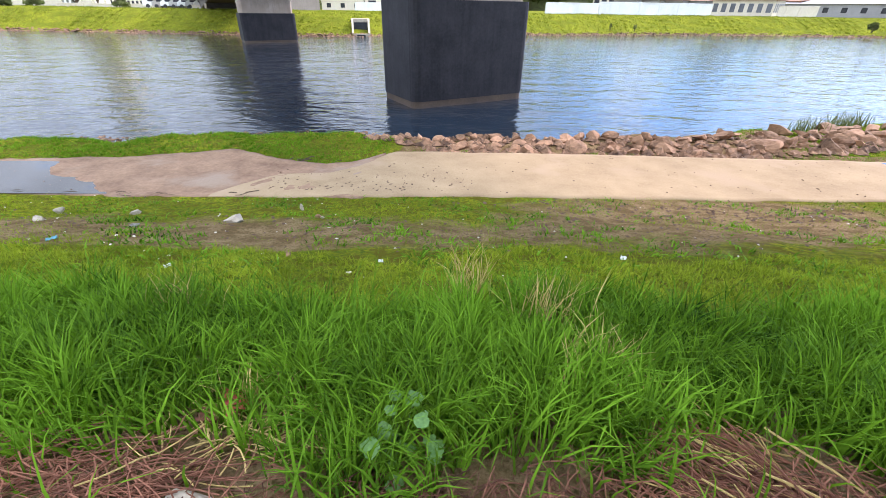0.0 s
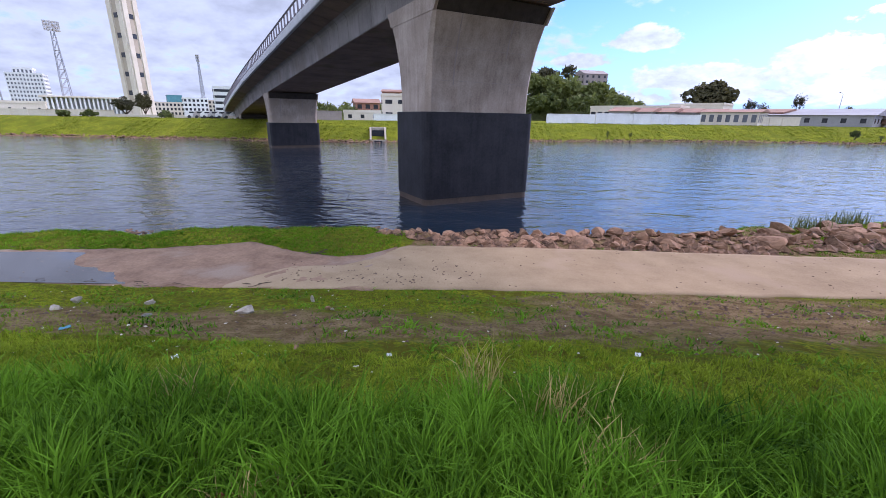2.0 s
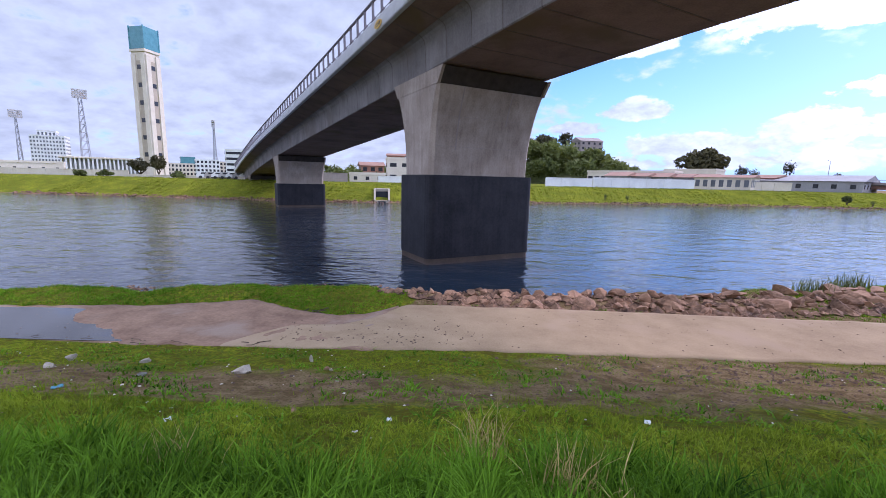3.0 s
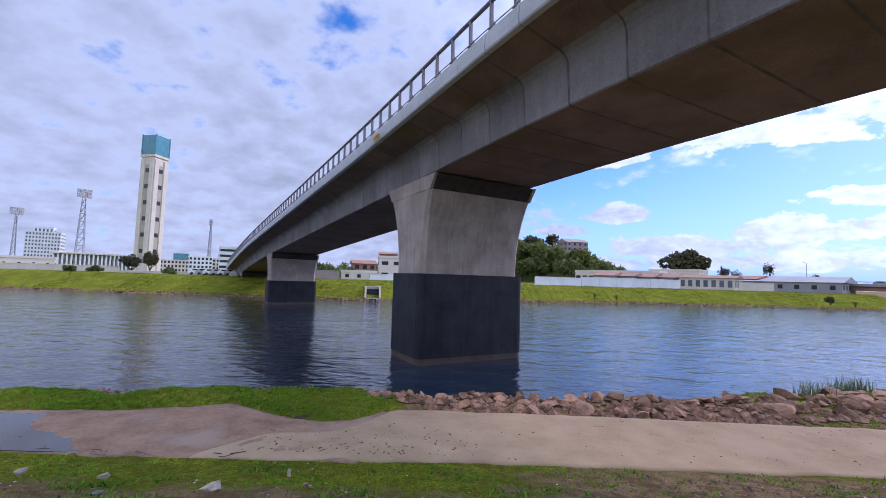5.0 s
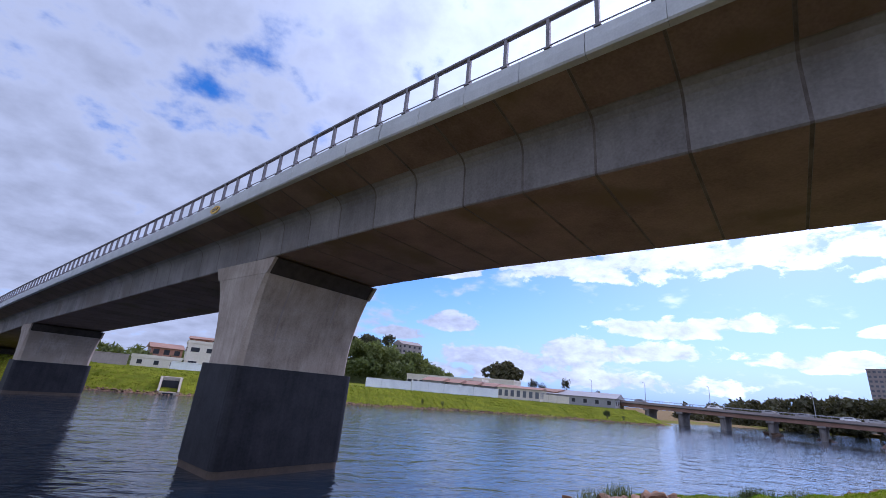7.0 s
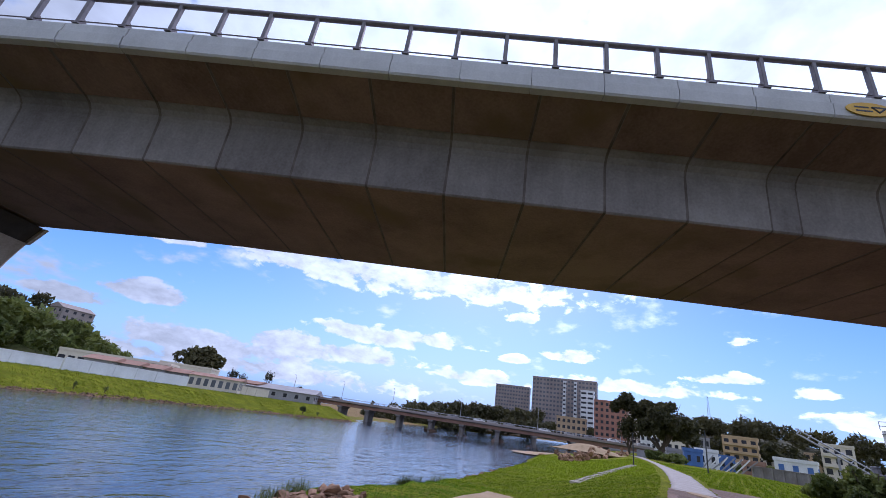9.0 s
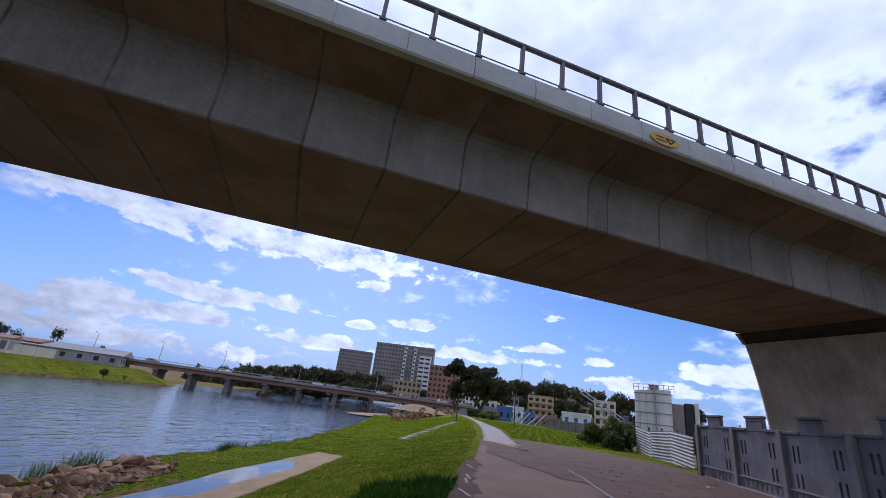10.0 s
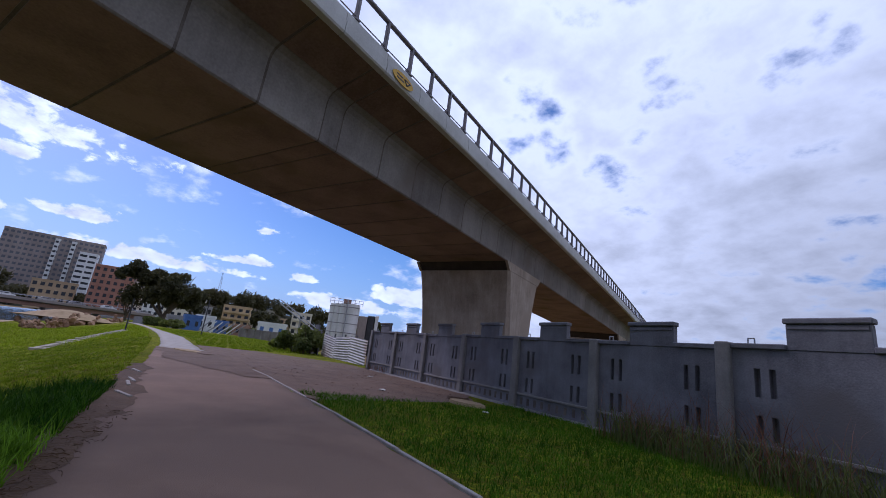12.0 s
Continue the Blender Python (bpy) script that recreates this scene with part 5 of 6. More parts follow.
# the town upstream on its rise
mound("hill", -66, 420, 110, 90, 14, 0, LEAF, "wooded rise beyond the road bridge")
mound("hill", -92, 380, 120, 80, 22, 0, LEAF, "wooded rise behind the town")
wood(-48, -70, 330, lambda a: np.interp(a, [-70, -64, -56, -50, -48], [15, 14, 10, 3, 1]), 6.5, 110, 61, "dark woods beyond the road bridge", LEAF, 220)
wood(-48, -78, 300, lambda a: np.interp(a, [-78, -70, -56, -48], [7, 7, 4, 1]), 6, 130, 62, "dark woods beyond the road bridge", LEAF, 220)
wood(-84, -108, 340, lambda a: np.interp(a, [-108, -98, -90, -84], [17, 22, 24, 22]), 6.5, 100, 63, "dark pines on the ridge behind the town", LEAF, 200)
wood(-86, -108, 280, lambda a: np.interp(a, [-108, -98, -90, -86], [8, 10, 11, 10]), 6, 60, 64, "dark trees among the houses", LEAF, 200)
building(facing(-66.2, 400, 12, -6), 30, 14, 27, TAUPE, "grey-brown apartment slab on the rise", 9, 12, win=(0.6, 0.45), glass=PANE)
building(facing(-72.5, 360, 10, -8), 49, 14, 35, TAUPE, "large grey-brown apartment slab with white balcony strips", 11, 18, win=(0.6, 0.45), glass=PANE)
for az in (-72.6, -73.9):
    building(facing(az, 357, 12, -8), 2.2, 2.8, 31, WHITE, "white balcony stack on the apartment slab", 10, 1, win=(0.7, 0.4))
building(facing(-75.3, 340, 6, -8), 9, 8, 30, WHITE, "white-fronted apartment tower with balconies", 9, 2, win=(0.8, 0.4))
building(facing(-77.9, 270, 2, -8), 17, 12, 22.5, BRICKY, "unfinished red brick apartment block with open windows", 7, 6, win=(0.5, 0.5))
building(facing(-80.2, 300, 4, -8), 18, 12, 24, CREAM, "cream apartment block behind the trees", 7, 6)
building(facing(-73.5, 280, 3, -4), 17, 10, 10.5, OCHRE, "ochre unfinished three-storey house", 3, 6, win=(0.55, 0.5))
building(facing(-90.6, 240, 3, -4), 13, 10, 9.5, OCHRE, "ochre house with dark balconies", 3, 4, win=(0.55, 0.45), balcony=True)
building(facing(-94.9, 130, 0.0, -4), 7.5, 6, 3.9, WHITE, "white flat-roofed shed with a blue door", 1, 3, win=(0.4, 0.55), glass=BLUE)
building(facing(-98.2, 190, 2.0, 0), 8, 8, 9, CREAM, "cream banded three-storey house", 3, 3, balcony=True)
for az, d, w, h, mt, fl in ((-84.4, 220, 10, 8, CREAM, 2), (-82.2, 235, 9, 9, WHITE, 3), (-86.9, 250, 9, 8, GREYR, 2), (-93.2, 300, 14, 11, CREAM, 3), (-96.8, 300, 12, 9, OCHRE, 3), (-104.5, 260, 14, 9, CREAM, 3), (-86.0, 300, 12, 14, CREAM, 4)):
    building(facing(az, d, 2.5, (az * 7) % 20 - 10), w, 9, h, mt, "plain rendered house among the trees", fl, 4)
tree(facing(-83.2, 150, 0.0), 21.0, 24.0, 71, "big dark spreading tree beside the road", leaves=14000, trunk=0.12, leaf=0.45)
tree(facing(-79.9, 155, 0.0), 15.0, 8.5, 72, "dark upright tree beside the road", leaves=1400, trunk=0.1)
tree(facing(-86.4, 170, 0.0), 12.0, 8.0, 73, "dark tree behind the yard", leaves=1200, trunk=0.2)
for az, d, w, h, s in ((-82.6, 120, 7, 2.6, 81), (-84.7, 112, 8, 2.6, 82), (-92.2, 118, 6, 3.2, 83), (-90.5, 120, 6, 2.4, 84), (-98.2, 44, 4.4, 3.0, 85), (-100.0, 43, 4.2, 3.9, 86), (-96.8, 48, 4.0, 2.0, 87), (-99.2, 41, 2.6, 1.9, 88)):
    bush(facing(az, d, 0.0), w, h, s, "tangled olive-green bush beside the yard", leaves=1600)


def silo_plant():
    m = facing(-103.7, 62, 0.0, 0)
    th = empty("silo_tower", m, label="white cluster of tall cement silos with railings on top", category="silo")
    for i, (x, y, r) in enumerate(((-1.95, 0.6, 0.42), (-1.25, 0.2, 0.48), (-0.45, -0.1, 0.55), (0.85, -0.2, 1.0))):
        part("tank", rod(bmesh.new(), (x, y, 0.2), (x, y, 6.7 + 0.05 * i), r, sides=24), WHITE, th)
        for z in (1.4, 2.7, 4.0, 5.3, 6.3):
            part("band", rod(bmesh.new(), (x, y, z), (x, y, z + 0.10), r + 0.05, sides=24), GREYR, th)
    part("ladder", boxm(-0.02, 0.12, -1.3, -1.12, 0.2, 7.4, 0.01), STEEL, th)
    part("top_box", boxm(-0.6, 0.5, -0.3, 0.6, 6.9, 7.5, 0.05), RUST, th)
    bm = bmesh.new()
    for k in range(9):
        rod(bm, (-2.4 + k * 0.57, -0.9, 6.6), (-2.4 + k * 0.57, -0.9, 7.4), 0.03, sides=4)
    rod(bm, (-2.4, -0.9, 7.4), (2.2, -0.9, 7.4), 0.03, sides=4)
    rod(bm, (-2.4, -0.9, 7.0), (2.2, -0.9, 7.0), 0.03, sides=4)
    part("guard_rail", bm, STEEL, th)
    part("lower_tank", boxm(1.95, 3.1, -0.5, 1.5, 0, 5.4, 0.1), TAUPE, th, "grey steel housing")
    part("hopper", boxm(3.15, 4.2, -0.2, 1.5, 0, 5.6, 0.1), RUBBER, th, "dark steel hopper frame")
    part("side_panel", boxm(4.22, 4.7, -0.5, 1.2, 0, 5.7, 0.08), WHITE, th)
    bm = bmesh.new()
    for y in (-0.4, 0.4):
        rod(bm, (-9.0, y, 5.6), (-2.0, y, 1.4), 0.09, sides=5)
        rod(bm, (-9.0, y, 6.1), (-2.0, y, 1.9), 0.07, sides=5)
    for k in range(10):
        f = k / 9
        rod(bm, (-9 + 7 * f, -0.4, 5.6 - 4.2 * f), (-9 + 7 * min(1, f + 0.05), 0.4, 6.1 - 4.2 * f), 0.05, sides=4)
    rod(bm, (-6, 0, -0.2), (-6, 0, 3.8), 0.12, sides=6)
    part("conveyor", bm, STEEL, th, "sloping steel conveyor")


silo_plant()
bm = bmesh.new()
for s in (-1, 1):
    rod(bm, (s * 0.8, 0, 0), (s * 0.25, 0, 17), 0.12, 0.06, 4)
for k in range(12):
    rod(bm, (-0.75 + 0.045 * k, 0, k * 1.4), (0.7 - 0.045 * k, 0, (k + 1) * 1.4), 0.06, sides=4)
mast = empty("radio_mast", facing(-88.1, 330, 22), label="thin lattice radio mast on the ridge", category="mast")
part("lattice", bm, STEEL, mast)


# sheds, canvas and scrap beside the lane
for az, d, w, h, mt, label in ((-86.3, 118, 3.6, 3.0, BLUE, "blue canvas stall beside the lane"), (-87.6, 122, 4.2, 3.4, WHITE, "white hut beside the lane"), (-89.3, 124, 3.2, 2.6, BLUE, "blue sheet-covered hut beside the lane"), (-84.9, 128, 5.0, 2.6, GREYR, "grey wall of a yard beside the lane"), (-91.6, 116, 3.8, 2.2, RUST, "rusty hut beside the lane")):
    building(facing(az, d, 0.0, 6), w, 3.5, h, mt, label, 1, 2, win=(0.35, 0.4), sides=False, category="hut", name="hut")
for k in range(9):
    plank = part("timber", boxm(-0.12, 0.12, -0.12, 0.12, 0, 3.6 + 0.3 * (k % 3), 0.02), WHITE if k % 2 else GREYR)
    plank.matrix_world = facing(-87.0 - 0.42 * k, 112, -0.1) @ Matrix.Rotation(radians(38 + 5 * (k % 3)), 4, "Y")
    tagged(plank, "pale timber prop leaning in the yard", "timber", "leaning timbers")
wall_run("yard_wall", -91.5, 105, -97.5, 88, 0.0, 1.7, CONCRETE, "weathered grey yard wall beside the lane", 3)
wall_run("yard_wall", -80.8, 135, -85.5, 118, 0.0, 1.6, GREYR, "low weathered wall beside the lane", 4)

# ---- the near bank ----
def fence_y(x):
    return np.interp(x, [-12, 5.3, 8.8, 12.2, 15.7, 19.1, 22.6, 26.0, 33], [-10.2, -9.58, -9.5, -9.4, -9.22, -9.0, -8.75, -8.45, -8.0])


PANEL = 3.45


def fence_unit():
    """One bay of precast fence: slotted panel with a raised middle, and its post."""
    th = empty("fence_panel", label="grey precast concrete fence bay with slots and a raised middle", category="fence", group="precast fence")
    w = PANEL - 0.26
    bm = bmesh.new()
    # the sheet is laid round its slots, so that they go right through
    xs = [0.0]
    slots = [0.40, 0.66, w - 0.77, w - 0.51]
    for s in slots:
        xs += [s, s + 0.11]
    xs.append(w)
    zs = [0.0, 0.10, 0.42, 0.56, 1.00, 1.34, 1.88, 2.25]
    for i in range(len(xs) - 1):
        for j in range(len(zs) - 1):
            if i % 2 == 1 and j in (3, 5):  # slots
                continue
            vs = [bm.verts.new((x, -0.06, z)) for x, z in ((xs[i], zs[j]), (xs[i + 1], zs[j]), (xs[i + 1], zs[j + 1]), (xs[i], zs[j + 1]))]
            bm.faces.new(vs)
    bmesh.ops.remove_doubles(bm, verts=bm.verts[:], dist=1e-4)
    r = bmesh.ops.extrude_face_region(bm, geom=bm.faces[:])
    bmesh.ops.translate(bm, vec=(0, 0.12, 0), verts=[v for v in r["geom"] if isinstance(v, bmesh.types.BMVert)])
    bmesh.ops.recalc_face_normals(bm, faces=bm.faces[:])
    part("panel", bm, FENCE, th)
    # Backing plates, added behind the slots so that they look dark.
    part("backing", boxm(0.30, 0.86, 0.062, 0.09, 0.5, 1.95), FENCE, th)
    part("backing", boxm(w - 0.86, w - 0.30, 0.062, 0.09, 0.5, 1.95), FENCE, th)
    merlon = part("merlon", boxm(w * 0.31, w * 0.69, -0.075, 0.085, 2.253, 2.74, 0.015), FENCE, th)
    part("cap", boxm(w * 0.30, w * 0.70, -0.125, 0.11, 2.743, 2.85, 0.02), FENCE, merlon)
    part("recess_rib", boxm(w * 0.32, w * 0.68, -0.095, -0.078, 2.64, 2.70, 0.006), FENCE, merlon)
    part("coping", boxm(0, w * 0.308, -0.13, 0.10, 2.253, 2.36, 0.018), FENCE, th)
    part("coping", boxm(w * 0.692, w, -0.13, 0.10, 2.253, 2.36, 0.018), FENCE, th)
    part("rib", boxm(0.02, w - 0.02, -0.115, -0.063, 0.43, 0.50, 0.012), POSTS, th, "paler ledge")
    for k in range(9):
        x = 0.25 + k * (w - 0.5) / 8
        # Raised dark plate; its colour stands for the shade in a foot slot.
        part("foot_slot", boxm(x - 0.05, x + 0.05, -0.075, -0.058, 0.14, 0.36), JOINT, th)
    part("post", boxm(-0.275, 0.012, -0.19, 0.14, -0.3, 2.38, 0.025), POSTS, th)
    part("hook", rod(rod(rod(bmesh.new(), (0.30, 0, 2.34), (0.30, 0, 2.47), 0.015), (0.30, 0, 2.47), (0.42, 0, 2.47), 0.015), (0.42, 0, 2.47), (0.42, 0, 2.34), 0.015), STEEL, th, "steel lifting loop")
    return th


fence_xs = [5.19 + (i - 5) * PANEL for i in range(11)]
unit = fence_unit()
for i, x0 in enumerate(fence_xs):
    y0, y1 = float(fence_y(x0)), float(fence_y(x0 + PANEL))
    m = Matrix.Translation((x0 + PANEL, y1, 0.02 * math.sin(i * 2.1))) @ Matrix.Rotation(math.atan2(y1 - y0, PANEL) + math.pi, 4, "Z")
    if i == 0:
        unit.matrix_basis = m
    else:
        copy_thing(unit, m)
copy_thing(unit, Matrix.Translation((45.2, -8.0, 0)) @ Matrix.Rotation(math.pi + 0.08, 4, "Z"))
footing = strip("plinth", np.arange(-12, 26, 0.5), lambda x: fence_y(x) - 0.2, lambda x: fence_y(x) + 0.22, POSTS, lambda x, y: 0.06, 2, 0.3, 0.02, 2)
tagged(footing, "low pale concrete footing under the fence", "footing", kind="structure")


def corrugated():
    """Corrugated sheet hoarding beyond the fence."""
    a, b = Vector((30.0, -9.3, 0)), Vector((41.0, -8.35, 0))
    th = empty("sheet_hoarding", Matrix.Translation(a) @ Matrix.Rotation(math.atan2(b.y - a.y, b.x - a.x), 4, "Z"), label="rusty white corrugated sheet hoarding with bent sheets", category="hoarding")
    L = (b - a).length
    for k in range(3):
        verts, faces = [], []
        n = 40
        x0, x1 = k * L / 3 - 0.06, (k + 1) * L / 3 + 0.06
        tilt = (0.10, -0.05, 0.16, 0.02)[k]
        for j in range(n + 1):
            z = j * 2.0 / n
            y = 0.03 * math.sin(j * 1.57)
            verts += [(x0, y - 0.02 * k, z - 0.1 - tilt), (x1, y - 0.02 * k, z - 0.1 + tilt)]
        for j in range(n):
            faces.append((2 * j, 2 * j + 1, 2 * j + 3, 2 * j + 2))
        o = raw("sheet", verts, faces, TIN, th)
        s = o.modifiers.new("thickness", "SOLIDIFY")
        s.thickness = 0.004
    for k in range(5):
        part("post", boxm(k * L / 4 - 0.06, k * L / 4 + 0.06, -0.26, -0.14, -0.3, 2.1, 0.01), FENCE, th)


corrugated()

# painted kerb line along the road's inner side
r = random.Random(4)
kerb = empty("kerb", label="worn pale kerb edging along the road", category="kerb")
kerb["kind"] = "structure"
x = 3.0
stone_mesh = None
while x < 17.5:
    y0, y1 = float(road_right(x)), float(road_right(x + 1.0))
    m = Matrix.Translation((x, y0 - 0.05, r.uniform(-0.006, 0.006))) @ Matrix.Rotation(math.atan2(y1 - y0, 1.0) + r.uniform(-0.01, 0.01), 4, "Z")
    if stone_mesh is None:
        stone_mesh = part("kerbstone", boxm(0.01, 0.99, -0.032, 0.032, -0.15, 0.04, 0.008), PAINT, kerb)
        stone_mesh.matrix_local = m
    else:
        again(stone_mesh, kerb, m)
    x += 1.0


# ---- grass, stones and litter of the near bank ----
def blades(name, n, region, length, width, lean, mat, label, seed, segments=3, clump=0.0, category="grass", dens=None):
    """Bent grass blades as one uncountable mass. region(r, n) gives their places."""
    r = np.random.default_rng(seed)
    x, y = region(r, n)
    if dens is not None:
        keep = r.random(len(x)) < dens(x, y)
        x, y = x[keep], y[keep]
    n = len(x)
    if clump:
        cx, cy = np.round(x / clump), np.round(y / clump)
        h1 = np.modf(np.abs(np.sin(cx * 12.9898 + cy * 78.233) * 43758.5453))[0]
        h2 = np.modf(np.abs(np.sin(cx * 39.346 + cy * 11.135) * 24634.6345))[0]
        x = x + 0.62 * (cx * clump + (h1 - 0.5) * clump * 0.8 - x) * r.random(n)
        y = y + 0.62 * (cy * clump + (h2 - 0.5) * clump * 0.8 - y) * r.random(n)
        ca, tall = h1 * 6.283, 0.72 + 0.55 * h2
        away = np.arctan2(y - cy * clump, x - cx * clump)
    else:
        ca, tall, away = r.random(n) * 6.283, np.ones(n), r.random(n) * 6.283
    z = land(x, y) - 0.02
    L = length * (0.55 + 0.75 * r.random(n)) * tall
    a = np.where(r.random(n) < 0.6, away + r.normal(0, 0.5, n), ca + r.normal(0, 0.9, n))
    bend = lean * (0.25 + 1.1 * r.random(n))
    w = width * (0.6 + 0.7 * r.random(n))
    ux, uy = np.cos(a), np.sin(a)
    turn = r.random(n) * 6.283
    px, py = np.cos(turn), np.sin(turn)
    rows = []
    for k in range(segments + 1):
        f = k / segments
        out = L * bend * f * f
        up = L * (f - 0.38 * bend * f * f * f)
        ww = w * (1 - 0.94 * f ** 1.6)
        c = np.stack([x + ux * out, y + uy * out, z + up], -1)
        s = np.stack([px * ww / 2, py * ww / 2, np.zeros(n)], -1)
        rows += [c - s, c + s] if k < segments else [c]
    V = np.stack(rows, 1)
    per = V.shape[1]
    i = np.arange(n)[:, None] * per
    quads = [(i + [2 * k, 2 * k + 1, 2 * k + 3, 2 * k + 2]) for k in range(segments - 1)]
    tip = i + [2 * segments - 2, 2 * segments - 1, 2 * segments]
    me = bpy.data.meshes.new(name)
    me.from_pydata(V.reshape(-1, 3).tolist(), [], np.concatenate(quads, 0).tolist() + tip.tolist())
    me.materials.append(mat)
    return tagged(new(name, me), label, category, kind="stuff")


def band(x0, x1, lo, hi):
    return lambda r, n: (lambda x: (x, lo(x) + (hi(x) - lo(x)) * r.random(n)))(x0 + (x1 - x0) * r.random(n))


def patchy(freq, lo, hi, seed):
    def f(x, y):
        v = 0.5 + 0.25 * (np.sin(x * freq + seed) * np.cos(y * freq * 1.3 - seed) + np.sin((x + y) * freq * 0.61 + 2 * seed) + 0.5 * np.sin((x - 0.7 * y) * freq * 2.3))
        return lo + (hi - lo) * np.clip(v, 0, 1)
    return f


def verge(x, y):
    """Fewer blades at the trodden, twiggy edge."""
    d = y - road_left(x)
    edge = 0.16 + 0.30 * np.exp(-((x + 1.3) / 0.75) ** 2) + 0.22 * np.exp(-((x - 1.35) / 0.45) ** 2) + 0.10 * np.sin(2.1 * x + 0.5) + 0.10 * np.sin(5.3 * x)
    gap = np.exp(-((x - 1.2) / 0.28) ** 2 - ((y - 1.18) / 0.25) ** 2) + np.exp(-((x + 1.05) / 0.45) ** 2 - ((y - 1.22) / 0.36) ** 2)
    return np.clip((d - edge) / 0.35 + 0.04, 0.03, 1) * (1 - 0.9 * np.clip(gap, 0, 1)) * np.clip((2.66 + 0.12 * np.sin(1.7 * x) - y) / 0.4, 0.02, 1)


blades("tall_grass", 105000, band(-5.5, 6.5, lambda x: road_left(x) + 0.05, lambda x: 2.85 + 0 * x), 0.31, 0.0140, 0.66, BLADE, "dense tall fresh green grass on the upper bank", 11, 3, 0.15, dens=verge)
blades("tall_grass", 15000, band(-11, -5.5, lambda x: road_left(x) + 0.2, lambda x: 2.6 + 0 * x), 0.42, 0.015, 0.6, BLADE, "dense tall fresh green grass on the upper bank", 12, 3, 0.2)
# Darker blades here paint in the shadow of the deck.
blades("tall_grass", 9000, band(6.5, 11.5, lambda x: road_left(x) + 0.1, lambda x: road_left(x) + 2.3), 0.26, 0.016, 0.6, SHADEGRASS, "green grass beside the road's edge, darkened for the viaduct's shadow", 13, 3, 0.2)
blades("short_grass", 60000, band(-9, 8, lambda x: 2.3 + 0 * x, lambda x: 4.1 + 0.25 * np.sin(2 * x)), 0.085, 0.010, 0.9, OLIVE, "short soft green grass below the tall grass", 20, 2, 0.15)
blades("short_grass", 60000, band(-10, 9, lambda x: 2.9 + 0 * x, lambda x: path_near(x) - 0.05), 0.085, 0.009, 0.9, BANKGRASS, "short patchy turf on the lower bank", 14, 2, 0.14, dens=lambda x, y: patchy(1.7, -0.35, 1.1, 1.0)(x, y) * (1 - 0.96 * np.exp(-((x - 5.0) / 3.0) ** 2 - ((y - 7.6) / 1.1) ** 2)) * (1 - 0.85 * np.exp(-((y - 5.7) / 0.8) ** 2)))
blades("short_grass", 44000, band(-16, -1.9, lambda x: np.interp(x, [-16, -11.5, -9, -6.3, -5.5, -4.9, -4.2, -3.3, -2.6, -1.9], [10.25, 10.55, 10.75, 11.75, 11.45, 11.1, 10.6, 10.35, 10.6, 11.65]), lambda x: shore(x) - 0.25), 0.10, 0.019, 0.8, SHOREGRASS, "bright green grass strip along the water", 15, 2, 0.25, dens=patchy(1.9, 0.15, 1.3, 6.0))
blades("short_grass", 9000, band(-1.9, 11, lambda x: path_far(x) + 0.02, lambda x: path_far(x) + 0.55), 0.10, 0.012, 0.8, SHOREGRASS, "ragged green grass behind the path", 16, 2, 0.3, dens=patchy(2.2, -0.7, 1.0, 2.0))
blades("short_grass", 26000, band(9.5, 30, lambda x: path_far(x) + 0.05, lambda x: shore(x) - 0.8), 0.10, 0.02, 0.8, SHOREGRASS, "bright green grass strip along the water", 17, 2, 0.3)
blades("short_grass", 45000, band(9, 42, lambda x: road_left(x) + 0.3, lambda x: path_near(x) - 0.1), 0.13, 0.022, 0.9, BANKGRASS, "green turf on the bank beside the road", 18, 2, 0.4)
blades("short_grass", 30000, band(42, 100, lambda x: road_left(x) + 0.5, lambda x: shore(x) - 1.0), 0.2, 0.07, 0.9, BANKGRASS, "green turf on the bank beside the lane", 23, 2, 0.9)
blades("short_grass", 9000, band(28, 42, lambda x: path_near(x) - 0.2, lambda x: shore(x) - 0.6), 0.15, 0.04, 0.9, BANKGRASS, "green turf on the bank beside the lane", 25, 2, 0.6)
blades("short_grass", 16000, band(36, 95, lambda x: np.interp(x, [36, 41, 60, 95], [-2.0, -8.0, -9.0, -6.0]), lambda x: road_right(x) - 0.3), 0.2, 0.06, 0.9, BANKGRASS, "green turf beside the pale lane", 24, 2, 0.9)
blades("short_grass", 70000, band(-6, 12.4, lambda x: fence_y(x) + 0.25, lambda x: road_right(x) - 0.15), 0.16, 0.012, 0.8, SHADEGRASS, "green grass verge before the fence, darkened for the viaduct's shadow", 19, 2, 0.22, dens=lambda x, y: np.clip((11.9 + 0.05 * (y + 6) ** 2 - x) * 2, 0, 1) * patchy(1.1, 0.35, 1.2, 4.0)(x, y))
for cx, cy, k, h, s in ((0.18, 2.75, 60, 0.55, 31), (0.66, 2.25, 90, 0.42, 32), (0.85, 1.85, 60, 0.36, 33), (-1.7, 2.3, 40, 0.40, 34), (0.75, 1.65, 30, 0.3, 35), (-0.9, 1.55, 50, 0.26, 36)):
    blades("dry_grass", k, lambda r, n, cx=cx, cy=cy: (cx + r.normal(0, 0.10, n), cy + r.normal(0, 0.08, n)), h, 0.011, 0.35, DRY, "tuft of dry straw-coloured grass stalks", s, 3)
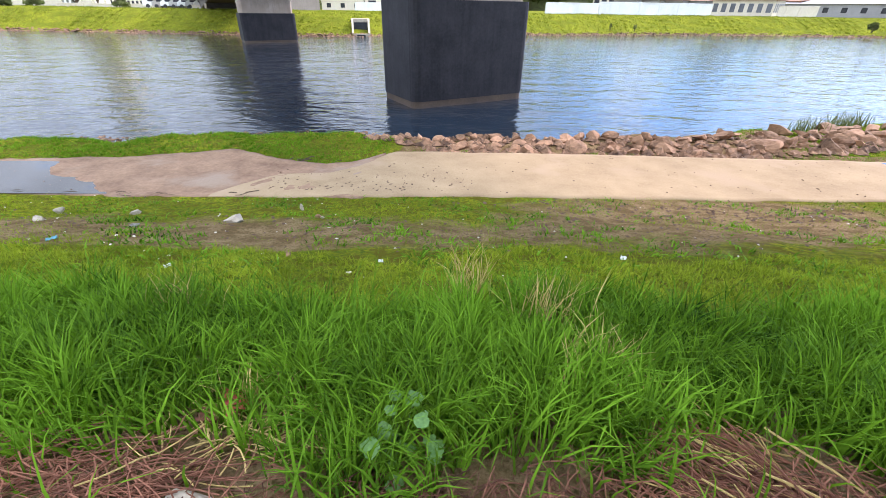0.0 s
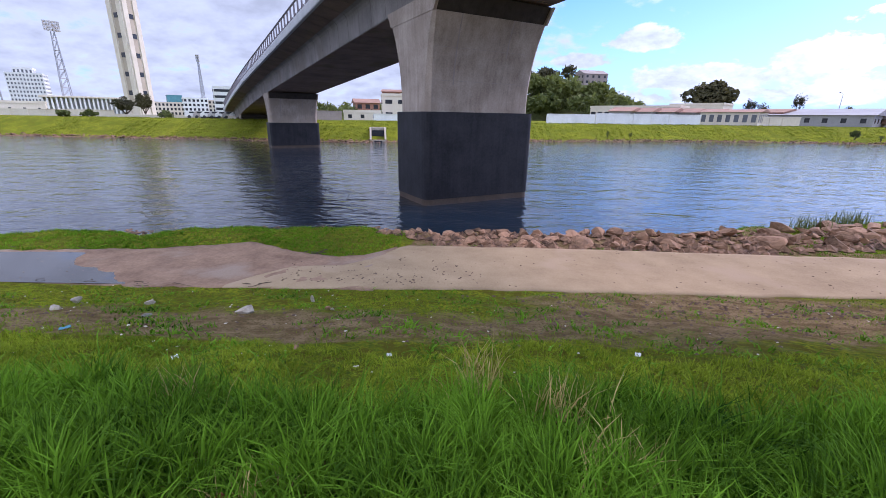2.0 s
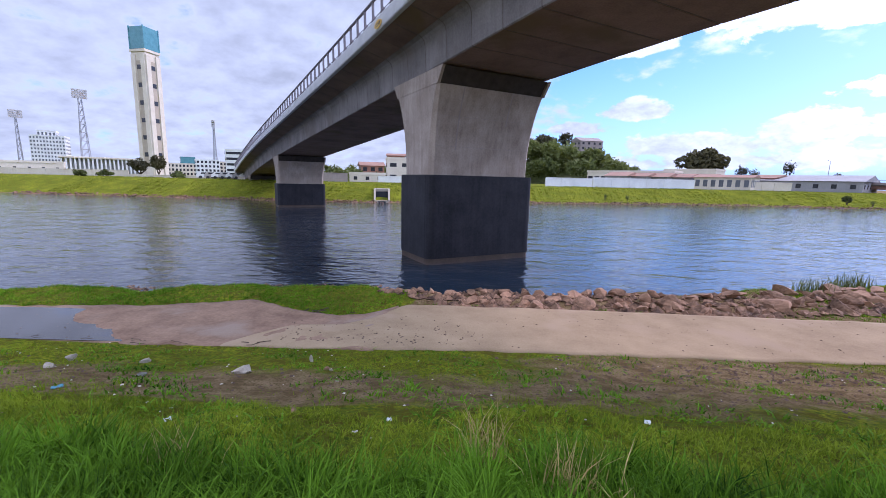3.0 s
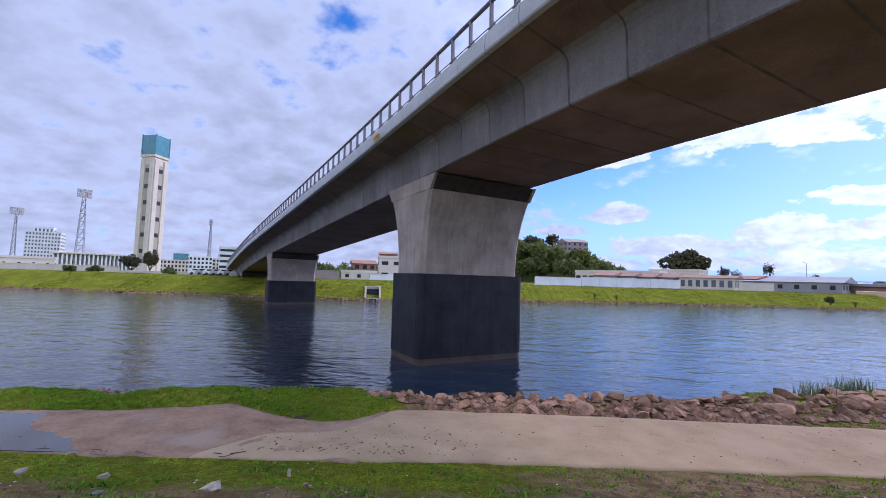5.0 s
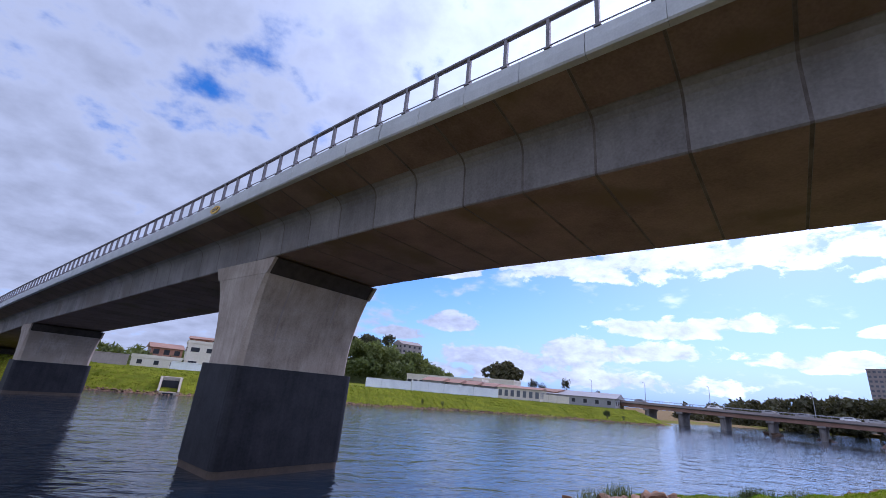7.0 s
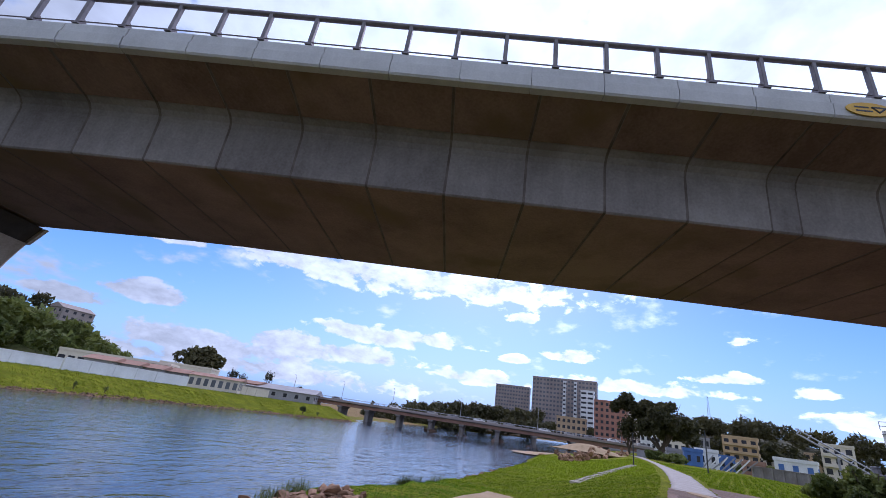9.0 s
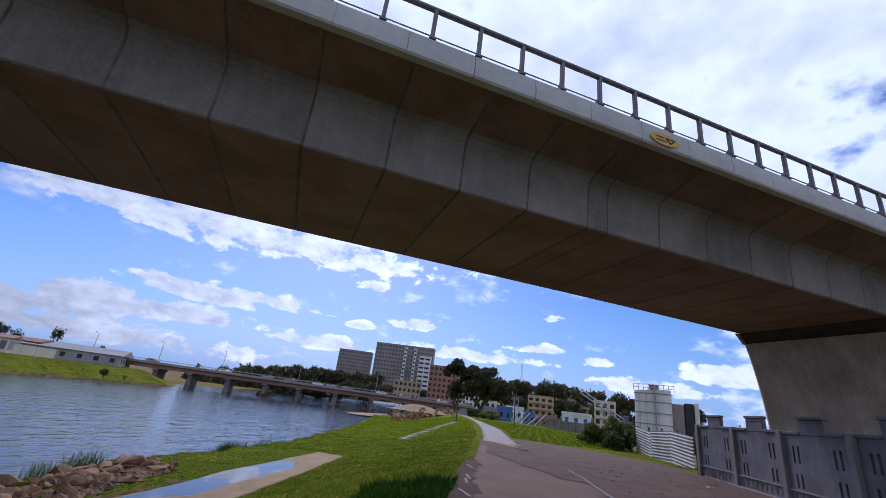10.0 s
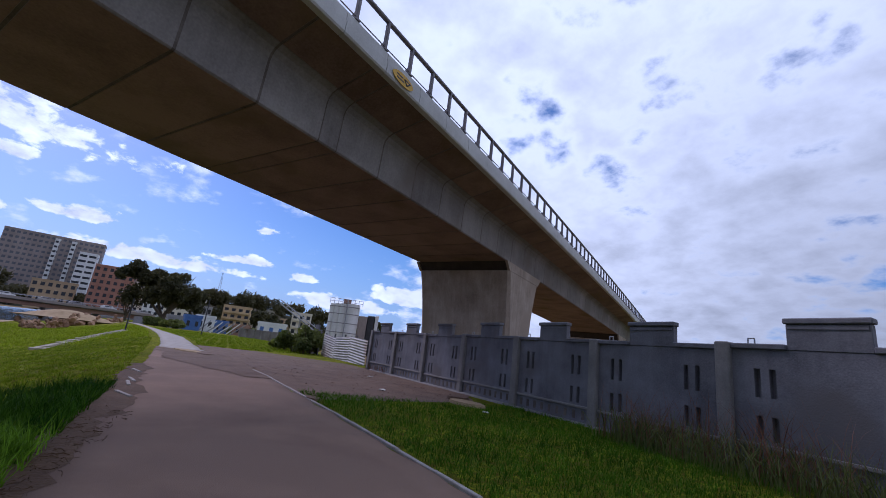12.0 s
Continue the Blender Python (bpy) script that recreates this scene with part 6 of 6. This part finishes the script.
# low broad-leaved weeds in tufts over the worn bank, and coarse grass on the far bank
blades("weed_rosettes", 22000, band(-9, 9, lambda x: 3.0 + 0 * x, lambda x: path_near(x) - 0.1), 0.10, 0.030, 1.2, BLADE, "low broad-leaved weeds in tufts on the worn bank", 21, 2, 0.34, dens=lambda x, y: patchy(3.1, -0.75, 1.15, 3.0)(x, y) * (1 - 0.75 * np.exp(-((x - 4.4) / 2.4) ** 2 - ((y - 7.4) / 1.0) ** 2)))
blades("coarse_grass", 60000, band(-85, 112, lambda x: other(x) + 0.7, lambda x: other(x) + 13.5), 0.26, 0.11, 0.8, FARGRASS, "coarse tufted grass on the far bank", 22, 2, 1.6, dens=patchy(0.35, 0.2, 1.1, 5.0))
blades("weeds", 380, lambda r, n: (3.0 + 4.6 * r.random(n), -8.3 - 1.2 * r.random(n)), 1.25, 0.013, 0.45, TWIG, "thin dry weeds before the fence", 41, 4)
blades("weeds", 1100, lambda r, n: (2.6 + 5.0 * r.random(n), -8.1 - 1.4 * r.random(n)), 0.85, 0.018, 0.7, SCRUB, "thin green weeds before the fence", 42, 3)
blades("dry_brush", 900, lambda r, n: (23.4 + 3.0 * r.random(n), -8.9 + 0.5 * r.normal(0, 0.5, n)), 0.55, 0.02, 1.0, TWIG, "brown dead brush at the foot of the fence", 43, 3)
for cx, cy, w, k, s in ((25.2, 18.2, 1.7, 700, 51), (12.9, 16.2, 0.7, 160, 52), (15.0, 17.0, 0.9, 220, 53), (29.0, 18.6, 1.2, 260, 54)):
    blades("reeds", k, lambda r, n, cx=cx, cy=cy, w=w: (cx + r.normal(0, w * 0.5, n), cy + r.normal(0, 0.18, n)), 0.62, 0.02, 0.35, SCRUB, "dark weedy reeds among the shore stones", s, 3)


rr = random.Random(17)
rock_meshes = []
for k in range(9):
    bm = bmesh.new()
    lump(bm, (0, 0, 0), (1.0, rr.uniform(0.7, 0.95), rr.uniform(0.6, 0.85)), k * 3.7, detail=2)
    me = bpy.data.meshes.new("boulder")
    bm.to_mesh(me)
    bm.free()
    me.materials.append(ROCK)
    rock_meshes.append(me)


def boulder(x, y, r, sink=0.52, label="rough brown riprap boulder on the shore"):
    ob = new("boulder", rock_meshes[rr.randrange(len(rock_meshes))])
    z = max(float(land(x, y)), WATER_Z - 0.15)
    ob.matrix_world = Matrix.Translation((x, y, z + r * (0.7 - sink))) @ Euler((rr.uniform(-0.3, 0.3), rr.uniform(-0.3, 0.3), rr.uniform(0, 6.3))).to_matrix().to_4x4() @ Matrix.Diagonal((r * rr.uniform(1.0, 1.45), r, r * rr.uniform(0.62, 0.9), 1))
    tagged(ob, label, "boulder", "riprap boulders")


x = -4.4
while x < 17.8:
    grow = float(np.interp(x, [-4, 0, 3, 8, 17], [0.15, 0.24, 0.31, 0.36, 0.40]))
    lo = float(path_far(x)) + 0.30 + float(np.interp(x, [-4.4, -1, 0, 8, 10, 17], [3.4, 1.6, 0.10, 0.15, 0.7, 1.7]))
    hi = min(float(shore(x)) - 0.1, lo + float(np.interp(x, [-4, 3, 10, 17], [1.3, 1.9, 2.3, 2.6])))
    rows = max(2, int((hi - lo) / (grow * 1.9)))
    for k in range(rows):
        if rr.random() < 0.90:
            boulder(x + rr.uniform(-0.3, 0.3) * grow * 2, lo + (hi - lo) * (k + rr.uniform(0.1, 0.9)) / rows, grow * rr.uniform(0.55, 1.25), 0.42)
    x += grow * 1.45
for x, y, r in ((16.3, 15.6, 0.58), (13.0, 14.8, 0.52), (17.2, 16.1, 0.45), (3.7, 12.9, 0.42), (9.7, 13.4, 0.5), (12.2, 14.0, 0.5), (6.4, 12.9, 0.45)):
    boulder(x, y, r, 0.4)
# small stones of the shores, too many to count
def gravel(name, places, label, mat, seed, size, level=-9.0):
    r = np.random.default_rng(seed)
    octa = np.array([(1, 0, 0), (-1, 0, 0), (0, 1, 0), (0, -1, 0), (0, 0, 0.8), (0, 0, -0.8), ])
    tri = np.array([(0, 2, 4), (2, 1, 4), (1, 3, 4), (3, 0, 4), (2, 0, 5), (1, 2, 5), (3, 1, 5), (0, 3, 5)])
    V, F = [], []
    for i, (x, y) in enumerate(places):
        s = size * (0.4 + 1.2 * r.random())
        o = octa * s * (0.6 + 0.8 * r.random((6, 1))) * np.array([1.2, 1, 0.7])
        a = r.random() * 6.3
        c, q = math.cos(a), math.sin(a)
        o = o @ np.array([[c, q, 0], [-q, c, 0], [0, 0, 1]])
        V.append(o + [x, y, max(float(land(x, y)), WATER_Z - 0.05, level) + s * 0.2])
        F.append(tri + i * 6)
    return tagged(raw(name, np.concatenate(V).tolist(), np.concatenate(F).tolist(), mat), label, "stones", kind="stuff")


r9 = np.random.default_rng(9)
xs = r9.uniform(-3, 17.5, 900)
gravel("shore_stones", list(zip(xs, path_far(xs) + 0.12 + np.interp(xs, [-3, 0, 8, 10, 17], [2.0, 0, 0.1, 0.6, 1.6]) + 2.3 * r9.random(len(xs)) ** 1.3)), "small brown stones packed between the boulders", ROCK, 2, 0.13)
xs = r9.uniform(-90, 112, 2600)
gravel("shore_stones", list(zip(xs, other(xs) + r9.normal(0.25, 0.55, len(xs)))), "band of pale stones along the far waterline", ROCK, 3, 0.20)
xs = r9.uniform(17, 60, 700)
gravel("shore_stones", list(zip(xs, shore(xs) - np.abs(r9.normal(0.1, 0.5, len(xs))))), "dark stones and litter along the near waterline", ROCK, 4, 0.13)
xs = r9.uniform(-17, -3, 500)
gravel("shore_stones", list(zip(xs, shore(xs) - r9.normal(0.0, 0.22, len(xs)))), "dark wet stones along the near waterline", ROCK, 5, 0.09)
xs = r9.uniform(-9, 9, 150)
gravel("pebbles", list(zip(xs, 3.2 + 5.2 * r9.random(len(xs)))), "scattered dull pebbles and scraps in the turf", CREAM, 6, 0.014)
xs = r9.uniform(-4.4, 0.5, 170)
gravel("pebbles", list(zip(xs, path_near(xs) + 0.3 + np.abs(r9.normal(0, 0.7, len(xs))))), "dark grit strewn on the path's end", DIRT, 7, 0.018, TERRACE_Z + 0.03)
xs = r9.uniform(-11, -4.5, 90)
gravel("pebbles", list(zip(xs, path_near(xs) + 0.2 + 2.6 * r9.random(len(xs)))), "dark driftwood scraps on the mud", BARK, 8, 0.016, TERRACE_Z + 0.0)
xs = r9.uniform(1, 30, 420)
gravel("pebbles", list(zip(xs, road_right(xs) + 0.1 + (road_left(xs) - road_right(xs) - 0.2) * r9.random(len(xs)))), "fine grit on the worn road", PALE, 10, 0.010)
xs = r9.uniform(12.5, 30, 500)
gravel("pebbles", list(zip(xs, -8.6 + (road_right(xs) + 8.4) * r9.random(len(xs)))), "small stones on the earth yard", DIRT, 11, 0.035)


xs = r9.normal(5.0, 2.2, 420)
gravel("clods", list(zip(xs, 7.6 + 0.62 * r9.normal(0, 1, len(xs)))), "dark clods and crumbs on the bare bank", DIRT, 13, 0.030)
xs = r9.uniform(-9, 8, 500)
gravel("clods", list(zip(xs, 5.6 + 0.75 * r9.normal(0, 1, len(xs)))), "dark clods and crumbs on the worn bank", DIRT, 14, 0.020)


def stone(x, y, size, seed, label, mat=PALE):
    bm = bmesh.new()
    lump(bm, (0, 0, 0), size, seed, 0.3, 2)
    ob = part("stone", bm, mat)
    ob.matrix_world = Matrix.Translation((x, y, float(land(x, y)) + size[2] * 0.45)) @ Matrix.Rotation(seed, 4, "Z")
    tagged(ob, label, "stone")


stone(-3.42, 6.1, (0.23, 0.17, 0.13), 1.3, "large pale stone lying in the turf")
stone(-2.3, 6.66, (0.10, 0.08, 0.07), 2.2, "small brown stone lying in the turf", ROCK)
stone(-2.2, 6.58, (0.06, 0.05, 0.05), 2.9, "small ochre stone lying in the turf", PALE)
stone(-2.84, 7.35, (0.07, 0.06, 0.10), 3.1, "upright rounded white stone in the turf")
stone(-7.0, 6.75, (0.13, 0.10, 0.09), 4.4, "pale stone lying in the turf")
stone(-6.5, 5.9, (0.09, 0.09, 0.08), 5.7, "pale stone lying in the turf")
stone(-5.6, 6.72, (0.12, 0.09, 0.07), 6.6, "grey stone lying in the turf")
stone(-4.85, 5.75, (0.10, 0.08, 0.05), 7.1, "grey flat stone lying in the turf", CONCRETE)
stone(-1.7, 3.95, (0.07, 0.05, 0.05), 8.3, "small brown stone lying in the turf", ROCK)
stone(-0.86, 0.98, (0.15, 0.07, 0.035), 9.2, "broken pale concrete lump at the road's edge")
stone(-0.62, 0.96, (0.07, 0.05, 0.03), 9.9, "broken pale concrete lump at the road's edge")
stone(-1.05, 0.95, (0.08, 0.05, 0.03), 10.4, "broken pale concrete lump at the road's edge")


def slab(x, y, w, d, h, turn, mat, label, seed):
    bm = bmesh.new()
    n = 9
    base = [(w * (1 + 0.25 * noise.noise(Vector((math.cos(2 * math.pi * i / n), math.sin(2 * math.pi * i / n), seed)))) * math.cos(2 * math.pi * i / n), d * math.sin(2 * math.pi * i / n)) for i in range(n)]
    ob = part("rubble_slab", stack([(0, base), (h, [(a * 0.94, b * 0.94) for a, b in base])]), mat)
    ob.matrix_world = Matrix.Translation((x, y, float(land(x, y)) + 0.0)) @ Matrix.Rotation(turn, 4, "Z")
    tagged(ob, label, "rubble")


slab(11.9, -7.25, 0.75, 0.42, 0.10, 0.2, PAVE, "broken flat concrete slab beside the fence", 1)
slab(13.0, -7.6, 0.4, 0.3, 0.12, 0.9, DIRT, "broken flat concrete slab beside the fence", 2)
slab(10.9, -2.35, 0.35, 0.16, 0.06, 0.1, DIRT, "flat earth clod beside the kerb", 3)
slab(26.5, 1.5, 1.2, 0.5, 0.07, 0.5, PAVE, "broken concrete patch across the road", 4)
slab(25.2, 0.6, 0.8, 0.4, 0.06, 0.2, DIRT, "broken concrete patch across the road", 5)
for k, (x, y, w) in enumerate(((11.5, 1.75, 0.10), (12.2, 1.8, 0.08), (14.3, 2.05, 0.09), (9.9, 1.55, 0.07))):
    edging = part("edging", boxm(-0.35, 0.35, -0.035, 0.035, -0.05, 0.03, 0.008), PAINT)
    edging.matrix_world = Matrix.Translation((x, y - 0.22, 0.02)) @ Matrix.Rotation(0.2 + 0.1 * k, 4, "Z")
    tagged(edging, "broken worn white edging piece beside the road", "edging")


def sheet(name, x, y, w, d, mat, label, seed, lift=0.02, category="litter"):
    """A crumpled scrap."""
    verts, faces, n = [], [], 6
    for i in range(n + 1):
        for j in range(n + 1):
            a, b = (i / n - 0.5) * w, (j / n - 0.5) * d
            verts.append((a, b, 0.35 * min(w, d) * (0.5 + noise.noise(Vector((a * 9 / w, b * 9 / d, seed))))))
    for i in range(n):
        for j in range(n):
            k = i * (n + 1) + j
            faces.append((k, k + n + 1, k + n + 2, k + 1))
    ob = raw(name, verts, faces, mat, smooth=True)
    ob.matrix_world = Matrix.Translation((x, y, float(land(x, y)) + lift)) @ Matrix.Rotation(seed, 4, "Z")
    s = ob.modifiers.new("thickness", "SOLIDIFY")
    s.thickness = 0.002
    tagged(ob, label, category)


sheet("paper_scrap", 1.95, 4.2, 0.08, 0.06, WHITE, "crumpled white paper scrap in the turf", 1.1)
sheet("paper_scrap", -2.7, 3.5, 0.07, 0.06, WHITE, "small white paper scrap in the turf", 2.3)
sheet("plastic_scrap", -4.8, 4.45, 0.11, 0.08, TEAL, "crumpled pale blue plastic scrap in the turf", 3.7)
sheet("paper_scrap", -0.7, 3.9, 0.05, 0.05, WHITE, "small white paper scrap in the turf", 4.9)
sheet("wrapper", -0.97, 1.50, 0.17, 0.11, RED, "crumpled red and white snack wrapper in the grass", 5.4, 0.05)
sheet("wrapper", -1.06, 1.44, 0.10, 0.09, TWIG, "brown crumpled wrapper in the grass", 6.4, 0.03)
sheet("paper_scrap", 14.0, -5.2, 0.22, 0.18, WHITE, "white scrap on the earth yard", 7.4)
sheet("paper_scrap", 19.5, -6.5, 0.22, 0.18, WHITE, "white scrap on the earth yard", 8.1)
sheet("paper_scrap", 10.2, -6.9, 0.16, 0.14, WHITE, "white scrap in the grass verge", 8.6)


def twigs(name, n, cx, cy, sx, sy, length, r0, turn, spread, seed, label, mat):
    """A heap of dead stems."""
    r = random.Random(seed)
    V, F = [], []
    for k in range(n):
        a = turn + r.gauss(0, spread)
        L = length * r.uniform(0.4, 1.2)
        x, y = cx + r.gauss(0, sx), cy + r.gauss(0, sy)
        z0 = float(land(x, y)) + r.uniform(0.0, 0.07)
        dx_, dy_ = math.cos(a), math.sin(a)
        bow = r.uniform(-0.12, 0.12) * L
        rad = r0 * r.uniform(0.5, 1.4)
        base = len(V)
        for s in range(4):
            f = s / 3 - 0.5
            px, py = x + dx_ * f * L - dy_ * bow * (1 - 4 * f * f), y + dy_ * f * L + dx_ * bow * (1 - 4 * f * f)
            pz = max(z0 + r.uniform(-0.01, 0.02), float(land(px, py)) + 0.004)
            for q in range(3):
                t = q * 2.094
                V.append((px - dy_ * math.cos(t) * rad, py + dx_ * math.cos(t) * rad, pz + math.sin(t) * rad + rad))
        for s in range(3):
            for q in range(3):
                F.append((base + s * 3 + q, base + s * 3 + (q + 1) % 3, base + s * 3 + 3 + (q + 1) % 3, base + s * 3 + 3 + q))
    return tagged(raw(name, V, F, mat), label, "twigs", kind="stuff")


twigs("dead_stems", 420, -1.35, 1.05, 0.45, 0.09, 0.26, 0.0026, 0.15, 0.8, 61, "reddish brown dead stems strewn along the road's edge", TWIG)
twigs("dead_stems", 380, 0.35, 1.02, 0.55, 0.07, 0.16, 0.0026, 0.3, 1.1, 62, "reddish brown dead stems strewn along the road's edge", TWIG)
twigs("dead_stems", 150, 1.12, 1.24, 0.13, 0.13, 0.42, 0.0034, -0.75, 0.38, 63, "bundle of cut dead stems at the road's edge", TWIG)
twigs("dead_stems", 220, 1.35, 1.08, 0.35, 0.08, 0.28, 0.0027, -0.3, 0.9, 64, "reddish brown dead stems strewn along the road's edge", TWIG)
twigs("dead_stems", 120, -0.85, 1.35, 0.25, 0.12, 0.22, 0.003, 0.5, 1.2, 65, "dry brown stems among the grass", DRY)
twigs("dead_stems", 40, 1.1, 1.2, 0.2, 0.12, 0.5, 0.004, -0.7, 0.35, 66, "pale dry stalks on the heap of stems", DRY)
xs = r9.uniform(-2, 13, 130)
gravel("pebbles", list(zip(xs, path_near(xs) + 0.15 + 2.9 * r9.random(len(xs)))), "dark leaf scraps strewn over the path", DIRT, 12, 0.016, TERRACE_Z + 0.03)
twigs("dead_stems", 260, 5.2, 1.12, 1.6, 0.12, 0.13, 0.004, 0.1, 0.9, 68, "brown dead stems along the road's edge", CRUMB)


twigs("driftwood", 150, -7.6, 9.6, 1.9, 0.75, 0.34, 0.008, 0.1, 0.35, 71, "dark driftwood strewn over the mud and puddle", BARK)
twigs("driftwood", 60, -4.3, 10.7, 0.55, 0.25, 0.30, 0.014, 0.4, 0.9, 72, "dark driftwood along the edge of the mud", BARK)
twigs("driftwood", 260, -9.5, 14.6, 3.2, 0.22, 0.40, 0.012, 0.05, 0.7, 73, "dark drift line along the waterside", BARK)


def leafy_plant(x, y):
    """Low plant with broad rounded leaves on thin stalks."""
    th = empty("leafy_plant", Matrix.Translation((x, y, float(land(x, y)))), label="low mallow plant with broad rounded grey-green leaves", category="plant")
    r = random.Random(5)
    for k in range(13):
        a, d, h = r.uniform(0, 6.3), r.uniform(0.03, 0.17), r.uniform(0.06, 0.24)
        tip = Vector((math.cos(a) * d, math.sin(a) * d, h))
        s = r.uniform(0.026, 0.042)
        n, verts = 11, [(0.0, 0.0, -0.004)]
        for i in range(n):
            b = 2 * math.pi * i / n
            k2 = s * (1 + 0.10 * math.cos(5 * b)) * (0.55 if i == 0 else 1)
            verts.append((k2 * math.cos(b), k2 * math.sin(b), 0.006 * math.cos(2 * b)))
        m = Matrix.Translation(tip) @ Euler((r.uniform(-0.6, 0.2), r.uniform(-0.4, 0.4), a)).to_matrix().to_4x4()
        leaf = raw("leaf", [tuple(m @ Vector(v)) for v in verts], [(0, i + 1, (i + 1) % n + 1) for i in range(n)], MALLOW, th)
        sol = leaf.modifiers.new("thickness", "SOLIDIFY")
        sol.thickness = 0.0008
        part("stalk", rod(bmesh.new(), (0, 0, -0.01), tip, 0.0018, 0.0012, 5), MALLOW, th)


leafy_plant(-0.14, 1.22)

# pale stepped edging down the bank, and the rubble wall beyond it
steps_top, steps_foot = Vector((66.0, 11.3, 0)), Vector((38.0, 10.9, 0))
flight = empty("bank_stair", Matrix.Translation((52, 11.1, 0)), label="flight of white concrete steps down the grassy bank", category="stairs")
for k in range(30):
    p = steps_foot.lerp(steps_top, k / 29)
    z = float(land(p.x, p.y))
    o = part("step", boxm(-0.28, 0.28, -0.38, 0.38, -0.25, 0.12, 0.02), PALE, flight)
    o.matrix_local = Matrix.Translation((p.x - 52, p.y - 11.1, z))
for k in range(70):
    a = rr.random()
    p = Vector((86, 27.5, 0)).lerp(Vector((104, 25.0, 0)), a)
    ob = new("wall_stone", rock_meshes[rr.randrange(9)])
    ob.matrix_world = Matrix.Translation((p.x, p.y + rr.uniform(-1, 1), float(land(p.x, p.y)) + rr.uniform(0, 2.0 * (0.35 + a)))) @ Euler((rr.random(), rr.random(), rr.random() * 6)).to_matrix().to_4x4() @ Matrix.Diagonal((rr.uniform(0.4, 0.8),) * 3 + (1,))
    tagged(ob, "rough stone of a tumbled retaining wall", "stone", "tumbled wall")
for k in range(75):
    p = Vector((118, 30, 0)) + Vector((rr.gauss(0, 7), rr.gauss(0, 3), 0))
    ob = new("rubble_block", rock_meshes[rr.randrange(9)])
    ob.data.materials[0] = ROCK
    ob.matrix_world = Matrix.Translation((p.x, p.y, float(land(p.x, p.y)) + max(0, 2.2 - 0.25 * abs(p.x - 118)) * rr.random() + 0.3)) @ Euler((rr.random(), rr.random(), rr.random() * 6)).to_matrix().to_4x4() @ Matrix.Diagonal((rr.uniform(0.5, 1.2),) * 3 + (1,))
    tagged(ob, "reddish rubble block in a heap near the bridge", "rubble", "rubble heap")
for x, y, h in ((67.3, 11.5, 4.2), (74.0, 3.2, 5.5)):
    post = part("post", rod(bmesh.new(), (0, 0, -0.4), (0, 0, h), 0.09, 0.07, 8), RUBBER)
    post.matrix_world = Matrix.Translation((x, y, float(land(x, y))))
    tagged(post, "dark upright pole beside the road", "post")


# oval maintenance plates on the viaduct's edge beam
for u in (-8.65, 21.2):
    n = 24
    p = on_axis(u, -DECK_HALF - 0.155, EDGE_H + 0.22)
    th = empty("oval_sign", Matrix.Translation(p) @ Matrix.Rotation(BRIDGE_AZ + math.pi / 2, 4, "Z"), label="oval yellow plate with dark marks on the edge beam", category="sign", group="oval plates")
    bm = bmesh.new()
    a = [bm.verts.new((0.52 * math.cos(2 * math.pi * i / n), 0.012, 0.19 * math.sin(2 * math.pi * i / n))) for i in range(n)]
    b = [bm.verts.new((0.52 * math.cos(2 * math.pi * i / n), -0.012, 0.19 * math.sin(2 * math.pi * i / n))) for i in range(n)]
    for i in range(n):
        j = (i + 1) % n
        bm.faces.new((a[i], a[j], b[j], b[i]))
    bm.faces.new(a[::-1])
    bm.faces.new(b)
    bmesh.ops.recalc_face_normals(bm, faces=bm.faces[:])
    part("plate", bm, YELLOW, th)
    for s in (-1, 1):
        bm = bmesh.new()
        for k, (x0, x1, z0) in enumerate(((-0.34, -0.05, 0.06), (0.02, 0.34, 0.045), (-0.05, 0.32, -0.06))):
            box(bm, x0, x1, s * 0.013 - 0.003, s * 0.013 + 0.003, z0 - 0.022, z0 + 0.022)
        rod(bm, (-0.36, s * 0.013, 0.06), (-0.18, s * 0.013, -0.09), 0.022, sides=4)
        rod(bm, (-0.04, s * 0.013, 0.06), (-0.20, s * 0.013, -0.09), 0.022, sides=4)
        part("marks", bm, RUBBER, th)
